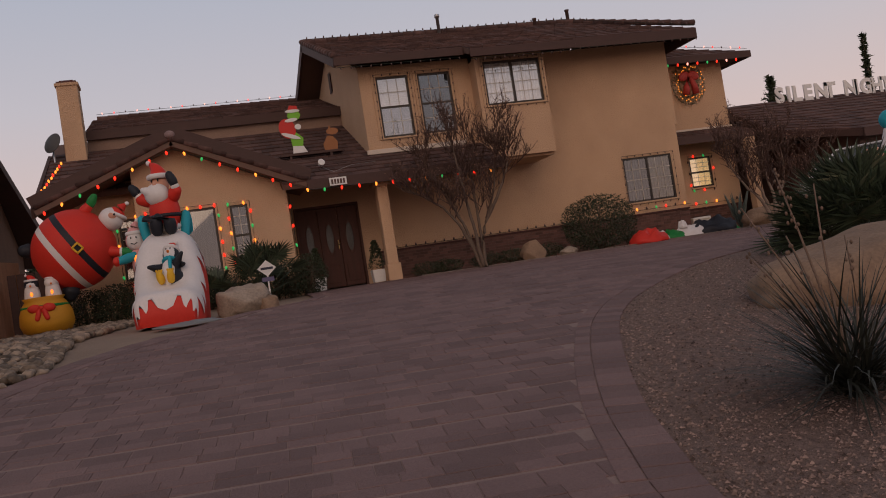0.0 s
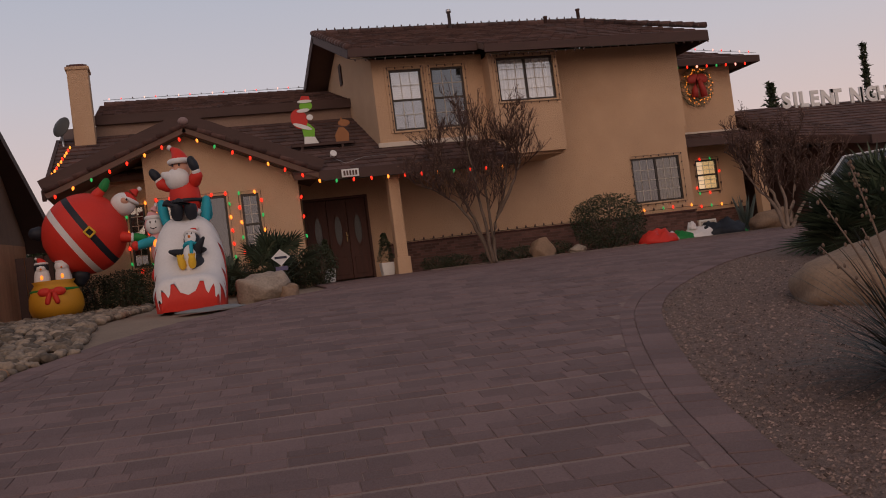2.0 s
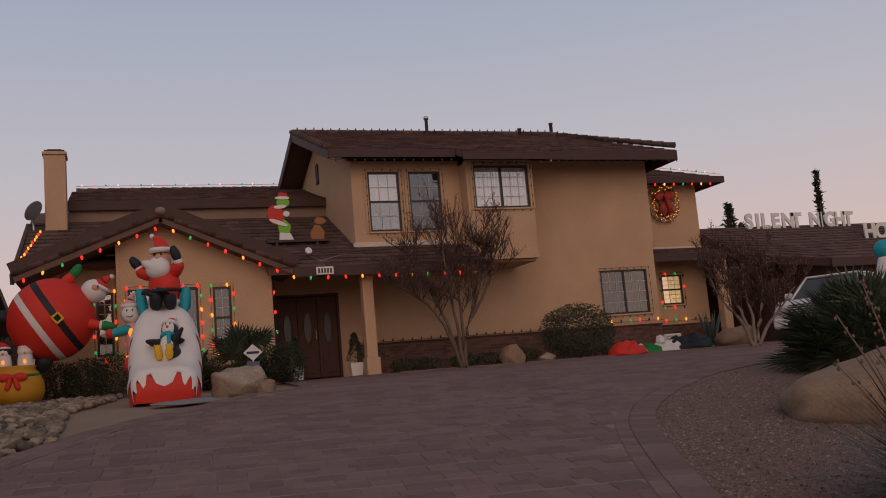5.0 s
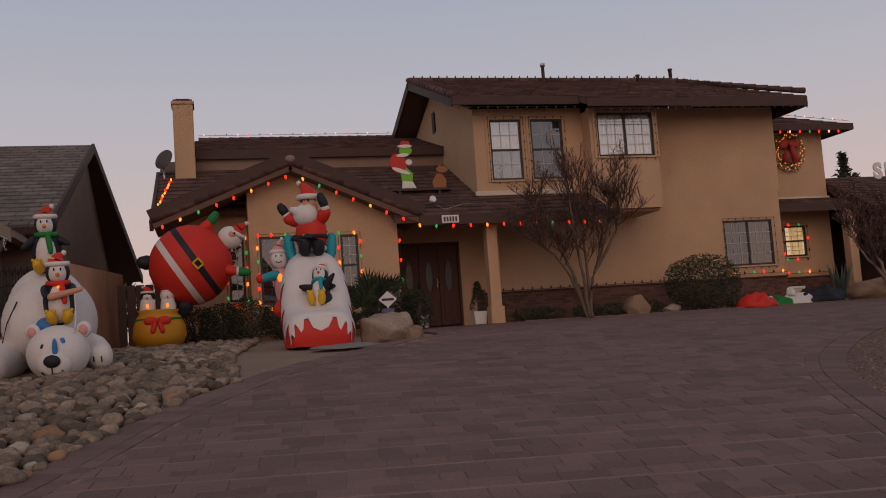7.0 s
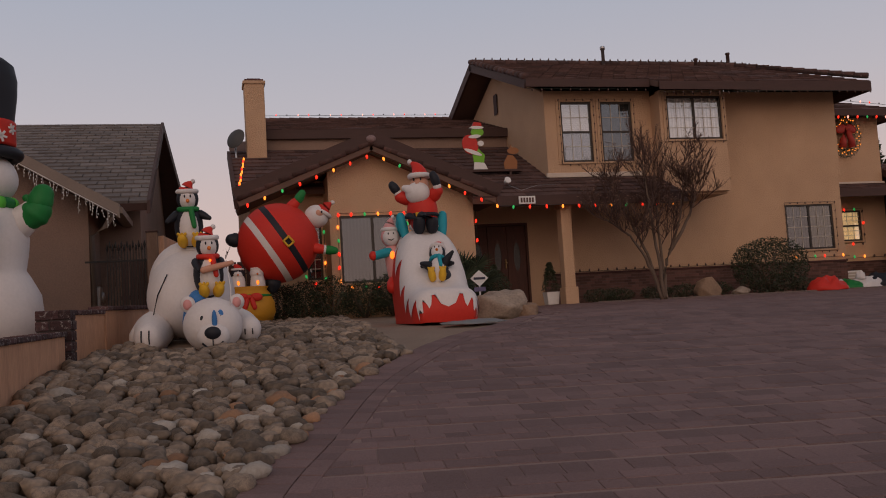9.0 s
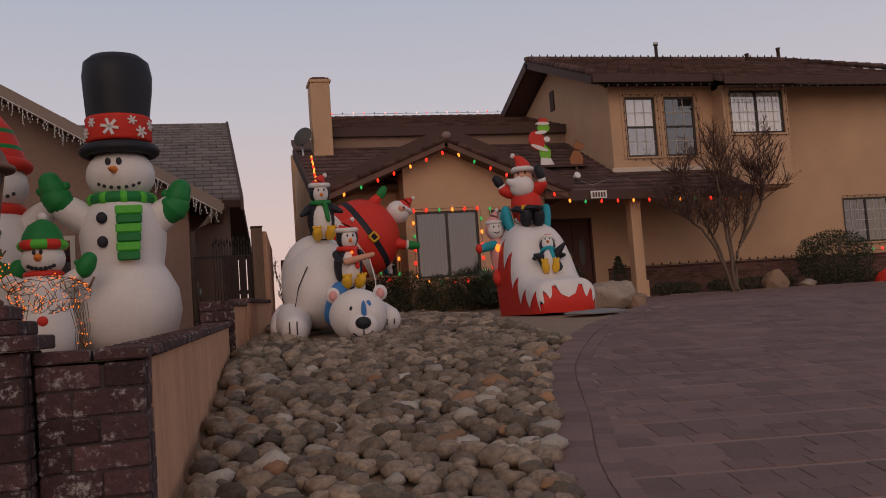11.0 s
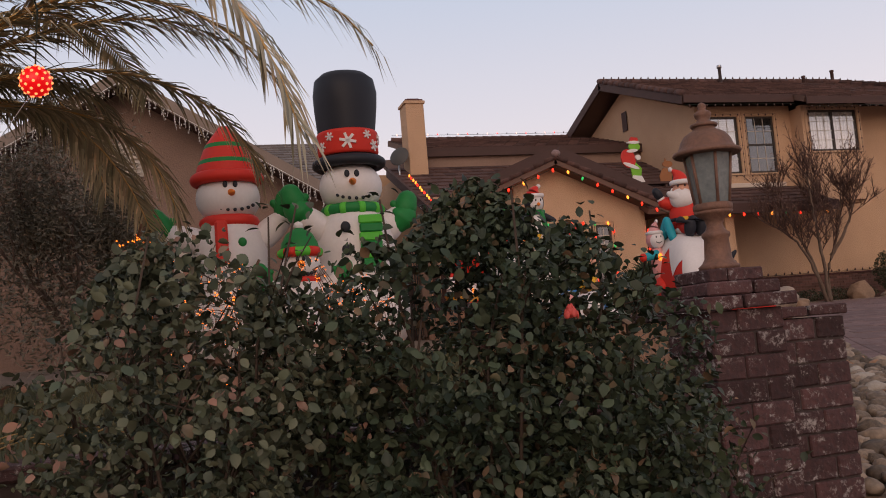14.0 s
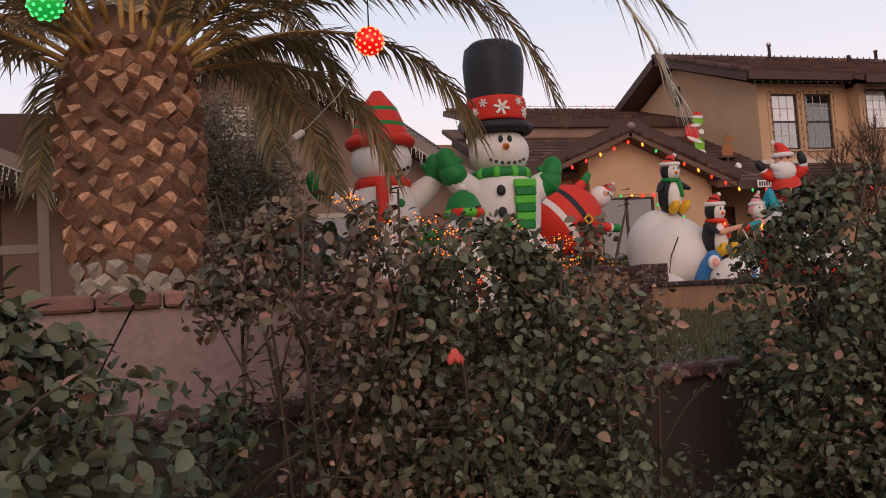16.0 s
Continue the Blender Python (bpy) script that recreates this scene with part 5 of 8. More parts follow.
me.lathe([(0.36, 2.60), (0.37, 2.75), (0.385, 3.05), (0.42, 3.40), (0.43, 3.60), (0.40, 3.78), (0.30, 3.87), (0.05, 3.90)], 28, wob=0.02)
ring(me, (0, 0, 2.62), 0.42, 0.075, 0)
hat_ = part("top_hat", me, F_BLACK, tall)
part("hat_band", Mesh().lathe([(0.39, 2.72), (0.405, 2.76), (0.405, 3.0), (0.41, 3.03), (0.395, 3.05)], 28), F_RED, hat_, "red hat band with white snowflakes")
for a_, z_, r_ in ((-100, 2.87, 0.11), (-62, 2.96, 0.06), (-135, 2.95, 0.06), (-45, 2.82, 0.08), (-155, 2.83, 0.07), (-20, 2.93, 0.07)):
    me = Mesh()
    for k in range(3):
        q = pose(0.408 * math.cos(radians(a_)), 0.408 * math.sin(radians(a_)), z_, 0, 0, a_ + 90) @ Matrix.Rotation(math.pi / 3 * k + 0.2, 4, "Y")
        me.box(-r_, r_, -0.012, 0.004, -r_ * 0.16, r_ * 0.16, m=q)
    part("snowflake", me, F_WHITE, hat_)
me = Mesh()
ring(me, (0, 0, 1.97), 0.34, 0.085, 0)
scarf_ = part("scarf", me, F_GREEN, tall, "scarf in two greens")
for k in range(5):
    a0 = -160 + k * 36
    me = Mesh()
    me.tube([(0.345 * math.cos(radians(a)), 0.345 * math.sin(radians(a)), 1.97) for a in (a0, a0 + 6, a0 + 12)], 0.09, 12)
    part("stripe", me, F_LIME, scarf_)
for k in range(6):
    me = Mesh()
    me.box(-0.04 + 0.01 * (k % 2), 0.28 - 0.01 * k, -0.585 - 0.006 * (k % 2), -0.53, 1.84 - 0.115 * k - 0.113, 1.84 - 0.115 * k, bev=0.016)
    part("scarf_end", me, [F_LIME, F_GREEN][k % 2], scarf_)
for z_ in (1.70, 1.40):
    part("button", Mesh().blob((-0.20, -0.50, z_), (0.065, 0.03, 0.075), 0, 12, 8), F_BLACK, tall)
for sx, mx, mz in ((-1, 0.76, 2.04), (1, 0.66, 1.90)):
    me = Mesh()
    mitten(me, (sx * mx, -0.14, mz), (sx * 0.35, 0, 1), 0.17, 0, -sx)
    limb(me, (sx * (mx - 0.08), -0.13, mz - 0.11), (sx * mx, -0.14, mz - 0.03), 0.16, 0.17, 0)
    part("mitten", me, F_GREEN, tall)
part("lamp_spot", Mesh().blob((0.10, -0.525, 1.22), (0.03, 0.012, 0.03), 0, 8, 6), WARM, tall, "inner lamp shining through")

# second snowman in a red cap
tw = thing("snowman_inflatable", "white inflatable snowman in a striped red cap and red scarf", "snowman", (-7.55, 12.95, 1.42))
me = Mesh()
me.lathe([(0.30, 0.0), (0.50, 0.05), (0.60, 0.28), (0.62, 0.55), (0.55, 0.85), (0.46, 1.05), (0.48, 1.25), (0.49, 1.45), (0.44, 1.70), (0.32, 1.88)], 30)
limb(me, (-0.38, -0.05, 1.62), (-0.74, -0.12, 1.72), 0.17, 0.14)
limb(me, (0.38, -0.05, 1.62), (0.66, -0.12, 1.86), 0.17, 0.14)
part("body", me, F_WHITE, tw)
part("head", Mesh().blob((0.0, 0, 2.20), (0.42, 0.40, 0.37), 0, 26, 16), F_WHITE, tw)
snowman_head_face(tw, (0.06, 0, 2.20), 0.40, 0.045, 0.14, (0.2, -1, -0.1))
me = Mesh()
me.lathe([(0.40, 2.40), (0.405, 2.52), (0.375, 2.64), (0.35, 2.70), (0.285, 2.86), (0.26, 2.92), (0.07, 3.17)], 24, mis=[0, 0, 1, 0, 1, 0])
ring(me, (0, 0, 2.45), 0.40, 0.085, 0)
part("cap", me, [F_RED, F_GREEN], tw)
me = Mesh()
ring(me, (0, 0, 1.87), 0.31, 0.085, 0)
me.box(-0.22, -0.06, -0.56, -0.46, 1.30, 1.84, bev=0.03)
part("scarf", me, F_RED, tw)
for z_ in (1.56, 1.30):
    part("button", Mesh().blob((0.12, -0.46, z_), (0.055, 0.03, 0.06), 0, 12, 8), F_GREEN, tw)
for sx, c_ in ((-1, (-0.84, -0.13, 1.78)), (1, (0.72, -0.13, 1.96))):
    me = Mesh()
    mitten(me, c_, (sx * 0.6 if sx < 0 else 0.1, 0, 1), 0.17, 0, -sx)
    part("mitten", me, F_GREEN, tw)
me = Mesh()
mitten(me, (0.30, -0.52, 0.98), (0.5, 0, 1), 0.13, 0, -1)
part("mitten", me, F_GREEN, tw)

# small snowman in a green cap
sm = thing("snowman_inflatable", "small white inflatable snowman in a green bobble cap", "snowman", (-6.80, 11.80, 1.39))
me = Mesh()
me.lathe([(0.20, 0.0), (0.32, 0.05), (0.36, 0.25), (0.33, 0.5), (0.27, 0.68), (0.28, 0.80), (0.22, 0.98)], 24)
limb(me, (0.22, -0.06, 0.84), (0.40, -0.14, 0.98), 0.10, 0.08)
limb(me, (-0.22, -0.06, 0.84), (-0.40, -0.14, 0.94), 0.10, 0.08)
part("body", me, F_WHITE, sm)
part("head", Mesh().blob((0, 0, 1.18), (0.245, 0.23, 0.21), 0, 22, 14), F_WHITE, sm)
snowman_head_face(sm, (0, 0, 1.17), 0.23, 0.03, 0.08, (-0.1, -1, 0))
me = Mesh()
me.lathe([(0.235, 1.30), (0.245, 1.34), (0.22, 1.46), (0.16, 1.57), (0.05, 1.64)], 22)
cap_ = part("cap", me, F_GREEN, sm)
me = Mesh()
ring(me, (0, 0, 1.335), 0.225, 0.058, 0)
band_ = part("cap_band", me, F_LIME, sm)
for k in range(5):
    me = Mesh()
    me.tube([(0.225 * math.cos(radians(a)), 0.225 * math.sin(radians(a)), 1.335) for a in range(72 * k, 72 * k + 37, 12)], 0.062, 10)
    part("stripe", me, F_RED, band_)
part("bobble", Mesh().blob((0, 0, 1.67), (0.06, 0.06, 0.055), 0, 10, 8), F_WHITE, cap_)
me = Mesh()
ring(me, (0, 0, 0.99), 0.185, 0.045, 0)
part("scarf", me, F_RED, sm)
part("button", Mesh().blob((0.02, -0.33, 0.45), (0.06, 0.03, 0.06), 0, 10, 8), F_RED, sm)
for sx in (-1, 1):
    me = Mesh()
    mitten(me, (sx * 0.46, -0.16, 1.02), (sx * 0.5, 0, 1), 0.115, 0, -sx)
    part("mitten", me, F_GREEN, sm)

# polar bear with two penguins on it
me = Mesh()
me.blob((-0.08, 0.35, 0.58), (0.62, 0.85, 0.64), WH, 30, 20, None, lambda p: Vector((p.x, p.y, p.z * (1.0 if p.z > 0 else 0.86))))
me.blob((-0.16, 0.52, 0.74), (0.54, 0.60, 0.58), WH, 26, 16)
limb(me, (-0.55, 0.0, 0.20), (-0.52, -0.72, 0.17), 0.26, 0.19, WH)
limb(me, (-0.60, 0.4, 0.20), (-0.70, -0.25, 0.14), 0.24, 0.17, WH)
limb(me, (0.50, 0.0, 0.22), (0.78, -0.55, 0.20), 0.24, 0.17, WH)
me.blob((0.34, -0.86, 0.30), (0.39, 0.36, 0.33), WH, 28, 18)
me.blob((0.37, -1.16, 0.20), (0.21, 0.15, 0.16), WH, 18, 12)
me.blob((0.38, -1.30, 0.25), (0.105, 0.05, 0.075), BL, 14, 10)
me.blob((0.24, -1.17, 0.40), (0.03, 0.02, 0.045), BL, 10, 8)
me.blob((0.47, -1.15, 0.40), (0.03, 0.02, 0.045), BL, 10, 8)
me.blob((0.47, -1.13, 0.42), (0.045, 0.03, 0.085), BU, 10, 8)
me.blob((0.40, -1.22, 0.38), (0.035, 0.03, 0.13), BU, 10, 8)
for sx in (0.02, 0.66):
    me.blob((sx, -0.80, 0.56), (0.10, 0.06, 0.10), WH, 12, 8)
    me.blob((sx, -0.84, 0.56), (0.06, 0.04, 0.065), PI, 12, 8)
me.tube([(0.24, -1.275, 0.13), (0.30, -1.29, 0.09), (0.38, -1.305, 0.08), (0.46, -1.29, 0.10), (0.50, -1.26, 0.14)], 0.011, 6, BL)
me.tube([(0.38, -1.305, 0.08), (0.38, -1.32, 0.20)], 0.008, 6, BL)
for k in (-0.06, 0.04):
    me.tube([(-0.52 + k, -0.905, 0.12), (-0.52 + k, -0.925, 0.20), (-0.52 + k, -0.89, 0.28)], 0.009, 6, BL)
    me.tube([(0.80 + k, -0.715, 0.15), (0.80 + k, -0.735, 0.22)], 0.009, 6, BL)
me.tube([(-0.50, -0.40, 0.42), (-0.44, -0.36, 0.66), (-0.30, -0.34, 0.92)], 0.009, 6, BL)
limb(me, (0.06, -0.48, 0.30), (0.12, -0.60, 0.60), 0.17, 0.12, BU)
bear = thing("polar_bear_inflatable", "white inflatable polar bear lying down with two penguins aboard", "inflatable", (-3.46, 12.12, gz(12.12) - 0.03), turn=-6)
bear.matrix_basis = bear.matrix_basis @ Matrix.Rotation(radians(5.5), 4, "X") @ Matrix.Diagonal((0.88, 0.97, 0.97, 1))
part("bear", me, INF, bear)
me = Mesh()
penguin(me, (-0.06, 0.30, 1.22), 0.82, 0, 8, GR)
part("penguin_figure", me, INF, bear, "penguin with a green scarf")
me = Mesh()
penguin(me, (0.27, -0.44, 0.60), 0.82, 0, 14, RE, rod=True, bulb=True)
me.tube([(0.55, -0.74, 0.98), (0.60, -0.92, 0.72), (0.58, -1.0, 0.48)], 0.008, 6, WH)
part("penguin_figure", me, INF, bear, "penguin holding a fishing rod")

# slide with a bearded figure and a penguin
slide = thing("slide_inflatable", "red and white inflatable snow slide with a bearded figure on top", "inflatable", (-0.10, 12.42, gz(12.6)), turn=-4)
slide.matrix_basis = slide.matrix_basis @ Matrix.Diagonal((0.80, 0.88, 0.94, 1))
PRO = [(2.62, 0.02), (2.66, 0.75), (2.60, 1.38), (2.36, 1.54), (1.92, 1.53), (1.56, 1.42), (1.28, 1.12), (1.05, 0.82), (0.80, 0.62), (0.50, 0.53), (0.20, 0.51), (0.04, 0.44), (-0.03, 0.22), (0.0, 0.01)]
def smooth_path(pts, n):
    out = []
    for i in range(len(pts) - 1):
        p0, p1, p2, p3 = (Vector(pts[max(0, min(len(pts) - 1, i + k))]) for k in (-1, 0, 1, 2))
        for k in range(n):
            t = k / n
            out.append(0.5 * ((2 * p1) + (p2 - p0) * t + (2 * p0 - 5 * p1 + 4 * p2 - p3) * t * t + (3 * p1 - p0 - 3 * p2 + p3) * t ** 3))
    out.append(Vector(pts[-1]))
    return out
path_ = smooth_path(PRO, 5)


def pillow(p, th, grow=0.0):
    """A point of the padded slide: th runs over its round cross-section at the profile point p."""
    y, z = p
    half = 0.57 + 0.03 * min(1.0, z / 1.5)
    half *= 1 - 0.22 * max(0.0, 1 - (y + 0.03) / 0.42) ** 2 - 0.18 * max(0.0, (y - 2.2) / 0.46) ** 2
    c, sn = math.cos(th), math.sin(th)
    x = math.copysign(abs(c) ** 0.62, c) * half
    zz = z * sn ** 0.5
    x *= 1 + 0.10 * math.sin(math.pi * min(1.0, zz / 1.5))
    chute = 0.07 * max(0.0, 1 - 2.6 * abs(x)) * (1.0 if 0.3 < y < 1.9 else 0.2)
    d = Vector((c, -0.35, sn)) * grow
    return Vector((x, y + 0.03 * c * c, max(0.0, zz - chute))) + d


me = Mesh()
cols = 25
vs = [pillow(p, math.pi * j / (cols - 1)) for p in path_ for j in range(cols)]
me.add(vs, [(i * cols + j, i * cols + j + 1, (i + 1) * cols + j + 1, (i + 1) * cols + j) for i in range(len(path_) - 1) for j in range(cols - 1)], 0, True)
body_ = part("slide_body", me, F_RED, slide)
# the white snow cover, cut in points
me = Mesh()
last = max(k for k, p in enumerate(path_) if p.y > 0.40)
first = min(k for k, p in enumerate(path_) if p.y > 1.30)
rows_ = []
for i in range(first, last + 1):
    p = path_[i]
    tooth = (0.16 + 0.30 * abs((i % 8) / 4 - 1)) * (0.6 + 0.9 * min(1.0, p.y / 1.4))
    u0 = max(0.06, 1 - tooth / p.y)
    t0 = math.asin(min(1.0, u0 ** 2))
    rows_.append([pillow(p, t0 + (math.pi - 2 * t0) * j / (cols - 1), 0.016) for j in range(cols)])
front = []
for j in range(cols):
    drop = 0.31 + 0.11 * math.cos(2 * math.pi * j / 4.8)
    k = min(range(last, len(path_)), key=lambda q: abs(path_[q].y - drop))
    th = math.asin(min(1.0, 0.16)) + (math.pi - 2 * math.asin(0.16)) * j / (cols - 1)
    front.append(pillow(path_[k], th, 0.018))
rows_.append(front)
me.add([v for r_ in rows_ for v in r_], [(i * cols + j, i * cols + j + 1, (i + 1) * cols + j + 1, (i + 1) * cols + j) for i in range(len(rows_) - 1) for j in range(cols - 1)], 0, True)
part("snow_cover", me, F_WHITE, slide)
for sx in (-1, 1):
    me = Mesh()
    limb(me, (sx * 0.37, 2.0, 1.48), (sx * 0.42, 2.1, 1.78), 0.085, 0.085, 0)
    limb(me, (sx * 0.42, 2.1, 1.78), (sx * 0.42, 2.3, 1.55), 0.085, 0.085, 0)
    part("hand_grip", me, F_TEAL, slide)
me = Mesh()
me.blob((0.02, 2.14, 1.86), (0.31, 0.26, 0.40), RE, 22, 16)
ring(me, (0.02, 2.14, 1.80), 0.29, 0.035, BL, sq=0.85)
me.box(-0.05, 0.06, 1.845, 1.872, 1.765, 1.835, YE, bev=0.01)
me.blob((0.02, 2.02, 1.60), (0.30, 0.22, 0.09), WH, 18, 10)
for sx in (-1, 1):
    limb(me, (sx * 0.14, 2.0, 1.66), (sx * 0.13, 1.74, 1.62), 0.11, 0.105, RE)
    limb(me, (sx * 0.13, 1.72, 1.56), (sx * 0.12, 1.66, 1.72), 0.115, 0.10, BL)
limb(me, (-0.22, 2.12, 2.10), (-0.40, 2.04, 2.14), 0.115, 0.10, RE)
me.blob((-0.43, 2.03, 2.20), (0.085, 0.085, 0.075), WH, 12, 8)
limb(me, (-0.46, 2.01, 2.26), (-0.53, 1.99, 2.34), 0.085, 0.075, BL)
limb(me, (0.24, 2.12, 2.10), (0.38, 2.04, 2.18), 0.115, 0.10, RE)
me.blob((0.38, 2.01, 2.25), (0.085, 0.085, 0.07), WH, 12, 8)
limb(me, (0.37, 1.99, 2.32), (0.32, 1.96, 2.44), 0.085, 0.075, BL)
me.blob((0.0, 2.10, 2.30), (0.19, 0.17, 0.20), SK, 18, 12)
me.blob((-0.02, 1.99, 2.17), (0.25, 0.165, 0.19), WH, 18, 12)
limb(me, (-0.10, 1.93, 2.20), (-0.27, 1.93, 2.27), 0.10, 0.05, WH)
me.blob((0.0, 1.93, 2.32), (0.05, 0.045, 0.04), SK, 10, 8)
for sx in (-1, 1):
    me.blob((sx * 0.07, 1.945, 2.40), (0.018, 0.012, 0.026), BL, 8, 6)
    me.blob((sx * 0.075, 1.935, 2.27), (0.09, 0.05, 0.04), WH, 12, 8)
hat(me, (0.0, 2.11, 2.47), 0.19, 0.32, (-0.55, 0))
me.v = [tuple(Vector((0.02, 2.12, p[2])) + Matrix.Rotation(radians(-24), 3, "Z") @ Vector((p[0] - 0.02, p[1] - 2.12, 0))) if p[2] > 1.72 else p for p in me.v]
part("bearded_figure", me, INF, slide, "bearded figure in a red suit and cap")
me = Mesh()
penguin(me, (0.02, 0.90, 0.54), 0.80, -32, -14, TE)
limb(me, (0.16, 1.02, 0.90), (0.32, 0.90, 1.08), 0.085, 0.03, BL, 8)
limb(me, (-0.10, 1.02, 0.88), (-0.28, 0.84, 0.92), 0.075, 0.03, BL, 8)
me.blob((0.09, 1.02, 0.68), (0.22, 0.16, 0.20), BL, 16, 12)
part("penguin_figure", me, INF, slide, "sliding penguin with yellow feet")
me = Mesh()
me.blob((-0.62, 2.30, 1.48), (0.19, 0.18, 0.18), PI, 18, 12)
me.blob((-0.62, 2.235, 1.47), (0.165, 0.13, 0.155), WH, 18, 12)
limb(me, (-0.60, 2.30, 1.22), (-0.58, 2.30, 0.86), 0.14, 0.13, PI)
limb(me, (-0.66, 2.22, 1.22), (-0.95, 2.16, 1.16), 0.075, 0.07, TE)
me.blob((-1.0, 2.15, 1.16), (0.08, 0.08, 0.08), RE, 10, 8)
me.blob((-0.62, 2.155, 1.16), (0.05, 0.02, 0.07), LT, 10, 8)
for sx in (-1, 1):
    me.blob((-0.63 + sx * 0.05, 2.118, 1.52), (0.014, 0.01, 0.02), BL, 8, 6)
me.tube([(-0.69, 2.125, 1.43), (-0.63, 2.108, 1.405), (-0.57, 2.12, 1.43)], 0.008, 6, BL)
hat(me, (-0.62, 2.30, 1.60), 0.15, 0.24, (0.3, 0), WH, PI)
limb(me, (-0.60, 2.25, 0.70), (-0.66, 2.1, 0.62), 0.12, 0.11, RE)
part("climbing_figure", me, INF, slide, "pink climbing figure with a lamp inside")

# round red figure hanging tilted on its lines
ax = Vector((0.76, -0.05, 0.65)).normalized()
Q = ax.to_track_quat("Z", "Y").to_matrix().to_4x4()
M_ = Matrix.Translation((-1.72, 19.35, 3.28)) @ Q
me = Mesh()
prof, mis = [], []
for k in range(27):
    t = -1 + 2 * k / 26
    prof.append((0.885 * math.sqrt(max(0.0004, 1 - t * t * 0.999)), 0.90 * t))
    mis.append(BL if 0.02 <= t < 0.20 else WH if -0.42 <= t < -0.26 else RE)
me.lathe(prof, 34, M_, RE, True, mis=mis[:-1])
def at_(x, y, z):
    return M_ @ Vector((x, y, z))
side_ = (M_.to_3x3() @ Vector((1, 0, 0)))
fwd = Vector((0, -1, 0))
hc = Vector((-1.72, 19.2, 3.28)) + ax * 1.02
me.blob(hc, (0.27, 0.24, 0.26), WH, 18, 12)
me.blob(hc + Vector((0.03, -0.18, 0.05)), (0.10, 0.08, 0.085), SK, 14, 10)
me.blob(hc + Vector((0.08, -0.26, 0.08)), (0.02, 0.015, 0.028), BL, 8, 6)
hatm = Mesh()
hat(hatm, (0, 0, 0), 0.20, 0.36, (0.3, 0))
HM = Matrix.Translation(hc + ax * 0.14) @ Matrix.Rotation(radians(22), 4, "Y")
o_ = len(me.v)
me.v += [tuple(HM @ Vector(p)) for p in hatm.v]
me.f += [[i + o_ for i in f_] for f_ in hatm.f]
me.m += hatm.m
me.smooth += hatm.smooth
limb(me, (-1.55, 19.2, 4.05), (-1.42, 19.15, 4.22), 0.12, 0.10, RE)
limb(me, (-1.38, 19.14, 4.27), (-1.31, 19.12, 4.42), 0.10, 0.08, GR)
limb(me, (-1.0, 19.0, 3.22), (-0.78, 18.95, 3.20), 0.12, 0.10, RE)
me.blob((-0.72, 18.94, 3.20), (0.05, 0.11, 0.11), WH, 10, 8)
limb(me, (-0.66, 18.94, 3.20), (-0.50, 18.92, 3.20), 0.10, 0.08, GR)
limb(me, (-2.60, 19.3, 3.25), (-2.72, 19.25, 3.24), 0.15, 0.14, BL)
limb(me, (-1.75, 19.2, 2.42), (-1.78, 19.2, 2.28), 0.17, 0.15, BL)
bk = at_(0.0, 0.0, 0.11)
bf = Vector((bk.x - 0.0, bk.y, bk.z)) + Vector((0.08, -0.92, -0.10))
for dx, dz, w_, h_ in ((0, 0.075, 0.09, 0.02), (0, -0.075, 0.09, 0.02), (-0.08, 0, 0.02, 0.09), (0.08, 0, 0.02, 0.09)):
    me.box(-w_, w_, -0.025, 0.02, -h_, h_, YE, m=Matrix.Translation(bf) @ Matrix.Rotation(radians(42), 4, "Y") @ Matrix.Translation((dx, 0, dz)), bev=0.008)
me.tube([(-1.75, 19.2, 2.3), (-1.62, 19.1, 2.1), (-1.5, 19.0, 1.9), (-1.75, 18.9, 1.68)], 0.006, 6, BL)
C_, T_ = Vector((-1.72, 19.35, 3.28)), Matrix.Rotation(radians(8), 3, "Y") * 0.93
me.v = [tuple(C_ + Vector((-0.14, 0, 0.03)) + T_ @ (Vector(p) - C_)) for p in me.v]
tagged(part("round_figure_inflatable", me, INF, None, "big round red inflatable figure with a black belt, tilted over"), category="inflatable")

# gift bag
me = Mesh()
me.lathe([(0.30, 0.0), (0.45, 0.05), (0.52, 0.22), (0.50, 0.42), (0.42, 0.60), (0.36, 0.68), (0.40, 0.74), (0.22, 0.74)], 26, wob=0.03)
o0 = len(me.m)
me.m = [GO] * o0
ring(me, (0, 0, 0.55), 0.43, 0.03, GR, sq=1.0)
for sx in (-1, 1):
    me.blob((sx * 0.13, -0.46, 0.52), (0.13, 0.05, 0.085), RE, 12, 8)
    limb(me, (sx * 0.04, -0.49, 0.48), (sx * 0.09, -0.51, 0.32), 0.045, 0.05, RE, 8)
    limb(me, (sx * 0.20, 0.0, 0.66), (sx * 0.19, -0.02, 0.98), 0.15, 0.12, WH)
    me.blob((sx * 0.19, -0.01, 1.02), (0.145, 0.14, 0.13), BL if sx < 0 else WH, 14, 10)
    me.blob((sx * 0.19, -0.06, 1.0), (0.11, 0.10, 0.10), WH, 14, 10)
    limb(me, (sx * 0.19, -0.15, 0.99), (sx * 0.19, -0.20, 0.98), 0.022, 0.008, OR, 8)
    hat(me, (sx * 0.19, 0, 1.10), 0.11, 0.14, (0.6 * sx, 0))
    me.blob((sx * 0.19, -0.15, 0.82), (0.03, 0.02, 0.05), LT, 8, 6)
me.blob((0, -0.50, 0.52), (0.05, 0.04, 0.05), RE, 10, 8)
tagged(part("gift_bag_inflatable", me, INF, None, "golden inflatable gift bag with a red bow and two penguins", pose(-2.52, 19.0, gz(19) + 0.02)), category="inflatable")

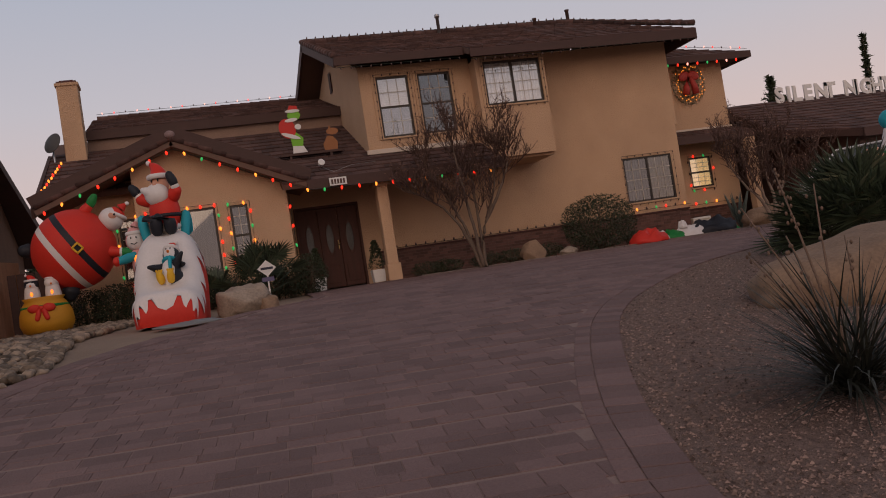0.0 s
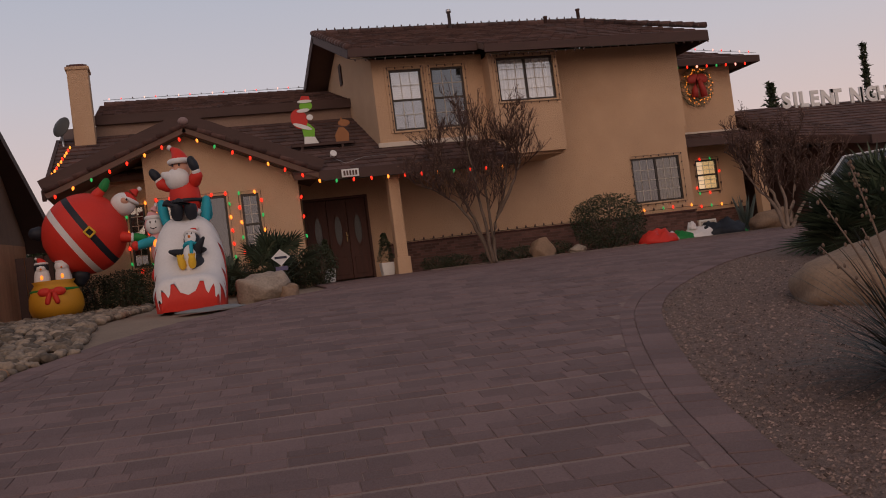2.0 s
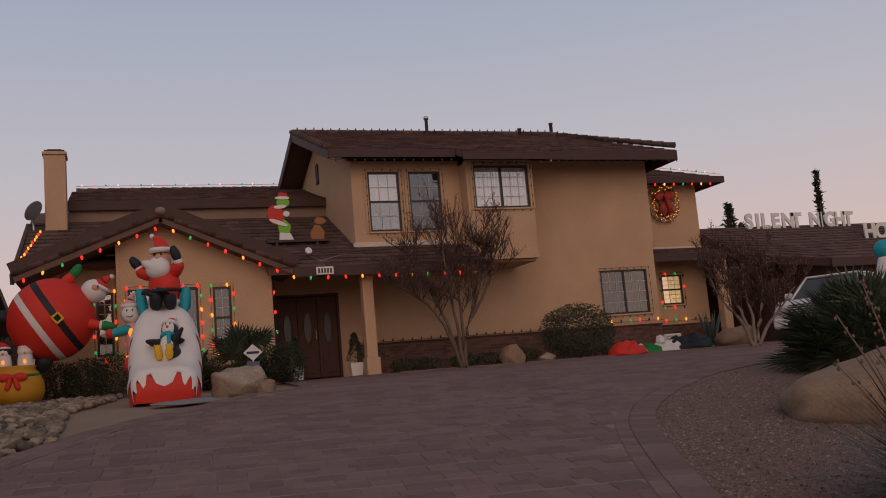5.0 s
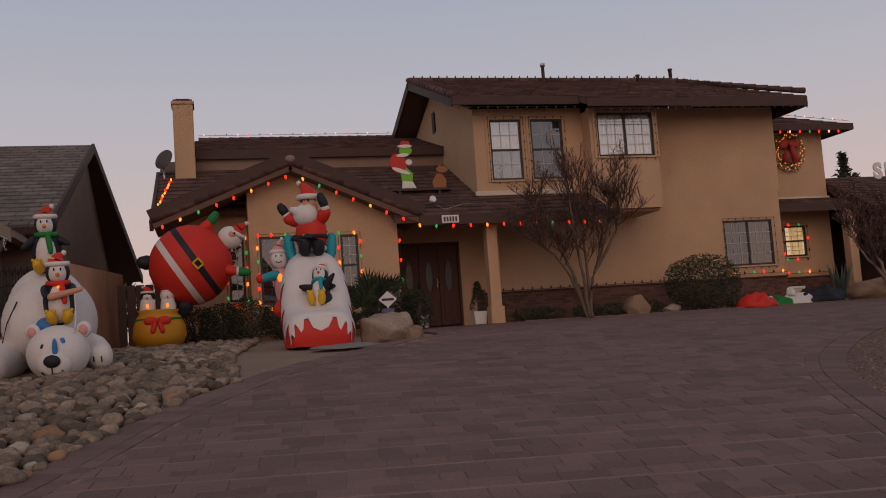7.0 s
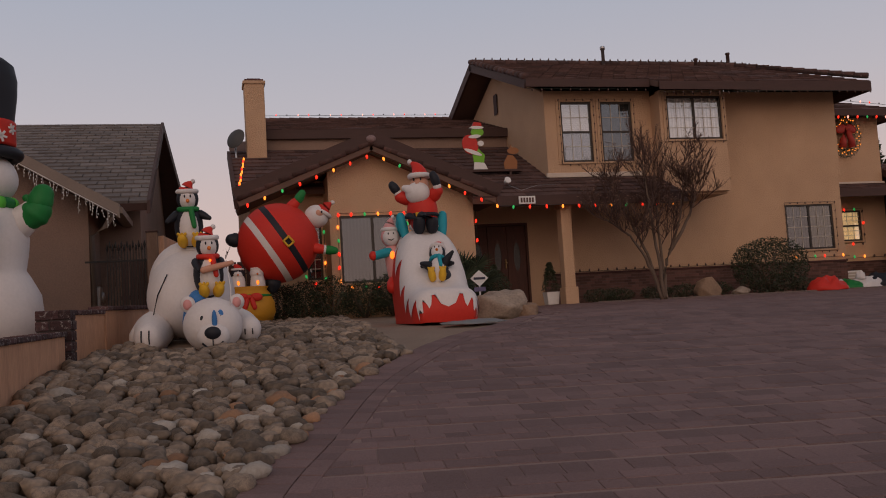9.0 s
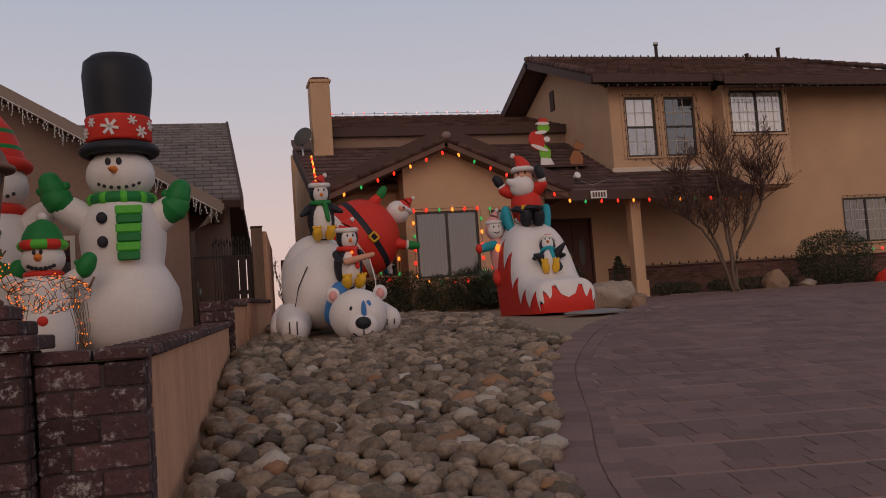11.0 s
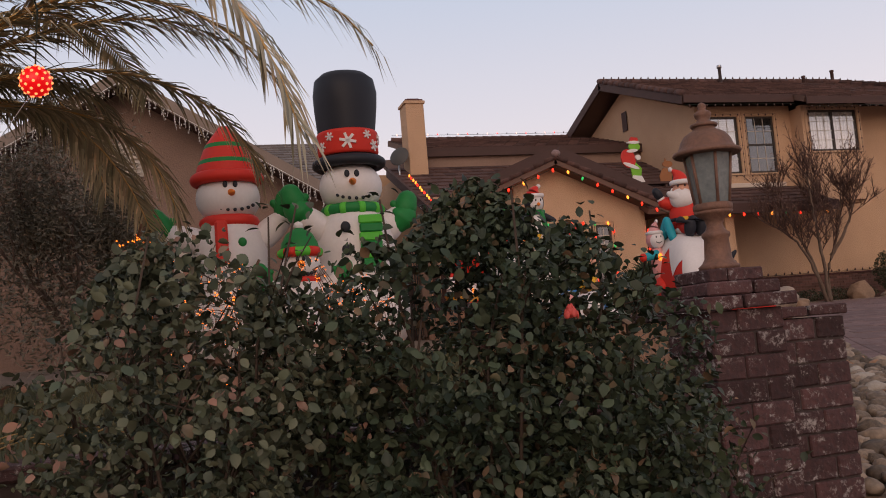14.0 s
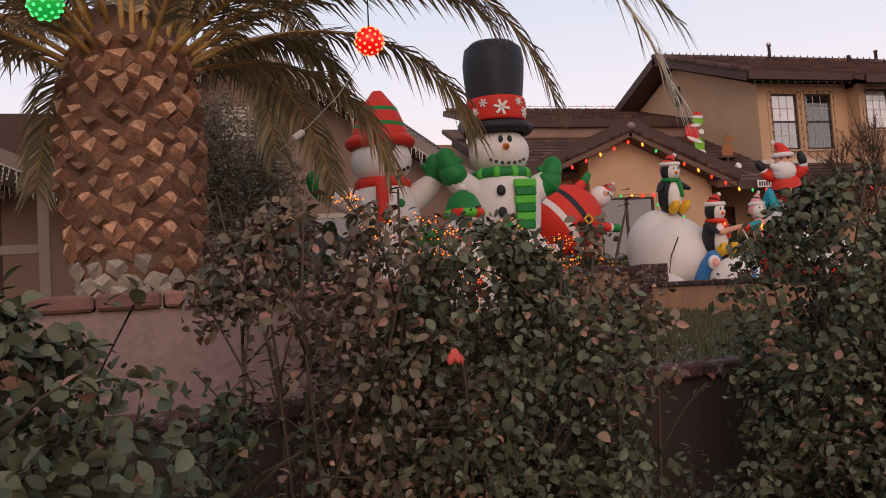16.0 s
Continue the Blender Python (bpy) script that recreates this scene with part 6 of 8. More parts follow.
# a deflated figure on the paving
me = Mesh()
def crumple(c, r, mi, sd):
    o = Vector((sd, sd * 2.3, 0))
    me.blob(c, r, mi, 26, 14, None, lambda p: Vector((p.x * (1 + 0.2 * noise.noise(p * 2 + o)), p.y * (1 + 0.2 * noise.noise(p * 2.2 + o)), max(-0.05, p.z) * (0.75 + 0.55 * noise.noise(p * 2.6 + o)))))
crumple((0.0, 0, 0.0), (0.62, 0.42, 0.36), RE, 1)
crumple((0.42, 0.1, 0.0), (0.22, 0.40, 0.30), WH, 2)
crumple((0.85, 0.1, 0.0), (0.42, 0.4, 0.26), GR, 3)
crumple((1.45, 0.05, 0.0), (0.52, 0.42, 0.34), WH, 4)
crumple((2.25, 0.0, 0.0), (0.85, 0.48, 0.46), BL, 5)
crumple((3.0, 0.0, 0.0), (0.26, 0.25, 0.15), GR, 6)
crumple((1.2, -0.05, 0.22), (0.14, 0.14, 0.22), WH, 7)
tagged(part("deflated_inflatable", me, INF, None, "collapsed red, green and black inflatable lying on the paving", pose(10.95, 19.15, gz(19.1) + 0.012, 0, 0, 6) @ Matrix.Diagonal((0.82, 0.9, 1.0, 1))), category="inflatable")

# figure group by the garage
me = Mesh()
me.blob((0, 0, 2.55), (0.26, 0.25, 0.25), TE, 18, 12)
limb(me, (0, 0, 2.25), (-0.05, 0, 1.7), 0.2, 0.26, WH)
limb(me, (-0.03, 0.0, 1.7), (-0.05, 0, 0.75), 0.30, 0.34, GR)
limb(me, (0.2, -0.05, 1.25), (0.22, -0.1, 0.9), 0.18, 0.2, TE)
limb(me, (0.62, 0.1, 2.1), (0.62, 0.1, 1.35), 0.34, 0.32, PI)
me.blob((0.6, 0.1, 2.75), (0.24, 0.24, 0.26), BU, 16, 10)
limb(me, (0.8, 0.1, 1.1), (0.8, 0.1, 0.2), 0.34, 0.34, WH)
limb(me, (-0.45, 0.2, 1.6), (-0.75, 0.2, 1.2), 0.36, 0.34, SK)
limb(me, (-0.1, 0, 0.5), (-0.1, 0, 0.12), 0.3, 0.26, WH)
tagged(part("figure_group_inflatable", me, INF, None, "group of pastel inflatable figures, one with a turquoise top", pose(10.55, 10.5, gz(10.4), 0, 0, -20) @ Matrix.Diagonal((0.62, 0.62, 0.62, 1))), category="inflatable")


# ---- plants and boulders ----
def leafmat(name, c0, c1, c2, rough=0.55, patch=0.9):
    """Leaf colours that run from c0 over c1 to the odd c2, leaf by leaf."""
    m = mat(name, c0, rough, None, 8, 40, 0.3, 0, rnd=0.45, island=True)
    n, l = m.node_tree.nodes, m.node_tree.links
    hs = [k for k in n if k.bl_idname == "ShaderNodeHueSaturation"][0]
    geo = [k for k in n if k.bl_idname == "ShaderNodeNewGeometry"][0]
    sc = n.new("ShaderNodeMath")
    sc.operation = "MULTIPLY"
    sc.inputs[1].default_value = 7.31
    fr = n.new("ShaderNodeMath")
    fr.operation = "FRACT"
    rp = n.new("ShaderNodeValToRGB")
    e = rp.color_ramp.elements
    e[0].position, e[0].color = 0.0, (*c0, 1)
    e[1].position, e[1].color = 1.0, (*c2, 1)
    for p, c in ((0.55, c1), (0.90, c1)):
        k = e.new(p)
        k.color = (*c, 1)
    tc, tn, ma = n.new("ShaderNodeTexCoord"), n.new("ShaderNodeTexNoise"), n.new("ShaderNodeMath")
    tn.inputs["Scale"].default_value = 3.2
    ma.operation = "MULTIPLY_ADD"
    ma.inputs[1].default_value, ma.inputs[2].default_value = patch, -patch * 0.5
    ad = n.new("ShaderNodeMath")
    l.new(tc.outputs["Object"], tn.inputs["Vector"])
    l.new(tn.outputs[0], ma.inputs[0])
    l.new(geo.outputs["Random Per Island"], sc.inputs[0])
    l.new(sc.outputs[0], fr.inputs[0])
    l.new(fr.outputs[0], ad.inputs[0])
    l.new(ma.outputs[0], ad.inputs[1])
    l.new(ad.outputs[0], rp.inputs[0])
    l.new(rp.outputs[0], hs.inputs["Color"])
    return m


ROSE_L = leafmat("rose_leaf", (0.050, 0.070, 0.045), (0.098, 0.108, 0.066), (0.27, 0.15, 0.11), 0.58)
ROSE_G = leafmat("green_rose_leaf", (0.024, 0.041, 0.025), (0.049, 0.067, 0.036), (0.15, 0.095, 0.055), 0.58)
ROSE_B = leafmat("browned_rose_leaf", (0.068, 0.074, 0.052), (0.15, 0.112, 0.082), (0.32, 0.175, 0.135), 0.6)
DARK_L = leafmat("hedge_leaf", (0.022, 0.034, 0.018), (0.040, 0.052, 0.026), (0.07, 0.07, 0.035))
OLIVE_L = leafmat("grey_green_leaf", (0.135, 0.13, 0.10), (0.21, 0.185, 0.135), (0.27, 0.19, 0.12))
DRY_L = leafmat("dry_brown_leaf", (0.17, 0.098, 0.072), (0.22, 0.13, 0.092), (0.29, 0.18, 0.12))
PALM_L = leafmat("palm_leaflet", (0.26, 0.245, 0.155), (0.45, 0.37, 0.24), (0.70, 0.53, 0.35), 0.45)
FAN_L = leafmat("fan_palm_leaf", (0.030, 0.045, 0.030), (0.05, 0.07, 0.04), (0.10, 0.10, 0.06))
SPEAR_L = leafmat("sotol_leaf", (0.022, 0.026, 0.022), (0.036, 0.038, 0.028), (0.13, 0.10, 0.07))
BARK = mat("grey_brown_bark", (0.17, 0.12, 0.09), 0.9, (0.09, 0.065, 0.05), 6, 40, 0.8, 0.5, 30, stretch=(1, 1, 0.3))
PALE_BARK = mat("pale_bark", (0.25, 0.185, 0.145), 0.9, (0.15, 0.11, 0.09), 6, 40, 0.8, 0.4, 30)
STEM = mat("rose_cane", (0.065, 0.045, 0.032), 0.8, (0.06, 0.04, 0.03), 8, 40, 0.7, 0.3)
prng = random.Random(11)


def leaf(me, p, d, up, l, w, fold=0.25):
    """An oval, cupped leaf from p along d, creased along its rib and bent down at the tip."""
    d, up = Vector(d).normalized(), Vector(up)
    s = d.cross(up)
    if s.length < 1e-3:
        s = d.orthogonal()
    s.normalize()
    n = s.cross(d)
    p = Vector(p)
    vs = [p]
    for u, k in ((0.22, 0.72), (0.5, 1.0), (0.78, 0.72)):
        c = p + d * l * u - n * (0.22 * l * u * u)
        vs += [c + s * w * 0.5 * k + n * fold * w * 0.5 * k, c, c - s * w * 0.5 * k + n * fold * w * 0.5 * k]
    vs.append(p + d * l - n * 0.24 * l)
    me.add(vs, [(0, 1, 2), (0, 2, 3), (1, 4, 5, 2), (2, 5, 6, 3), (4, 7, 8, 5), (5, 8, 9, 6), (7, 10, 8), (8, 10, 9)], 0, True)


def quick_leaf(me, p, l, w):
    """A small leaf turned any way."""
    d = Vector((prng.gauss(0, 1), prng.gauss(0, 1), prng.gauss(0, 0.7)))
    d = d.normalized() if d.length > 1e-3 else Vector((1, 0, 0))
    s = d.orthogonal().normalized()
    s = Matrix.Rotation(prng.uniform(0, 6.28), 3, d) @ s
    p = Vector(p)
    me.add([p, p + d * l * 0.5 + s * w * 0.5, p + d * l, p + d * l * 0.5 - s * w * 0.5], [(0, 1, 2, 3)])


def rose_bush(c, r, ztop, n, canes=9, leafsize=0.038, seed=0, bare=0.0, m=ROSE_L, label="dense dark green rose bush with yellowing winter leaves and bare canes"):
    x, y = c
    z0 = gz(y) - 0.05
    b = thing("rose_bush", label, "rose bush", (x, y, z0), group="rose hedge")
    H = ztop - z0
    st = Mesh()
    tips = []
    for k in range(canes):
        a = prng.uniform(0, 6.28)
        u = prng.uniform(0.3, 0.95)
        ex, ey = math.cos(a) * r[0] * u, math.sin(a) * r[1] * u
        ez = H * prng.uniform(0.72, 1.08)
        pts = [(ex * 0.12 * 1, ey * 0.12, 0), (ex * 0.55 + prng.uniform(-0.08, 0.08), ey * 0.6, ez * 0.45), (ex * 0.85 + prng.uniform(-0.08, 0.08), ey * 0.85, ez * 0.8), (ex * 1.05, ey * 1.0, ez)]
        st = Mesh()
        st.tube(pts, [0.008, 0.006, 0.005, 0.003], 6)
        tips += [Vector(p) for p in pts[1:]]
        for q in range(3):
            p0 = Vector(pts[2]).lerp(Vector(pts[1]), prng.random())
            p1 = p0 + Vector((prng.uniform(-0.22, 0.22), prng.uniform(-0.18, 0.18), prng.uniform(0.02, 0.24)))
            st.tube([p0, p0.lerp(p1, 0.5) + Vector((0, 0, 0.02)), p1], [0.004, 0.003, 0.002], 5)
            tips.append(p1)
        part("cane", st, STEM, b)
    lm = Mesh()
    k = 0
    while k < n:
        th, u = prng.uniform(0, 6.28), prng.random() ** 0.42
        zz = prng.uniform(bare, 1.0)
        wide = (0.55 + 0.6 * math.sin(min(1.0, zz * 1.15) * math.pi * 0.62)) * (1.0 if zz < 0.8 else 1.0 - 0.9 * (zz - 0.8) / 0.2 * 0.9)
        p = Vector((math.cos(th) * r[0] * u * wide, math.sin(th) * r[1] * u * wide, zz * H))
        lump = 1.2 * noise.noise(Vector((p.x * 4.6 + seed, p.y * 4.6, p.z * 4.6)))
        lump += 0.5 * noise.noise(Vector((p.x * 8 + seed, p.y * 8, p.z * 8)))
        if lump < -0.02 - 0.12 * (1 - zz) and prng.random() < 0.95:
            continue
        p.z *= 1 + 0.10 * noise.noise(Vector((p.x * 4 + seed, p.y * 2, 0)))
        for q in range(prng.randint(3, 5)):
            d = Vector((prng.gauss(0, 1), prng.gauss(0, 1) - 0.2, prng.gauss(0, 0.7) - 0.45))
            l = leafsize * prng.choice((0.45, 0.6, 0.75, 0.9, 1.1))
            leaf(lm, p + Vector((prng.uniform(-0.04, 0.04), prng.uniform(-0.04, 0.04), prng.uniform(-0.04, 0.04))), d, (prng.gauss(0, 0.9), prng.gauss(0, 0.9), 1), l, l * prng.uniform(0.55, 0.85), prng.uniform(-0.2, 0.7))
            k += 1
    for p in tips:
        for q in range(5):
            l = leafsize * prng.uniform(0.7, 1.2)
            leaf(lm, p + Vector((prng.uniform(-0.05, 0.05), prng.uniform(-0.05, 0.05), prng.uniform(-0.06, 0.04))), (prng.gauss(0, 1), prng.gauss(0, 1), prng.gauss(0, 0.6)), (0, 0, 1), l, l * 0.72)
    part("leaves", lm, m, b)
    return b


BROWNED = "rose bush with browned winter leaves on bare canes"
GREENER = "dark green leafy rose bush growing before a low wall"
bushes = [rose_bush((-7.02, 3.32), (0.36, 0.34), 1.84, 9000, seed=1, m=ROSE_G, label=GREENER), rose_bush((-7.42, 3.28), (0.44, 0.40), 1.99, 16000, 12, seed=2, m=ROSE_G, label=GREENER),
          rose_bush((-8.30, 3.36), (0.39, 0.36), 1.88, 12500, 14, seed=3), rose_bush((-9.60, 3.36), (0.40, 0.34), 1.75, 13000, seed=4),
          rose_bush((-10.26, 3.32), (0.28, 0.24), 1.82, 1300, seed=5, bare=0.80, m=ROSE_B, label=BROWNED), rose_bush((-10.97, 2.72), (0.40, 0.30), 1.57, 9000, leafsize=0.046, seed=6, label=GREENER),
          rose_bush((-7.95, 3.42), (0.30, 0.28), 1.74, 4200, 6, seed=7), rose_bush((-11.8, 2.7), (0.5, 0.4), 1.5, 2500, seed=8, m=ROSE_B, label=BROWNED),
          rose_bush((-9.92, 3.38), (0.28, 0.26), 1.80, 5200, 8, seed=9, m=ROSE_B, label=BROWNED), rose_bush((-6.58, 3.50), (0.26, 0.24), 1.34, 2200, 5, seed=10, m=ROSE_G, label=GREENER),
          rose_bush((-9.24, 3.38), (0.17, 0.2), 1.73, 800, 4, seed=12, bare=0.6, m=ROSE_B, label=BROWNED),
          rose_bush((-9.00, 3.28), (0.24, 0.24), 1.02, 1100, 5, seed=13, m=ROSE_L), rose_bush((-10.47, 3.1), (0.11, 0.11), 1.36, 420, 4, seed=14, bare=0.3, m=ROSE_G, label=GREENER)]
ROSE = mat("coral_petal", (0.62, 0.10, 0.08), 0.6, (0.5, 0.06, 0.06), 20, 80, 0.6, 0.1)
for b_, loc in ((bushes[3], (-0.28, -0.42, 0.92)), (bushes[1], (0.16, -0.42, 1.12))):
    me = Mesh()
    for k in range(14):
        a, t = k * 2.4, 0.003 + 0.0012 * k
        me.blob(Vector(loc) + Vector((t * math.cos(a), t * math.sin(a) * 0.8, 0.004 * (14 - k) * 0.4)), (0.011, 0.004, 0.012), 0, 8, 5, Matrix.Rotation(a + 1.57, 3, "Z"))
    part("rose", me, ROSE, b_, "coral rose in bloom")


def tree_limbs(me, base, d, length, rad, depth, tips, spread=0.5, kids=3, up=0.25):
    """Limbs that fork; the last points go into tips."""
    p = Vector(base)
    d = Vector(d).normalized()
    pts, rads = [p.copy()], [rad]
    for k in range(4):
        d = (d + Vector((prng.uniform(-0.16, 0.16), prng.uniform(-0.16, 0.16), prng.uniform(-0.05, 0.12)))).normalized()
        p = p + d * length / 4
        pts.append(p.copy())
        rads.append(rad * (1 - 0.13 * (k + 1)))
    me.tube(pts, rads, 7 if depth > 1 else 4)
    if depth == 0:
        tips.append((p, d))
        tips.append((pts[2], d))
        return
    for k in range(kids):
        q = pts[-1] if k == 0 else pts[prng.choice((2, 3, 4))]
        e = (d + Vector((prng.gauss(0, spread), prng.gauss(0, spread), prng.gauss(up, spread * 0.5)))).normalized()
        tree_limbs(me, q, e, length * prng.uniform(0.55, 0.8), rad * 0.55, depth - 1, tips, spread, kids, up)


def twig_tree(name, label, loc, stems, rad, m_stem, m_twig, branches=8, reach=0.7, twigs=5, start=0.35, tufts=2):
    """A vase-shaped bare tree: given stems, upward branches along them, fine twigs and dry seed tufts."""
    t = thing(name, label, "tree", loc)
    tw, lm = Mesh(), Mesh()
    for pts in stems:
        P = smooth_path(pts, 5)
        st = Mesh()
        st.tube([p + Vector((prng.gauss(0, 0.012), prng.gauss(0, 0.012), 0)) for p in P], [rad * (1 - 0.82 * k / (len(P) - 1)) for k in range(len(P))], 7)
        part("stem", st, m_stem, t)
        for k in range(branches):
            u = start + (1 - start) * (k + prng.random()) / branches
            p = P[min(len(P) - 1, int(u * len(P)))]
            out = Vector((p.x, p.y, 0)) * 0.22 + Vector((prng.gauss(0, 0.42), prng.gauss(0, 0.42), prng.uniform(0.45, 1.0)))
            d = out.normalized()
            L = reach * prng.uniform(0.6, 1.15)
            B = [p + d * L * q / 4 + Vector((prng.gauss(0, 0.02), prng.gauss(0, 0.02), 0.05 * q * q / 16)) for q in range(5)]
            tw.tube(B, [rad * 0.26 * (1 - 0.17 * q) for q in range(5)], 5)
            for j in range(twigs):
                b = B[prng.choice((1, 2, 3, 4))]
                e = (d * 0.5 + Vector((prng.gauss(0, 0.45), prng.gauss(0, 0.45), prng.uniform(0.3, 1.0)))).normalized()
                l2 = reach * prng.uniform(0.4, 0.8)
                C = [b, b + e * l2 * 0.5 + Vector((prng.gauss(0, 0.02), 0, 0)), b + e * l2]
                tw.tube(C, [0.009, 0.007, 0.005], 4)
                for i in range(4):
                    c = C[0].lerp(C[2], prng.uniform(0.3, 1.0))
                    f_ = (e * 0.4 + Vector((prng.gauss(0, 0.5), prng.gauss(0, 0.5), prng.uniform(0.1, 1.0)))).normalized() * reach * prng.uniform(0.2, 0.45)
                    tw.tube([c, c + f_ * 0.5 + Vector((0, 0, 0.015)), c + f_], [0.006, 0.0048, 0.0035], 3)
                    for q in range(tufts):
                        quick_leaf(lm, c + f_ * prng.uniform(0.75, 1.05) + Vector((prng.gauss(0, 0.02), prng.gauss(0, 0.02), 0)), prng.uniform(0.025, 0.06), prng.uniform(0.012, 0.024))
    tagged(part("twig_crown", tw, m_twig, t), kind="stuff")
    if tufts:
        tagged(part("seed_crown", lm, DRY_L, t), kind="stuff")
    return t


TWIG = mat("red_brown_twig", (0.115, 0.066, 0.052), 0.9, (0.07, 0.042, 0.036), 8, 40, 0.7, 0.2)
twig_tree("crape_myrtle", "bare multi-stemmed tree with fine reddish twigs and dry seed heads", (6.80, 19.35, gz(19.35) - 0.03), [
    [(-0.04, 0, 0), (-0.25, 0.05, 0.7), (-0.6, 0.0, 1.35), (-1.05, -0.05, 1.72), (-1.5, -0.1, 2.0)],
    [(-0.03, 0.05, 0), (-0.22, 0.1, 0.8), (-0.5, 0.15, 1.6), (-0.8, 0.2, 2.2), (-1.0, 0.2, 2.8)],
    [(0, 0, 0), (-0.12, -0.1, 0.9), (-0.25, -0.15, 1.8), (-0.35, -0.2, 2.6), (-0.4, -0.2, 3.2)],
    [(0.05, 0, 0), (0.10, 0.1, 0.6), (0.30, 0.1, 1.2), (0.55, 0.05, 1.9), (0.68, 0, 2.6), (0.72, 0, 3.2)],
    [(0.06, 0.04, 0), (0.10, 0.15, 0.7), (0.12, 0.3, 1.6), (0.15, 0.35, 2.4), (0.18, 0.3, 3.2)],
    [(0.28, 0.1, 1.15), (0.62, -0.05, 1.7), (0.85, -0.1, 2.2), (0.98, -0.1, 2.6)]], 0.048, BARK, TWIG, 12, 0.66, 7, 0.40)
twig_tree("bare_tree", "small bare tree with pale crooked stems and fine brown twigs", (13.0, 17.0, gz(17)), [
    [(-0.05, 0, -0.05), (-0.3, 0, 0.6), (-0.75, 0, 1.1), (-1.0, 0.05, 1.7)],
    [(-0.02, 0.05, -0.05), (-0.12, 0.15, 0.7), (-0.35, 0.2, 1.3), (-0.45, 0.2, 1.9)],
    [(0, 0, -0.05), (0.05, 0.05, 0.7), (-0.05, 0.1, 1.4), (0.05, 0.1, 2.0)],
    [(0.03, 0, -0.05), (0.25, 0.05, 0.6), (0.45, 0.1, 1.2), (0.5, 0.1, 1.8)],
    [(0.06, 0, -0.05), (0.45, 0, 0.5), (0.85, 0, 0.85), (1.25, -0.05, 1.3)]], 0.05, PALE_BARK, TWIG, 11, 0.62, 6, 0.38)
twig_tree("bare_bush", "thin bare bush behind the side gate", (-2.95, 24.6, 1.70), [
    [(-0.1, 0, 0), (-0.2, 0, 0.7), (-0.3, 0, 1.2)], [(0, 0.05, 0), (0.05, 0.1, 0.8), (0.0, 0.1, 1.4)], [(0.1, 0, 0), (0.25, 0, 0.6), (0.4, 0, 1.1)]], 0.018, TWIG, TWIG, 6, 0.35, 3, 0.3, 1)


def shrub(name, c, r, h, n, m, label, size=0.05, base=None, shape=0.5, group=""):
    """A clipped or loose shrub: stems, and leaves in a lumpy shell."""
    b = thing(name, label, "shrub", (c[0], c[1], gz(c[1]) - 0.02 if base is None else base), group=group)
    for k in range(7):
        a = prng.uniform(0, 6.28)
        st = Mesh()
        st.tube([(0.05 * math.cos(a), 0.05 * math.sin(a), 0), (r[0] * 0.4 * math.cos(a), r[1] * 0.4 * math.sin(a), h * 0.45), (r[0] * 0.7 * math.cos(a), r[1] * 0.7 * math.sin(a), h * 0.8)], [0.03, 0.02, 0.008], 6)
        part("stem", st, BARK, b)
    lm = Mesh()
    for k in range(n):
        v = Vector((prng.gauss(0, 1), prng.gauss(0, 1), prng.gauss(0, 1))).normalized()
        u = 1 - 0.45 * prng.random() ** 2
        u *= 1 + 0.13 * noise.noise(v * 2.4 + Vector((c[0], 0, 0)))
        p = Vector((v.x * r[0] * u, v.y * r[1] * u, h * 0.5 + v.z * h * 0.52 * u))
        if p.z < 0.03:
            p.z = 0.03 + prng.random() * 0.1
        quick_leaf(lm, p, size * prng.uniform(0.6, 1.3), size * 0.45)
    part("leaves", lm, m, b)
    return b


shrub("round_shrub", (10.35, 20.5), (0.95, 0.85), 1.36, 9000, DARK_L, "round clipped dark green shrub against the house", 0.06)
for k in range(6):
    shrub("hedge_shrub", (-1.9 + 0.62 * k + prng.uniform(-0.1, 0.1), 20.05 + prng.uniform(-0.12, 0.1)), (0.50, 0.36), 0.86 + prng.uniform(-0.1, 0.08), 2600, DARK_L, "low dark hedge plant under the front windows", 0.055, group="front hedge")
for k in range(3):
    shrub("hedge_shrub", (2.05 + 0.42 * k, 19.7 + 0.1 * k), (0.40, 0.36), 0.78 + 0.06 * k, 2400, DARK_L, "low dark hedge plant beside the entry", 0.055, group="front hedge")
for k, (x_, y_) in enumerate(((5.9, 20.9), (6.4, 21.0), (7.4, 20.9), (8.0, 20.6), (9.0, 20.8), (11.6, 21.0))):
    shrub("low_plant", (x_, y_), (0.42, 0.30), 0.34, 1100, DARK_L, "low dark plant in the bed along the house", 0.05, group="bed plants")


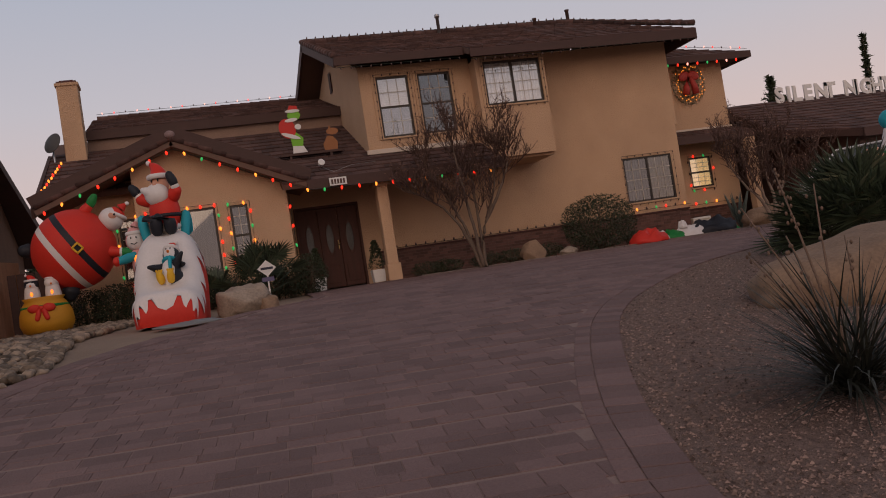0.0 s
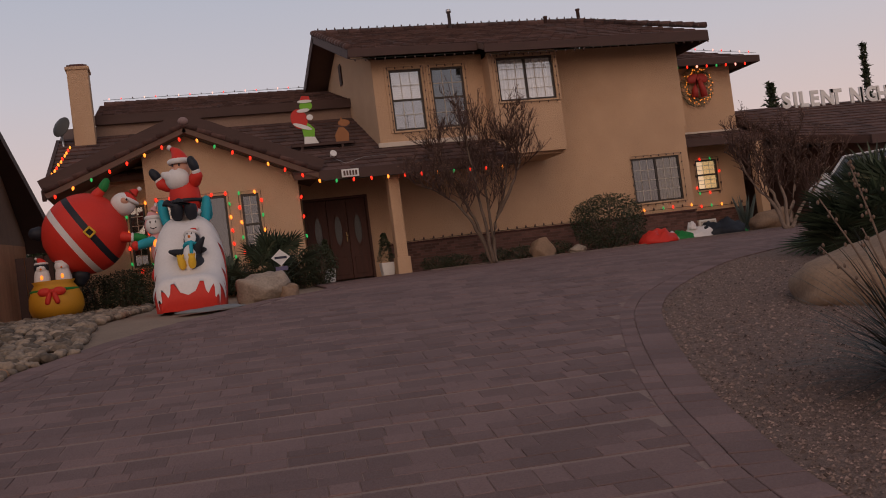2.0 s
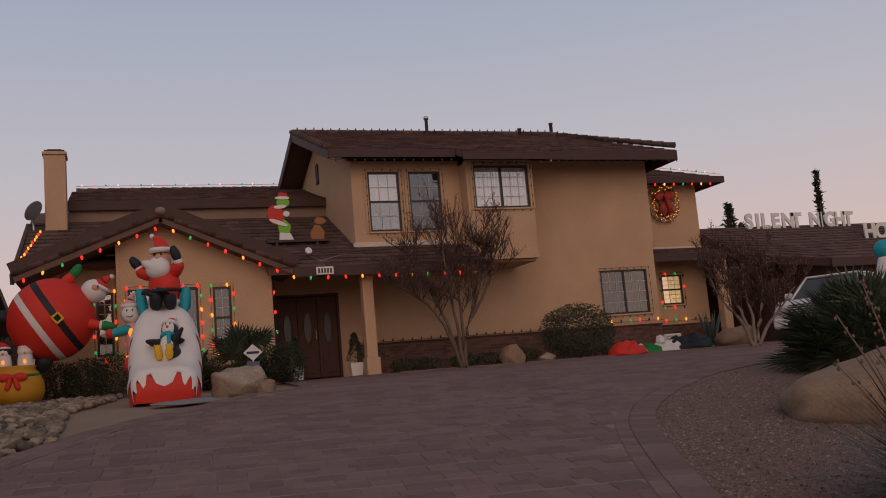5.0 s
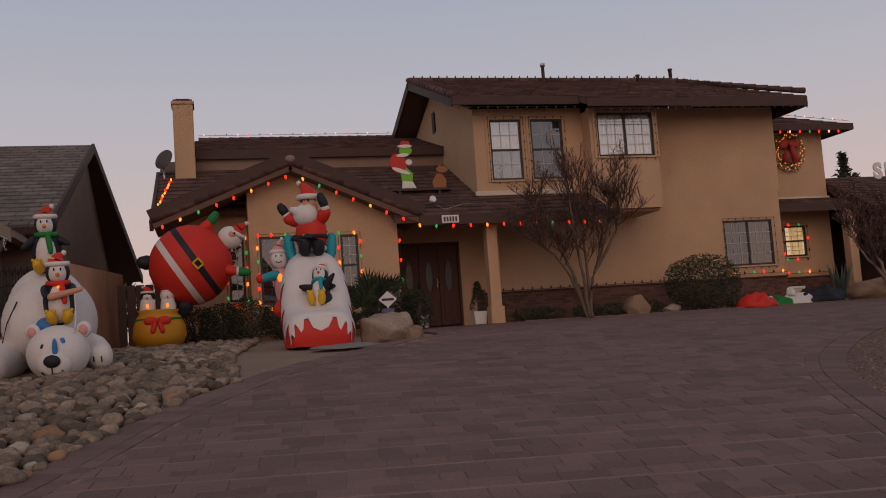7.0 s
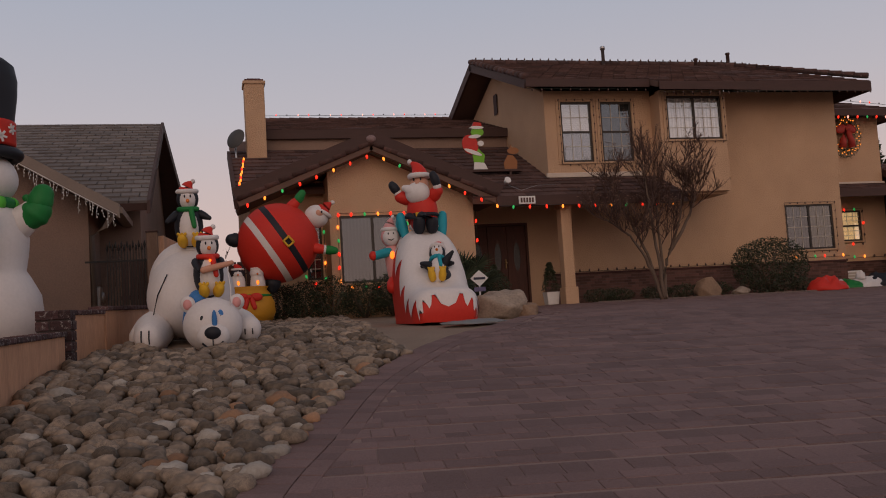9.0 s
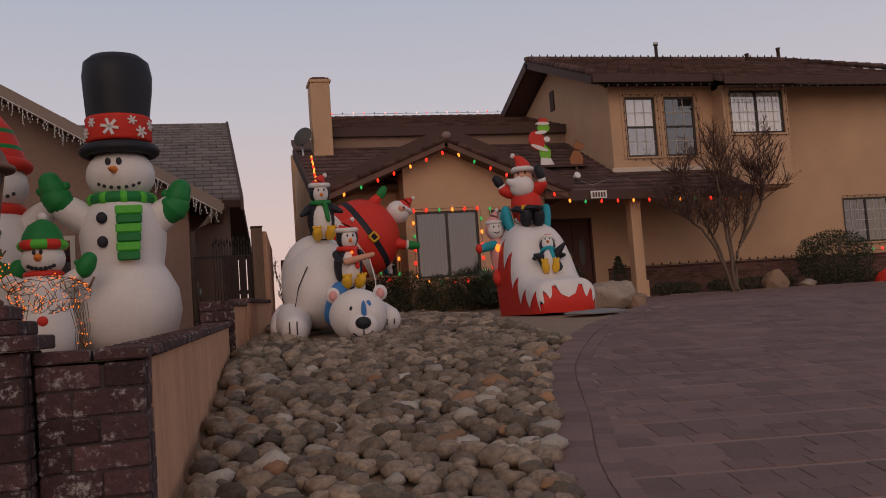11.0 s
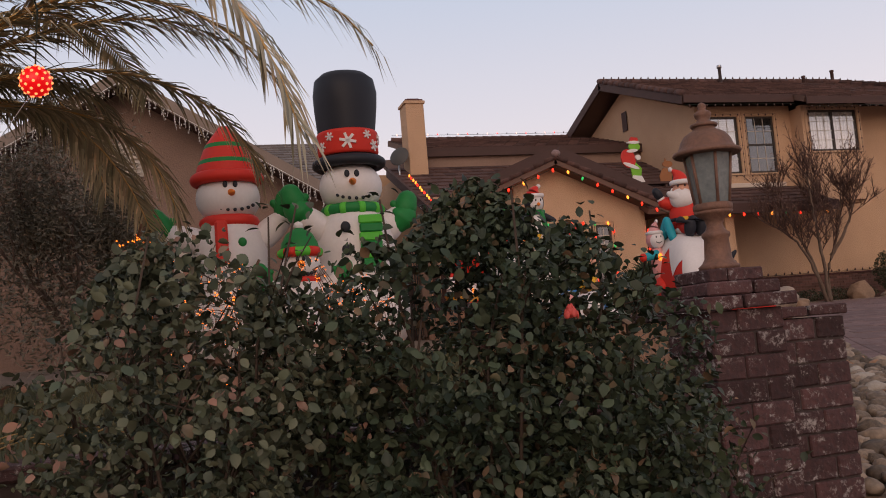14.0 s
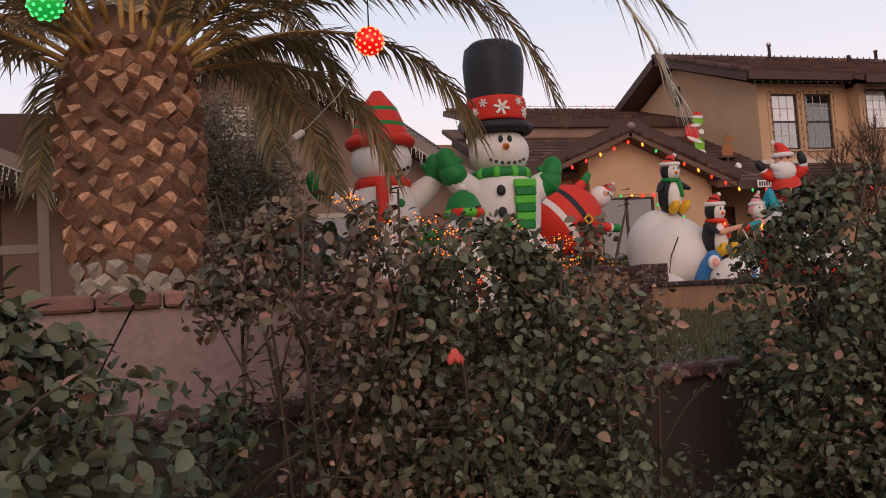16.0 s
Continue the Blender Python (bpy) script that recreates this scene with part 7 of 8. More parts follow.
def frond(me, p, d, length, leafl, droop, width=1.0, pairs=46, ribm=1, rng_=prng, tip=None, rise=0.9):
    """A feather frond: an arching rib with rows of narrow leaflets."""
    p, d = Vector(p), Vector(d).normalized()
    pts = []
    n = 14
    if tip is not None:
        end = Vector(tip)
        c1, c2 = p.lerp(end, 0.40) + Vector((0, 0, rise)), p.lerp(end, 0.88)
        c2.z = max(p.z, end.z) + rise * 0.70
        fine = [p * (1 - u) ** 3 + c1 * 3 * u * (1 - u) ** 2 + c2 * 3 * u * u * (1 - u) + end * u ** 3 for u in (k / 60 for k in range(61))]
        run = [0.0]
        for a_, b_ in zip(fine, fine[1:]):
            run.append(run[-1] + (b_ - a_).length)
        for k in range(n + 1):
            i = min(59, max(0, int(np.searchsorted(run, run[-1] * k / n)) - 1))
            pts.append(fine[i].lerp(fine[i + 1], (run[-1] * k / n - run[i]) / (run[i + 1] - run[i])))
    for k in range(n + 1 if tip is None else 0):
        pts.append(p.copy())
        d = (d + Vector((0, 0, -droop * (0.3 + k / n * 1.2) / n))).normalized()
        p = p + d * length / n
    me.tube(pts, [0.024 * (1 - 0.88 * k / n) + 0.003 for k in range(n + 1)], 5, ribm)
    for k in range(pairs):
        u = 0.10 + 0.9 * (k + 0.5) / pairs
        i = min(n - 1, int(u * n))
        q = pts[i].lerp(pts[i + 1], u * n - i)
        ax_ = (pts[i + 1] - pts[i]).normalized()
        sd = ax_.cross(Vector((0, 0, 1)))
        sd = sd.normalized() if sd.length > 1e-3 else Vector((1, 0, 0))
        up_ = sd.cross(ax_)
        L = leafl * (0.35 + 0.65 * math.sin(math.pi * (0.12 + u * 0.74)) ** 0.8) * rng_.uniform(0.8, 1.1)
        for s in (-1, 1):
            e = (ax_ * 0.75 + sd * s * 0.75 * width + up_ * rng_.uniform(0.0, 0.35) + Vector((0, 0, -0.25))).normalized()
            tip = q + e * L * 0.92 + Vector((0, 0, -rng_.uniform(0.18, 0.5) * L))
            w = up_.cross(e).normalized() * 0.0145
            mid = q + e * L * 0.5 + Vector((0, 0, -0.03 * L))
            me.add([q - w * 0.6, q + w * 0.6, mid + w, tip, mid - w], [(0, 1, 2, 4), (4, 2, 3)], 0)


# date palm in the planter
PX, PY, PZ0 = -10.72, 8.55, 1.30
palm = thing("date_palm", "stout date palm with a diamond-cut trunk and arching fronds", "palm tree", (PX, PY, PZ0))
me = Mesh()
me.lathe([(0.40, 0.0), (0.42, 0.5), (0.48, 0.9), (0.54, 1.4), (0.53, 1.9), (0.46, 2.3), (0.40, 2.6), (0.3, 2.8)], 30, wob=0.01)
trunk = part("trunk", me, mat("palm_fibre", (0.21, 0.115, 0.075), 0.95, (0.10, 0.056, 0.04), 5, 50, 0.8, 0.6, 40), palm)
BOOT = mat("cut_palm_base", (0.34, 0.17, 0.105), 0.9, (0.15, 0.075, 0.05), 9, 50, 0.9, 0.9, 30, rnd=0.45)
BOOT_C = mat("cut_palm_face", (0.60, 0.36, 0.23), 0.85, (0.27, 0.14, 0.085), 14, 60, 1.0, 0.9, 30, rnd=0.5)
BOOT_G = mat("grey_palm_base", (0.42, 0.36, 0.31), 0.9, (0.24, 0.20, 0.17), 7, 40, 0.8, 0.5, 30, rnd=0.3)
bm_cache = {}
for i in range(20):
    z = 0.1 + i * 0.122
    rr = np.interp(z, [0, 0.5, 0.9, 1.4, 1.9, 2.3, 2.6], [0.40, 0.42, 0.48, 0.54, 0.53, 0.46, 0.40])
    for k in range(15):
        a = 2 * math.pi * (k + 0.5 * (i % 2)) / 15 + prng.uniform(-0.04, 0.04)
        grey = z < 0.72 + prng.uniform(-0.1, 0.1)
        v_ = prng.randrange(9)
        if (grey, v_) not in bm_cache:
            t = Mesh()
            j = lambda s: s * prng.uniform(0.7, 1.3)
            w_, h_, o_ = j(0.10), j(0.062), j(0.075)
            t.add([(-w_, 0, 0), (0, 0, -h_ * 1.2), (w_, 0, 0), (0, 0, h_), (-w_ * j(0.66), -o_ * j(0.8), h_ * j(0.75)), (j(0.02), -o_ * 1.05, -h_ * j(0.35)), (w_ * j(0.66), -o_ * j(0.8), h_ * j(0.7)), (j(0.02), -o_ * 0.55, h_ * j(1.35))],
                  [(0, 1, 5, 4), (1, 2, 6, 5), (2, 3, 7, 6), (3, 0, 4, 7), (4, 5, 6, 7)], 0, False)
            t.m[-1] = 1
            bm_cache[(grey, v_)] = t.data("frond_base", [BOOT_G, BOOT_G] if grey else [BOOT, BOOT_C])
        ob = new("frond_base", bm_cache[(grey, v_)])
        ob.parent = trunk
        ob.matrix_basis = pose(rr * 0.97 * math.cos(a), rr * 0.97 * math.sin(a), z + prng.uniform(-0.03, 0.03), -12 + prng.uniform(-16, 16), prng.uniform(-14, 14), math.degrees(a) + 90 + prng.uniform(-6, 6))
RIB = mat("palm_rib", (0.62, 0.39, 0.14), 0.5, (0.42, 0.25, 0.09), 4, 30, 0.7, 0.2)
for k in range(44):
    a = k * 2.399 + prng.uniform(-0.1, 0.1)
    lvl = k / 44
    el_ = 78 - 50 * (1 - lvl) ** 0.9 + prng.uniform(-6, 6)
    L_, droop_ = prng.uniform(3.6, 4.8), prng.uniform(1.7, 2.7)
    if math.cos(a + radians(25)) > 0.25:
        el_, L_, droop_ = max(el_, prng.uniform(58, 78)), prng.uniform(2.8, 3.6), prng.uniform(1.0, 1.6)
    d = Vector((math.cos(a) * math.cos(radians(el_)), math.sin(a) * math.cos(radians(el_)), math.sin(radians(el_))))
    me = Mesh()
    frond(me, (0.34 * math.cos(a), 0.34 * math.sin(a), 2.30 + 0.45 * lvl), d, L_, 0.52, droop_, pairs=105)
    part("frond", me, [PALM_L, RIB], palm)
# the long low fronds that hang over the yard
for tip, rise in (((3.27, 0.83, 1.98), 0.95), ((3.51, -0.62, 1.95), 1.5), ((2.49, 1.31, 1.70), 0.65), ((3.80, -2.07, 2.25), 1.1), ((3.13, -3.07, 1.42), 1.35), ((1.9, 0.9, 2.6), 0.5), ((2.6, -2.6, 2.5), 0.8),
                  ((1.0, -2.3, 2.8), 0.7), ((-1.6, -1.9, 2.1), 0.7), ((-2.2, 0.2, 1.9), 0.7), ((3.0, -0.5, 2.7), 0.7)):
    a = math.atan2(tip[1], tip[0])
    me = Mesh()
    frond(me, (0.36 * math.cos(a), 0.36 * math.sin(a), 2.34), (1, 0, 0), 1.0, 0.50, 1.0, 0.62, 92, tip=tip, rise=rise)
    part("frond", me, [PALM_L, RIB], palm)

# olive-like tree by the neighbour's front
olive = thing("olive_shrub", "tall loose grey-green shrub near the neighbouring house", "shrub", (-9.45, 13.6, 1.38))
st, tips = Mesh(), []
for dx, dy in ((-0.4, 0.0), (0.1, 0.2), (0.45, -0.1), (-0.1, -0.3)):
    tree_limbs(st, (0, 0, 0), (dx, dy, 1.0), 1.1, 0.05, 4, tips, 0.33, 3, 0.3)
part("trunk", st, BARK, olive)
lm = Mesh()
for p, d in tips:
    for k in range(26):
        quick_leaf(lm, p + Vector((prng.gauss(0, 0.15), prng.gauss(0, 0.15), prng.gauss(0, 0.18))), prng.uniform(0.05, 0.10), 0.02)
for _ in range(8500):
    v = Vector((prng.gauss(0, 1), prng.gauss(0, 1), prng.gauss(0, 1))).normalized() * prng.random() ** 0.4
    quick_leaf(lm, Vector((v.x * 1.2 - 0.15, v.y * 0.8, 1.62 + v.z * 1.66)), prng.uniform(0.07, 0.13), 0.026)
part("leaves", lm, OLIVE_L, olive)


def fan_palm(c, n, size, label, h=0.5, base=None):
    b = thing("fan_palm", label, "palm", (c[0], c[1], gz(c[1]) if base is None else base))
    for k in range(n):
        a, el_ = prng.uniform(0, 6.28), radians(prng.uniform(8, 80))
        d = Vector((math.cos(a) * math.cos(el_), math.sin(a) * math.cos(el_), math.sin(el_)))
        L = size * prng.uniform(0.55, 0.9)
        hub = Vector((0, 0, h * prng.random())) + d * L
        me = Mesh()
        me.tube([(0, 0, h * 0.3), hub], [0.014, 0.008], 4)
        sd = d.orthogonal().normalized()
        sd = Matrix.Rotation(prng.uniform(-0.5, 0.5), 3, d) @ (d.cross(Vector((0, 0, 1))).normalized())
        for q in range(17):
            t = radians(-105 + 210 * q / 16)
            e = d * math.cos(t) + sd * math.sin(t)
            ll = size * 0.55 * (0.7 + 0.3 * math.cos(t))
            w = d.cross(sd).cross(e).normalized() * 0.022
            tip = hub + e * ll + Vector((0, 0, -0.08 * ll))
            me.add([hub, hub + e * ll * 0.5 + w, tip, hub + e * ll * 0.5 - w], [(0, 1, 2, 3)])
        part("leaf", me, FAN_L, b)
    return b


fan_palm((8.4, 8.9), 150, 1.0, "dark bushy fan palm behind a boulder", 0.12)
fan_palm((1.75, 18.9), 34, 0.85, "small fan palm beside the front window", 0.5)
fan_palm((0.85, 19.3), 18, 0.6, "small fan palm beside the front window", 0.3)

# sotol with long thin leaves and dry stalks
sotol = thing("sotol", "spiky sotol of thin dark arching leaves with dry flower stalks", "sotol", (3.74, 3.62, gz(3.62) - 0.02))
me = Mesh()
for k in range(430):
    a, el_ = prng.uniform(0, 6.28), radians(14 + 56 * prng.random())
    L = prng.uniform(0.6, 0.95) if prng.random() < 0.8 else prng.uniform(0.95, 1.2)
    d = Vector((math.cos(a) * math.cos(el_), math.sin(a) * math.cos(el_), math.sin(el_)))
    p = Vector((prng.gauss(0, 0.05), prng.gauss(0, 0.05), 0.04 + 0.1 * prng.random()))
    s = d.cross(Vector((0, 0, 1))).normalized() * 0.0075
    pts = []
    for q in range(6):
        pts.append(p.copy())
        d = (d + Vector((0, 0, -0.08 - 0.10 * prng.random()))).normalized()
        p = p + d * L / 5
        if p.z < 0.03:
            p.z = 0.03
    vs = []
    for q, w in zip(pts, (1, 1, 0.9, 0.7, 0.4, 0.08)):
        vs += [q - s * w, q + s * w]
    me.add(vs, [(2 * q, 2 * q + 1, 2 * q + 3, 2 * q + 2) for q in range(5)], 0)
part("leaves", me, SPEAR_L, sotol)
STALK = mat("dry_stalk", (0.20, 0.135, 0.10), 0.9, (0.12, 0.08, 0.06), 8, 40, 0.7, 0.3)
for tip, bend in (((-0.42, 0.2, 1.2), 0.05), ((-0.15, 0.2, 1.0), 0.03), ((0.1, 0.2, 1.28), -0.03), ((-0.3, 0.4, 0.92), 0.06), ((0.25, 0.2, 0.95), 0.05), ((-0.05, 0.35, 1.4), 0.02)):
    me = Mesh()
    T = Vector(tip)
    pts = [Vector((0, 0, 0.05)).lerp(T, u) + Vector((bend * math.sin(u * 3.1), 0, 0)) for u in (0, 0.25, 0.5, 0.75, 1.0)]
    me.tube(pts, [0.011, 0.010, 0.008, 0.006, 0.004], 6)
    for k in range(26 if T.z > 1.3 else 6):
        u = prng.uniform(0.72, 1.0)
        p = Vector((0, 0, 0.05)).lerp(T, u) + Vector((bend * math.sin(u * 3.1), 0, 0))
        me.blob(p + Vector((prng.gauss(0, 0.018), prng.gauss(0, 0.018), prng.gauss(0, 0.01))), (0.010, 0.010, 0.014), 0, 5, 4)
    part("stalk", me, STALK, sotol)

ROCK = mat("tan_boulder", (0.29, 0.195, 0.13), 0.9, (0.18, 0.12, 0.085), 3, 30, 0.9, 0.5, 18)
ROCK_G = mat("pale_boulder", (0.38, 0.31, 0.25), 0.9, (0.22, 0.175, 0.14), 4, 30, 0.9, 0.6, 14)


def boulder(c, r, m, label, seed, turn=0.0, rough=0.3, sunk=0.12, facets=0):
    """A boulder; facets cuts that many flat breaks into it."""
    o = Vector((seed * 4.1, seed, seed * 2.2))
    me = Mesh()
    fr = random.Random(seed)
    planes = [(Vector((fr.gauss(0, 1), fr.gauss(0, 1), fr.gauss(0.2, 0.8))).normalized(), fr.uniform(0.66, 0.88)) for _ in range(facets)]
    def shape(p):
        p = p * (1 + rough * noise.noise(p * 1.2 + o) + rough * 0.35 * noise.noise(p * 3.1 + o) + rough * 0.1 * noise.noise(p * 8 + o))
        for n_, d_ in planes:
            e = p.dot(n_) - d_
            if e > 0:
                p = p - n_ * e * 0.93
        return p
    me.blob((0, 0, r[2] * 0.55), r, 0, 40, 28, None, shape)
    ob = part("boulder", me, m, None, label, pose(c[0], c[1], gz(c[1]) - r[2] * sunk, 0, 0, turn))
    return tagged(ob, category="boulder")


boulder((6.52, 6.55), (1.42, 0.95, 0.46), ROCK, "large smooth tan boulder in the gravel bed", 1, 8, 0.18, 0.36)
boulder((1.03, 13.55), (0.50, 0.38, 0.29), ROCK_G, "rough angular pale boulder beside the driveway", 2, 8, 0.35, 0.12, 12)
boulder((1.36, 13.30), (0.17, 0.15, 0.16), ROCK, "small brown boulder beside the driveway", 5, 40, 0.4, 0.12, 8)
boulder((8.35, 20.1), (0.30, 0.28, 0.32), ROCK, "rounded boulder in the bed along the house", 3, 0, 0.3, 0.12, 7)
boulder((9.3, 20.2), (0.28, 0.2, 0.12), ROCK_G, "small flat stone in the bed along the house", 4, 30)
boulder((15.1, 20.4), (0.75, 0.5, 0.34), ROCK, "pale boulder near the garage", 6, 20)


# ---- lamp, lights and other small things ----
COPPER = mat("weathered_copper", (0.235, 0.125, 0.088), 0.65, (0.14, 0.085, 0.065), 9, 50, 0.8, 0.3, metal=0.25)
FROST = mat("old_lantern_glass", (0.19, 0.215, 0.215), 0.2, (0.11, 0.13, 0.135), 7, 40, 0.8, 0.15)
lant = thing("post_lantern", "weathered copper lantern with glass panes on a brick pier", "lantern", (-5.84, 4.32, 1.754))
lant.matrix_basis = lant.matrix_basis @ Matrix.Diagonal((0.91, 0.91, 1.045, 1))
part("foot", Mesh().lathe([(0.10, 0.0), (0.105, 0.015), (0.085, 0.03), (0.07, 0.05), (0.062, 0.14), (0.072, 0.15), (0.072, 0.165), (0.05, 0.18), (0.042, 0.20), (0.05, 0.23), (0.09, 0.25), (0.10, 0.265)], 24), COPPER, lant)
part("collar", Mesh().lathe([(0.092, 0.262), (0.10, 0.275), (0.10, 0.295), (0.09, 0.30)], 24), COPPER, lant)
for k in range(6):
    a0, a1 = math.pi / 3 * k + 0.3, math.pi / 3 * (k + 1) + 0.3
    P = lambda a, r, z: (r * math.cos(a), r * math.sin(a), z)
    me = Mesh()
    me.add([P(a0, 0.085, 0.30), P(a1, 0.085, 0.30), P(a1, 0.118, 0.53), P(a0, 0.118, 0.53), P(a0, 0.081, 0.30), P(a1, 0.081, 0.30), P(a1, 0.114, 0.53), P(a0, 0.114, 0.53)], [(0, 1, 2, 3), (7, 6, 5, 4)])
    part("pane", me, FROST, lant)
    part("mullion", Mesh().tube([P(a0, 0.087, 0.298), P(a0, 0.121, 0.532)], 0.008, 6), COPPER, lant)
part("roof", Mesh().lathe([(0.168, 0.522), (0.176, 0.53), (0.170, 0.541), (0.150, 0.548), (0.138, 0.565), (0.128, 0.590), (0.108, 0.615), (0.078, 0.632), (0.058, 0.640), (0.056, 0.655)], 28), COPPER, lant)
part("finial", Mesh().lathe([(0.066, 0.652), (0.072, 0.660), (0.066, 0.668), (0.040, 0.674), (0.032, 0.688), (0.042, 0.700), (0.046, 0.712), (0.036, 0.724), (0.018, 0.732), (0.024, 0.744), (0.020, 0.758), (0.003, 0.768)], 16), COPPER, lant)

B_RED, B_GRN = glow("red_bulb", (1.0, 0.025, 0.010), 1.9), glow("green_bulb", (0.03, 0.42, 0.10), 0.8)
B_AMB, B_WHT = glow("amber_bulb", (1.0, 0.27, 0.03), 2.0), glow("pink_white_bulb", (1.0, 0.38, 0.30), 1.8)
B_OFF = mat("unlit_bulb", (0.10, 0.055, 0.045), 0.4, None, 5, 40, 0.5, 0)
WIRE = mat("dark_green_wire", (0.02, 0.03, 0.02), 0.6, None, 5, 40, 0.4, 0)
bulb_data = {}
srng = random.Random(9)


def strand(pts, step, colours, label, size=0.042, up=-1, wire=True):
    """A wire along pts with a bulb at each step; colours are taken in turn."""
    t = thing("string_lights", label, "string lights")
    P = [Vector(p) for p in pts]
    if wire:
        me = Mesh()
        me.tube(P, 0.006, 4)
        part("wire", me, WIRE, t)
    n, carry = 0, step * 0.5
    for a, b in zip(P, P[1:]):
        L = (b - a).length
        s = carry
        while s < L:
            m = colours[n % len(colours)]
            key = (m.name, size, up)
            if key not in bulb_data:
                k = size
                bulb_data[key] = Mesh().lathe([(k * 0.12, -0.2 * k * up), (k * 0.36, 0.0), (k * 0.5, 0.5 * k * up), (k * 0.42, 1.0 * k * up), (k * 0.15, 1.45 * k * up)], 10).data("bulb", m)
            ob = new("bulb", bulb_data[key])
            ob.parent = t
            p = a.lerp(b, s / L)
            ob.matrix_basis = pose(p.x, p.y, p.z, srng.uniform(-15, 15), srng.uniform(-15, 15), 0)
            n += 1
            s += step
        carry = s - L
    return t


MULTI = [B_RED, B_AMB, B_GRN, B_RED, B_RED, B_AMB, B_RED]
strand([(-2.6, 19.98, 4.16), (PK, 19.98, 5.28), (3.2, 19.98, 4.02), (7.9, 19.98, 3.97)], 0.40, MULTI, "lit multicoloured bulbs along the gable and porch eave", 0.055)
strand([(-2.60, 20.0, 4.40), (-2.30, 23.5, 5.80)], 0.30, [B_AMB, B_AMB, B_RED], "lit amber and red bulbs up the roof edge", 0.05, 1)
strand([(-1.6, 27.9, 7.92), (5.0, 27.9, 7.92)], 0.33, [B_WHT, B_RED, B_OFF], "small lit bulbs along the rear ridge", 0.034, 1)
strand([(2.76, 20.46, 4.0), (2.76, 20.46, 2.5)], 0.45, [B_RED, B_RED, B_GRN], "lit red bulbs down the corner of the entry", 0.055)
def frame_strand(r, y, cols, step, label, size=0.06):
    x0, x1, z0, z1 = r
    strand([(x0 - 0.05, y - 0.03, z0 - 0.06), (x0 - 0.05, y - 0.03, z1 + 0.06), (x1 + 0.05, y - 0.03, z1 + 0.06), (x1 + 0.05, y - 0.03, z0 - 0.06), (x0 - 0.05, y - 0.03, z0 - 0.06)], step, cols, label, size)
frame_strand(LW, 20.5, [B_AMB, B_RED, B_RED, B_GRN], 0.30, "lit red and amber bulbs round a front window", 0.055)
frame_strand(LW2, 20.5, [B_RED, B_GRN, B_AMB], 0.34, "lit bulbs round a narrow front window", 0.055)
frame_strand(LW3, 21.4, [B_GRN, B_RED, B_AMB], 0.36, "lit bulbs round a narrow side window", 0.055)
frame_strand(RW, 24.5, [B_RED, B_OFF, B_OFF, B_RED, B_GRN, B_OFF], 0.36, "lit red bulbs round a small window", 0.055)
frame_strand(W1, 21.42, [B_OFF], 0.22, "unlit bulbs round an upper window", 0.034)
frame_strand(W2, 21.42, [B_OFF], 0.22, "unlit bulbs round an upper window", 0.034)
frame_strand(BIG, 20.94, [B_OFF], 0.24, "unlit bulbs round the wide upper window", 0.034)
frame_strand(LOW, 22.5, [B_OFF], 0.24, "unlit bulbs round the lower window", 0.034)
strand([(12.35, 22.42, 2.60), (14.2, 22.42, 2.60)], 0.30, [B_AMB, B_OFF, B_GRN, B_RED, B_OFF], "lit bulbs along the brick apron", 0.055, 1)
strand([(14.3, 24.40, 2.60), (17.2, 24.40, 2.62)], 0.36, [B_AMB, B_OFF, B_OFF, B_RED, B_GRN], "lit bulbs along the brick apron", 0.06, 1)
strand([(5.15, 22.43, 2.53), (12.2, 22.43, 2.53)], 0.26, [B_OFF], "unlit bulbs standing along the brick apron", 0.05, 1)
strand([(14.5, 23.82, 6.90), (17.4, 23.82, 6.90)], 0.34, [B_RED, B_GRN, B_RED, B_WHT], "lit red bulbs under the set-back eave", 0.055)
strand([(15.2, 26.66, 8.28), (16.5, 25.35, 7.76), (17.9, 23.92, 7.20)], 0.28, [B_WHT, B_RED, B_OFF], "lit pale red bulbs on the roof edge", 0.04, 1)
strand([(4.4, RY, RZ + 0.12), (12.6, RY, RZ + 0.12), (14.62, 21.5, HE + 0.1)], 0.25, [B_OFF], "unlit bulbs standing along the upper ridge", 0.045, 1)
strand([(4.35, 20.8, upz(20.85) - 0.26), (7.6, 20.8, upz(20.85) - 0.26)], 0.25, [B_OFF], "unlit bulbs under the upper eave", 0.04)
strand([(7.6, 20.3, upz(20.35) - 0.26), (10.4, 20.3, upz(20.35) - 0.26)], 0.25, [B_OFF], "unlit bulbs under the upper eave", 0.04)
strand([(10.45, 21.43, HE - 0.28), (14.6, 21.43, HE - 0.28)], 0.25, [B_OFF], "unlit bulbs under the upper eave", 0.04)

# wreath on the set-back wall
wr = thing("wreath", "green Christmas wreath with amber lights and a red bow", "wreath", (15.95, 24.42, 6.36))
me = Mesh()
for k in range(1500):
    a, t = srng.uniform(0, 6.28), srng.uniform(0, 6.28)
    r_ = 0.44 + 0.12 * math.cos(t)
    p = Vector((r_ * math.cos(a), 0.09 * math.sin(t) - 0.02, r_ * 1.15 * math.sin(a)))
    me.add([p, p + Vector((srng.gauss(0, 0.05), srng.gauss(0, 0.03), srng.gauss(0, 0.05))), p + Vector((0.012, 0, 0.012))], [(0, 1, 2)])
part("greenery", me, mat("wreath_needle", (0.03, 0.06, 0.03), 0.7, None, 9, 50, 0.6, 0, rnd=0.4, island=True), wr)
me = Mesh()
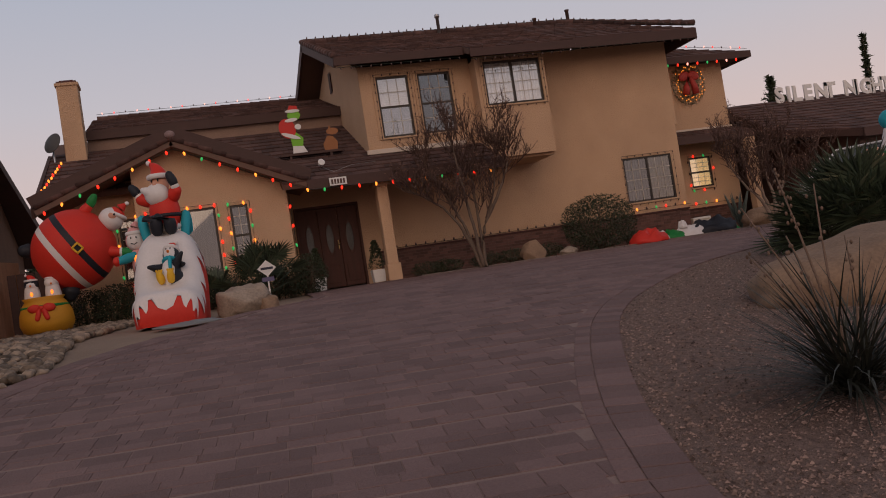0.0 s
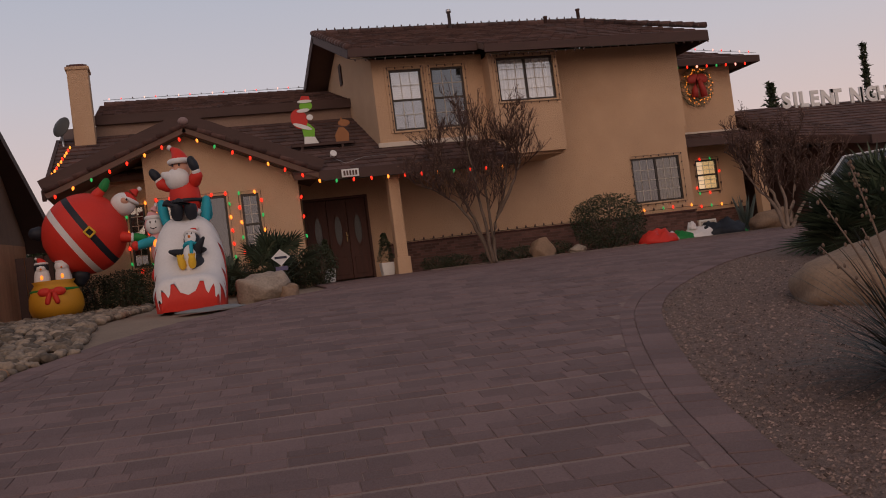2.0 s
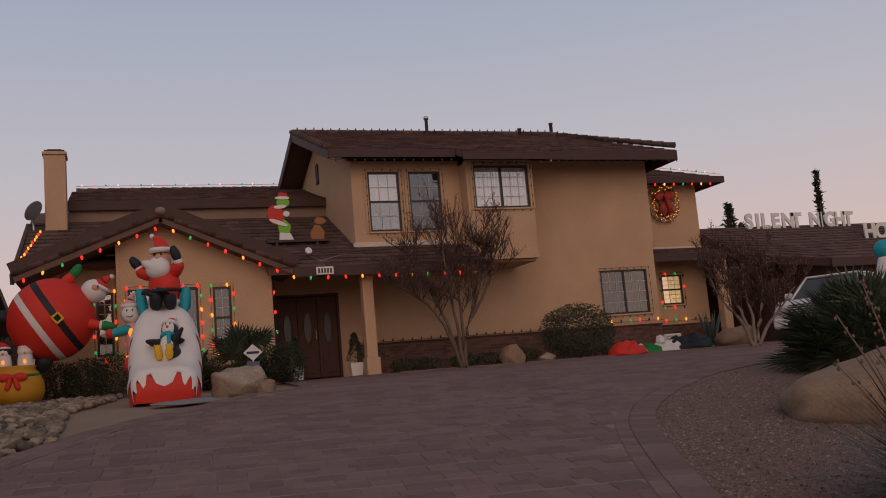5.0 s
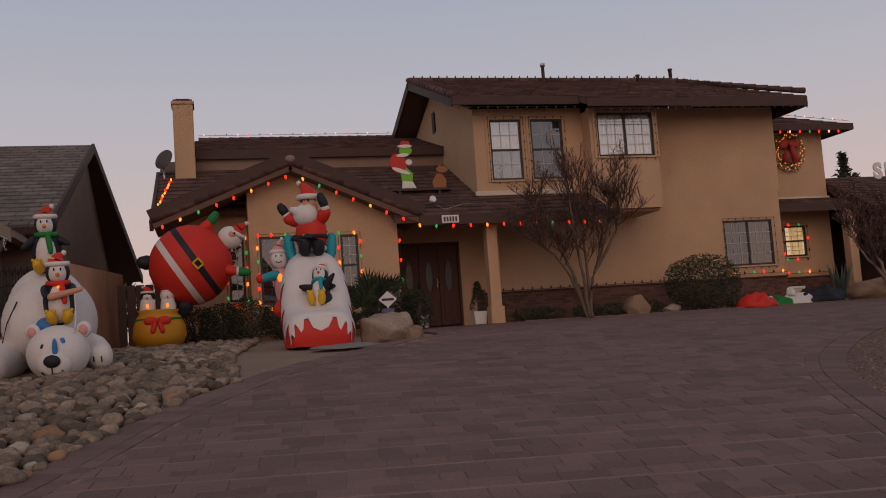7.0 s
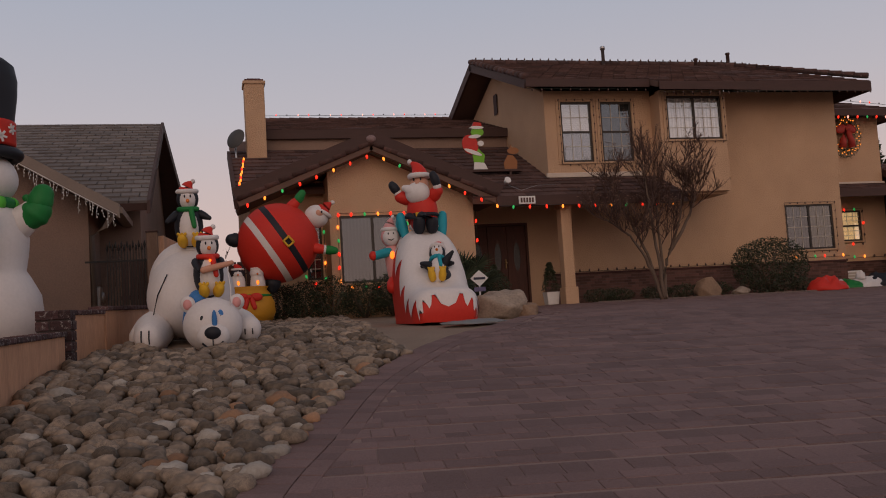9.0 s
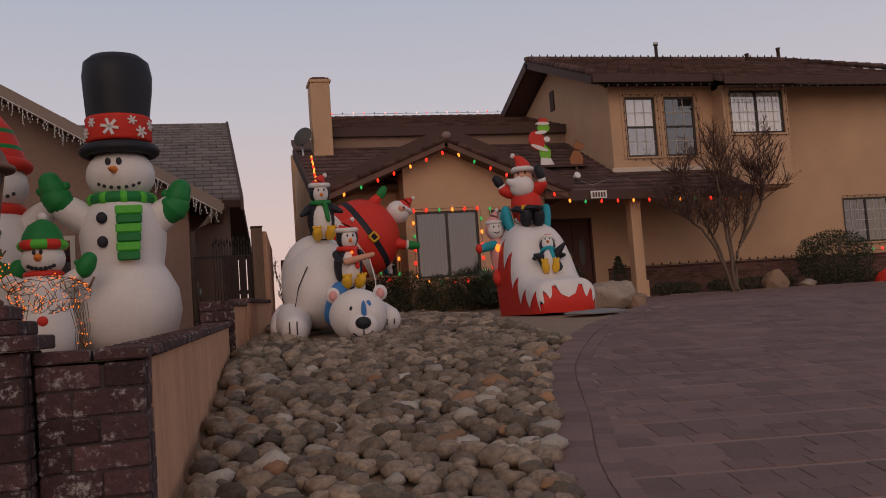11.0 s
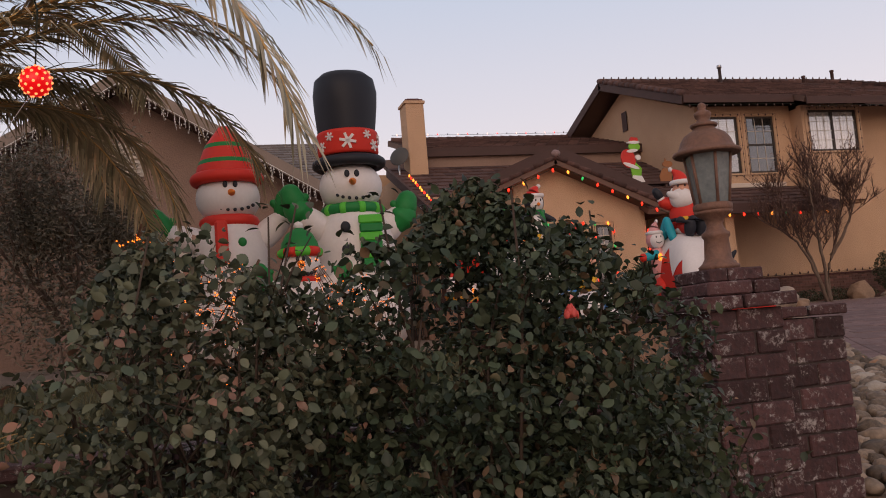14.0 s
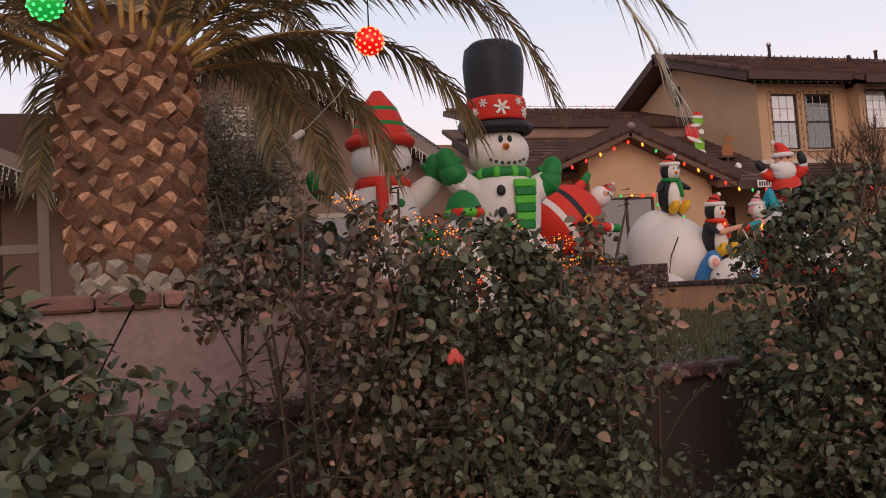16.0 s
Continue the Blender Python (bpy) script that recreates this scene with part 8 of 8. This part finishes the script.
for sx in (-1, 1):
    me.blob((sx * 0.17, -0.13, 0.24), (0.20, 0.06, 0.14), 0, 14, 10, Matrix.Rotation(sx * 0.4, 3, "Y"))
    me.tube([(sx * 0.04, -0.13, 0.2), (sx * 0.14, -0.14, -0.1), (sx * 0.17, -0.13, -0.34)], [0.07, 0.10, 0.11], 8)
me.blob((0, -0.17, 0.22), (0.07, 0.06, 0.07), 0, 10, 8)
part("bow", me, cloth("red_ribbon", (0.42, 0.05, 0.04)), wr)
for k in range(44):
    a = k * 2 * math.pi / 44
    r_ = 0.44 + 0.09 * srng.uniform(-1, 1)
    part("light", Mesh().blob((r_ * math.cos(a), -0.13, r_ * 1.15 * math.sin(a)), (0.016, 0.016, 0.016), 0, 6, 4), B_AMB, wr)

# painted boards on the porch roof
def board(name, shapes_, loc, label, turn=0):
    t = thing(name, label, "yard decoration", loc, turn=turn)
    for k, (nm, pts, m) in enumerate(shapes_):
        part(nm, Mesh().prism(pts, -0.012 - 0.006 * k, 0.012 + 0.002 * k, "y"), m, t)
    return t
def oval(cx, cz, rx, rz, n=18, tilt=0.0):
    return [(cx + rx * math.cos(2 * math.pi * k / n) * math.cos(tilt) - rz * math.sin(2 * math.pi * k / n) * math.sin(tilt), cz + rx * math.cos(2 * math.pi * k / n) * math.sin(tilt) + rz * math.sin(2 * math.pi * k / n) * math.cos(tilt)) for k in range(n)]
PG, PR, PW, PB = cloth("lime_paint", (0.20, 0.50, 0.04)), cloth("red_paint", (0.60, 0.04, 0.03)), cloth("white_paint", (0.78, 0.76, 0.74)), cloth("brown_paint_board", (0.32, 0.13, 0.05))
board("painted_cutout", [("leg", [(-0.02, 0.12), (0.22, 0.10), (0.26, 0.36), (0.10, 0.52), (-0.06, 0.42)], PG), ("boot", [(-0.04, 0.0), (0.32, 0.0), (0.24, 0.16), (-0.02, 0.18)], PW), ("coat", oval(-0.10, 0.62, 0.20, 0.25, tilt=0.3), PR), ("trim", oval(-0.04, 0.43, 0.24, 0.05, tilt=-0.35), PW), ("face", oval(0.10, 0.93, 0.16, 0.12), PG),
                         ("collar", oval(0.02, 0.82, 0.16, 0.045, tilt=0.1), PW), ("cap", [(-0.06, 1.02), (0.22, 1.04), (0.20, 1.16), (0.02, 1.18)], PR), ("brim", oval(0.08, 1.04, 0.18, 0.04), PW), ("glove", oval(0.16, 0.64, 0.08, 0.07), PW)],
      (3.22, 21.78, 5.16), "painted wooden cut-out in red and lime green on the roof")
board("painted_cutout", [("body", [(-0.16, 0.0), (0.16, 0.0), (0.18, 0.20), (0.08, 0.34), (-0.06, 0.36), (-0.18, 0.16)], PB), ("head", oval(0.08, 0.46, 0.15, 0.085), PB), ("ear", [(-0.02, 0.50), (0.02, 0.62), (0.06, 0.52)], PB)], (4.12, 21.72, 5.14), "small painted brown wooden cut-out on the roof")
part_sh = thing("roof_shelf", "dark wooden shelf carrying painted boards on the roof", "shelf", (0, 0, 0))
part("board", Mesh().box(2.85, 4.40, 21.66, 21.90, 5.08, 5.14, bev=0.005), BROWN, part_sh)
for x_ in (3.1, 4.1):
    part("bracket", Mesh().box(x_ - 0.03, x_ + 0.03, 21.68, 21.88, 4.90, 5.08), BROWN, part_sh)
fl = thing("floodlight", "white roof floodlight with a trailing cable", "floodlight", (3.62, 20.75, 4.62))
part("head", Mesh().lathe([(0.03, 0.0), (0.06, 0.06), (0.085, 0.16), (0.075, 0.17)], 14, pose(0, 0, 0.03, 70, 0, 10)), PW, fl)
part("cable", Mesh().tube([(0, 0, 0.02), (0.1, -0.25, -0.1), (0.22, -0.5, -0.22), (0.7, -0.3, -0.08), (1.3, -0.25, -0.06)], 0.005, 5), STEEL, fl)
num = thing("house_number_plate", "white plate with dark bars under the porch eave", "number plate", (3.85, 19.93, 4.13))
part("plate", Mesh().box(-0.20, 0.20, 0.0, 0.02, -0.09, 0.09, bev=0.005), PW, num)
for k in range(5):
    part("bar", Mesh().box(-0.16 + 0.068 * k, -0.115 + 0.068 * k, -0.006, -0.001, -0.055, 0.055), B_OFF, num)

# satellite dish
dish = thing("satellite_dish", "grey satellite dish on a bent pole beside the chimney", "satellite dish", (-2.36, 23.75, 5.40))
part("reflector", Mesh().lathe([(0.03, 0.06), (0.16, 0.03), (0.26, -0.02), (0.27, -0.025), (0.16, 0.015), (0.03, 0.045)], 22, pose(-0.12, -0.05, 1.0, 70, 0, -40)), mat("grey_dish", (0.07, 0.068, 0.066), 0.6, None, 4, 40, 0.4, 0.05), dish)
part("pole", Mesh().tube([(0.10, 0.1, -0.1), (-0.10, 0.05, 0.25), (-0.12, 0.03, 1.0)], 0.028, 8), STEEL, dish)

# wire deer with warm lights
def wire_deer(loc, turn, s, label):
    t = thing("lit_wire_deer", label, "light figure", loc, turn=turn)
    t.matrix_basis = t.matrix_basis @ Matrix.Diagonal((s, s, s, 1))
    me = Mesh()
    lights = []
    def cage(a, b, ra, rb, n=6):
        a, b = Vector(a), Vector(b)
        d = (b - a).normalized()
        u = d.orthogonal().normalized()
        v = d.cross(u)
        for k in range(n):
            t_ = 2 * math.pi * k / n
            o = u * math.cos(t_) + v * math.sin(t_)
            me.tube([a + o * ra, a.lerp(b, 0.5) + o * (ra + rb) * 0.53, b + o * rb], 0.0035, 4)
            for q in range(5):
                lights.append(a.lerp(b, srng.random()) + o * ((ra + rb) / 2 + 0.01))
        for q in range(4):
            c = a.lerp(b, q / 3)
            r_ = ra + (rb - ra) * q / 3
            me.tube([c + (u * math.cos(2 * math.pi * k / 10) + v * math.sin(2 * math.pi * k / 10)) * r_ for k in range(11)], 0.003, 4)
    def hide(c, r, n):
        """Short crossing wires over an egg shape."""
        c = Vector(c)
        at = lambda u, v: c + Vector((r[0] * u, r[1] * math.sqrt(max(0, 1 - u * u)) * math.cos(v), r[2] * math.sqrt(max(0, 1 - u * u)) * math.sin(v)))
        for _ in range(n):
            u, v = srng.uniform(-0.95, 0.95), srng.uniform(0, 6.28)
            du, dv = srng.uniform(-0.35, 0.35), srng.uniform(-1.1, 1.1)
            me.tube([at(max(-1, min(1, u + du * q / 3)), v + dv * q / 3) for q in range(4)], 0.004, 3)
            lights.append(at(u, v))
            lights.append(at(max(-1, min(1, u + du * 0.6)), v + dv * 0.6))
    hide((-0.02, 0, 0.76), (0.42, 0.17, 0.20), 150)
    for x_, y_, bend in ((-0.34, 0.08, -0.05), (-0.26, -0.08, -0.04), (0.24, 0.07, 0.03), (0.32, -0.07, 0.03)):
        for q in range(5):
            w_ = 0.022 * (q - 2)
            me.tube([(x_ + w_ * 1.6, y_, 0.66), (x_ + w_ + bend, y_, 0.38), (x_ + w_ * 0.5 - bend * 0.4, y_, 0.02)], 0.004, 3)
            for k in range(4):
                u = srng.random()
                lights.append(Vector((x_ + w_ + bend * math.sin(u * 3.1), y_, 0.66 - 0.62 * u)))
    cage((0.32, 0, 0.82), (0.46, 0, 1.10), 0.08, 0.05, 6)
    hide((0.54, 0, 1.13), (0.14, 0.055, 0.06), 16)
    for sx in (-1, 1):
        me.tube([(0.46, sx * 0.03, 1.17), (0.42, sx * 0.08, 1.26)], 0.01, 4)
    me.tube([(-0.42, 0, 0.80), (-0.48, 0, 0.92)], 0.012, 5)
    part("wire_frame", me, mat("brown_vine_wire", (0.14, 0.08, 0.05), 0.8, None, 8, 40, 0.5, 0), t)
    data_ = Mesh().blob((0, 0, 0), (0.007, 0.007, 0.007), 0, 6, 4).data("light", WARM)
    srng.shuffle(lights)
    for p in lights[:220]:
        ob = new("light", data_)
        ob.parent = t
        ob.matrix_basis = Matrix.Translation(p + Vector((srng.uniform(-0.02, 0.02), srng.uniform(-0.02, 0.02), srng.uniform(-0.03, 0.03))))
    return t
wire_deer((-6.47, 9.9, 1.36), 175, 0.92, "wire deer wrapped in warm white lights on the lawn")
wire_deer((-8.05, 9.9, 1.35), 172, 1.22, "tall wire deer wrapped in warm lights on the lawn")

wire_deer((-8.08, 7.5, 1.30), 20, 0.62, "small wire deer wrapped in warm lights on the lawn")

# light balls hung in the palm
def light_ball(c, r, m, ml, label):
    t = thing("light_ball", label, "light ball", c)
    part("shell", Mesh().blob((0, 0, 0), (r, r, r), 0, 18, 12), m, t)
    data_ = Mesh().blob((0, 0, 0), (r * 0.10,) * 3, 0, 6, 5).data("light", ml)
    for k in range(60):
        z_ = 1 - 2 * (k + 0.5) / 60
        a = k * 2.399
        q = math.sqrt(1 - z_ * z_)
        ob = new("light", data_)
        ob.parent = t
        ob.matrix_basis = Matrix.Translation((r * q * math.cos(a), r * q * math.sin(a), r * z_))
    part("cord", Mesh().tube([(0, 0, r), (0.02, 0.05, 0.5), (-0.1, 0.3, 1.0)], 0.006, 4), WIRE, t)
    return t
light_ball((-9.09, 6.88, 3.42), 0.10, glow("red_ball", (0.70, 0.004, 0.006), 0.55), glow("red_ball_point", (1.0, 0.30, 0.10), 1.1), "red light ball hanging from the palm")
light_ball((-11.12, 6.3, 3.42), 0.10, glow("green_ball", (0.01, 0.30, 0.04), 0.5), glow("green_ball_point", (0.06, 0.75, 0.18), 1.2), "green light ball hanging from the palm")
GREY_C = mat("grey_white_plastic", (0.42, 0.40, 0.40), 0.6, None, 5, 40, 0.4, 0)
cord = thing("extension_cord", "white cord with plugs hanging from a light ball", "cord", (0, 0, 0))
part("cable", Mesh().tube([(-9.12, 6.88, 3.34), (-9.32, 6.9, 3.05), (-9.55, 6.9, 2.82), (-9.75, 6.9, 2.66)], 0.0025, 5), GREY_C, cord)
part("plug", Mesh().box(-0.045, 0.045, -0.02, 0.02, -0.022, 0.022, m=pose(-9.62, 6.88, 2.76, 0, -35, 0), bev=0.01), GREY_C, cord)

STRAW = mat("straw_cord", (0.36, 0.225, 0.085), 0.75, (0.26, 0.16, 0.07), 6, 40, 0.5, 0.1)
for k, (x_, y_, l_) in enumerate(((-8.93, 4.50, 0.16), (-8.80, 4.62, 0.20), (-8.68, 4.74, 0.14), (-8.84, 4.86, 0.18), (-8.60, 4.55, 0.12), (-8.95, 4.72, 0.12))):
    cd = thing("lawn_cord", "straw-coloured cord lying loose on the lawn", "cord", (x_, y_, LZ(y_) + 0.02), group="lawn cords", turn=40 * k % 70 - 20)
    P = smooth_path([(-l_, -0.04, 0.0), (-0.4 * l_, 0.05, 0.02), (0.2 * l_, 0.02, 0.035), (0.7 * l_, -0.05, 0.02), (l_, 0.03, 0.0)], 4)
    part("cable", Mesh().tube(P, 0.0035, 5), STRAW, cd)

# pots at the door
for x_, y_ in ((3.20, 20.75), (4.66, 20.95)):
    p = thing("potted_shrub", "square white pot with a small dark conical shrub by the door", "potted plant", (x_, y_, 1.72), group="pots at the door")
    me = Mesh()
    me.add([(-0.13, -0.13, 0), (0.13, -0.13, 0), (0.13, 0.13, 0), (-0.13, 0.13, 0), (-0.16, -0.16, 0.30), (0.16, -0.16, 0.30), (0.16, 0.16, 0.30), (-0.16, 0.16, 0.30)], [(0, 1, 2, 3), (4, 5, 6, 7), (0, 1, 5, 4), (1, 2, 6, 5), (2, 3, 7, 6), (3, 0, 4, 7)])
    part("pot", me, PW, p)
    me = Mesh()
    for k in range(900):
        u = srng.random() ** 0.7
        a = srng.uniform(0, 6.28)
        r_ = 0.20 * (1 - u) + 0.02
        q = Vector((r_ * math.cos(a), r_ * math.sin(a), 0.30 + 0.70 * u))
        me.add([q, q + Vector((srng.gauss(0, 0.03), srng.gauss(0, 0.03), 0.03)), q + Vector((srng.gauss(0, 0.03), srng.gauss(0, 0.03), -0.01))], [(0, 1, 2)])
    part("shrub", me, DARK_L, p)

# yard sign, vent box, tarp
sg = thing("yard_sign", "white diamond yard sign on a thin stake", "sign", (1.72, 17.0, gz(17.0)))
sg.matrix_basis = sg.matrix_basis @ Matrix.Diagonal((1.15, 1.15, 1.0, 1))
part("stake", Mesh().box(-0.012, 0.012, -0.008, 0.008, 0, 0.75), STEEL, sg)
part("diamond", Mesh().box(-0.11, 0.11, -0.016, -0.009, -0.11, 0.11, m=pose(0, 0, 0.68, 0, 45, 0)), PW, sg)
part("bar", Mesh().box(-0.10, 0.10, -0.022, -0.017, 0.655, 0.70), mat("blue_black_ink", (0.04, 0.04, 0.07), 0.6), sg)
part("lower_plate", Mesh().box(-0.10, 0.10, -0.016, -0.009, 0.43, 0.51), mat("violet_plate", (0.14, 0.12, 0.22), 0.6), sg)
tp = Mesh()
tp.blob((0, 0, 0), (0.46, 0.20, 0.04), 0, 30, 8, None, lambda p: Vector((p.x * (1 + 0.25 * noise.noise(p * 3)), p.y * (1 + 0.4 * noise.noise(p * 2.3)), max(-0.1, p.z * (1 + 0.9 * noise.noise(p * 4))))))
tagged(part("tarp", tp, cloth("grey_blue_tarp", (0.20, 0.21, 0.22)), None, "crumpled grey tarp lying before the slide", pose(0.16, 12.12, gz(12.12) + 0.01, 5, 0, 6)), category="tarp")
vb = thing("vent_box", "white louvred box standing at the wall foot", "vent box", (15.1, 23.6, 1.72))
part("case", Mesh().box(-0.3, 0.3, -0.15, 0.15, 0, 0.48, bev=0.015), PW, vb)
for k in range(5):
    part("slat", Mesh().box(-0.24, 0.24, -0.165, -0.152, 0.06 + 0.08 * k, 0.11 + 0.08 * k), WHITEF, vb)
ag = thing("agave", "blue-green agave leaves beside the porch", "agave", (14.75, 21.0, 1.7))
for k in range(9):
    a = k * 0.75
    me = Mesh()
    d = Vector((math.cos(a) * 0.35, math.sin(a) * 0.35, 1)).normalized()
    s_ = d.orthogonal().normalized() * 0.12
    me.add([(-s_), s_, d * 0.5 + s_ * 1.2, d * 1.05, d * 0.5 - s_ * 1.2, d * 0.4 + d.cross(s_).normalized() * 0.08], [(0, 1, 5), (1, 2, 5), (2, 3, 5), (3, 4, 5), (4, 0, 5)])
    part("leaf", me, mat("agave_skin", (0.16, 0.20, 0.18), 0.6, None, 4, 30, 0.5, 0.1) if k == 0 else bpy.data.materials["agave_skin"], ag)

# pale edging between the paving and the planted bed
KERB = mat("weathered_edging", (0.21, 0.16, 0.14), 0.95, (0.12, 0.09, 0.08), 3, 40, 0.8, 0.4)
kerb = tagged(new("kerb"), "weathered concrete edging strip along the planted bed", "kerb", kind="structure")
for (x0, y0), (x1, y1) in zip(FAR[1:], FAR[2:]):
    n = max(1, round(math.hypot(x1 - x0, y1 - y0) / 0.6))
    for k in range(n):
        u = (k + 0.5) / n
        x_, y_ = x0 + (x1 - x0) * u, y0 + (y1 - y0) * u + 0.07
        L = math.hypot(x1 - x0, y1 - y0) / n
        part("kerb_stone", Mesh().box(-L / 2 + 0.004, L / 2 - 0.004, -0.05, 0.05, -0.06, 0.03, bev=0.012), KERB, kerb, at=pose(x_, y_, gz(y_), 0, 0, math.degrees(math.atan2(y1 - y0, x1 - x0))))


# parked car before the garage
CARP = mat("white_car_paint", (0.66, 0.66, 0.68), 0.25, None, 2, 30, 0.2, 0, spec=0.6)
CARG = mat("dark_car_glass", (0.03, 0.035, 0.04), 0.08, None, 2, 30, 0.3, 0, spec=0.7)
RUBBER = mat("tyre_rubber", (0.02, 0.02, 0.02), 0.85, None, 6, 50, 0.4, 0.1)
CHROME = mat("chrome", (0.7, 0.7, 0.72), 0.2, None, 6, 50, 0.3, 0, metal=1.0)
LENS = mat("headlight_lens", (0.5, 0.5, 0.52), 0.1, None, 6, 50, 0.4, 0)


def parked_car(loc, turn):
    """A large car that faces -y; its origin lies under the middle of the front bumper."""
    c = thing("parked_car", "white parked car with a dark barred grille before the garage", "car", loc, turn=turn)
    side = [(0.06, 0.42), (0.02, 0.75), (0.10, 1.02), (0.35, 1.13), (1.45, 1.20), (4.75, 1.20), (4.90, 0.95), (4.88, 0.45)]
    me = Mesh()
    rings = []
    for x_, pinch in ((-0.96, 0.93), (-0.90, 0.99), (-0.5, 1.0), (0.5, 1.0), (0.90, 0.99), (0.96, 0.93)):
        bow = 0.10 * (abs(x_) / 0.96) ** 3
        rings.append([(x_, y + (bow if y < 2.4 else -bow), 0.42 + (z - 0.42) * pinch) for y, z in side])
    n = len(side)
    vs = [p for r in rings for p in r]
    me.add(vs, [(i * n + k, i * n + (k + 1) % n, (i + 1) * n + (k + 1) % n, (i + 1) * n + k) for i in range(5) for k in range(n)] + [list(range(n)), [5 * n + k for k in range(n)]], 0, False)
    part("body", me, CARP, c)
    me = Mesh()
    lo, hi = [(-0.86, 1.35), (0.86, 1.35), (0.86, 4.5), (-0.86, 4.5)], [(-0.68, 2.15), (0.68, 2.15), (0.68, 4.25), (-0.68, 4.25)]
    me.add([(x, y, 1.19) for x, y in lo] + [(x, y, 1.74) for x, y in hi], [(4, 5, 6, 7), (0, 1, 5, 4), (1, 2, 6, 5), (2, 3, 7, 6), (3, 0, 4, 7)])
    part("greenhouse", me, CARG, c, "dark glazed cabin")
    part("car_roof", Mesh().box(-0.70, 0.70, 2.12, 4.28, 1.742, 1.80, bev=0.03), CARP, c)
    for sx in (-1, 1):
        part("pillar", Mesh().tube([(sx * 0.87, 1.36, 1.19), (sx * 0.69, 2.14, 1.76)], 0.035, 6), CARP, c)
        part("headlight", Mesh().box(sx * 0.72 - 0.20, sx * 0.72 + 0.20, 0.0, 0.08, 0.80, 0.96, bev=0.03), LENS, c)
        part("fog_lamp", Mesh().box(sx * 0.70 - 0.10, sx * 0.70 + 0.10, -0.01, 0.06, 0.50, 0.58, bev=0.02), LENS, c)
        part("mirror", Mesh().box(sx * 1.06 - 0.10, sx * 1.06 + 0.10, 1.62, 1.76, 1.22, 1.38, bev=0.03), CARP, c)
        for y_ in (0.92, 3.92):
            w = part("wheel", Mesh().lathe([(0.25, -0.12), (0.36, -0.115), (0.385, -0.08), (0.385, 0.08), (0.36, 0.115), (0.25, 0.12)], 24, pose(sx * 0.86, y_, 0.385, 0, 90, 0)), RUBBER, c)
            part("rim", Mesh().lathe([(0.05, -0.125), (0.24, -0.11), (0.25, -0.125), (0.25, 0.125), (0.24, 0.11), (0.05, 0.125)], 20, pose(sx * 0.86, y_, 0.385, 0, 90, 0)), CHROME, w)
    g_ = part("grille", Mesh().box(-0.50, 0.50, -0.015, 0.06, 0.74, 1.0, bev=0.02), RUBBER, c, "dark grille with chrome bars")
    for k in range(4):
        part("grille_bar", Mesh().box(-0.49, 0.49, -0.03, -0.014, 0.765 + 0.06 * k, 0.79 + 0.06 * k), CHROME, g_)
    part("bumper", Mesh().box(-0.93, 0.93, -0.05, 0.12, 0.42, 0.68, bev=0.05), CARP, c)
    part("lower_intake", Mesh().box(-0.55, 0.55, -0.06, -0.04, 0.44, 0.54, bev=0.005), RUBBER, c)
    part("number_plate", Mesh().box(-0.15, 0.15, -0.075, -0.061, 0.56, 0.66), PW, c)
    return c


parked_car((15.75, 18.3, gz(18.3) - 0.06), -60)

# far trees behind the roofs
def conifer(c, h, r, label):
    t = thing("far_conifer", label, "tree", (c[0], c[1], 2.0), group="far trees")
    part("trunk", Mesh().tube([(0, 0, 0), (0, 0, h)], [0.2, 0.04], 6), BARK, t)
    me = Mesh()
    for k in range(int(3200 * min(1.0, 0.2 + 0.6 * r))):
        u = srng.random()
        lump = 0.7 + 0.6 * abs(math.sin(u * 11 + c[0]))
        rr = r * (1.05 - u) * lump * srng.random() ** 0.5
        a = srng.uniform(0, 6.28)
        p = Vector((rr * math.cos(a), rr * math.sin(a), h * (0.25 + 0.78 * u)))
        q = 0.13
        me.add([p, p + Vector((srng.gauss(0, q), srng.gauss(0, q), srng.gauss(0.05, q))), p + Vector((srng.gauss(0, q), srng.gauss(0, q), srng.gauss(0, q)))], [(0, 1, 2)])
    part("crown", me, DARK_L, t)
for x_, y_, h_, r_ in ((33.4, 44, 7.7, 0.9), (35.0, 45, 6.6, 0.9), (41.0, 45, 9.9, 0.38), (46, 42, 8.6, 2.0), (50, 43, 9.2, 2.2), (54, 43, 10.5, 2.0), (-8.5, 48, 3.6, 1.6), (-5.6, 45, 4.2, 1.5), (-7.0, 50, 3.0, 2.0), (-10.5, 60, 4, 2.0)):
    conifer((x_, y_), h_, r_, "dark far tree behind the roofs")
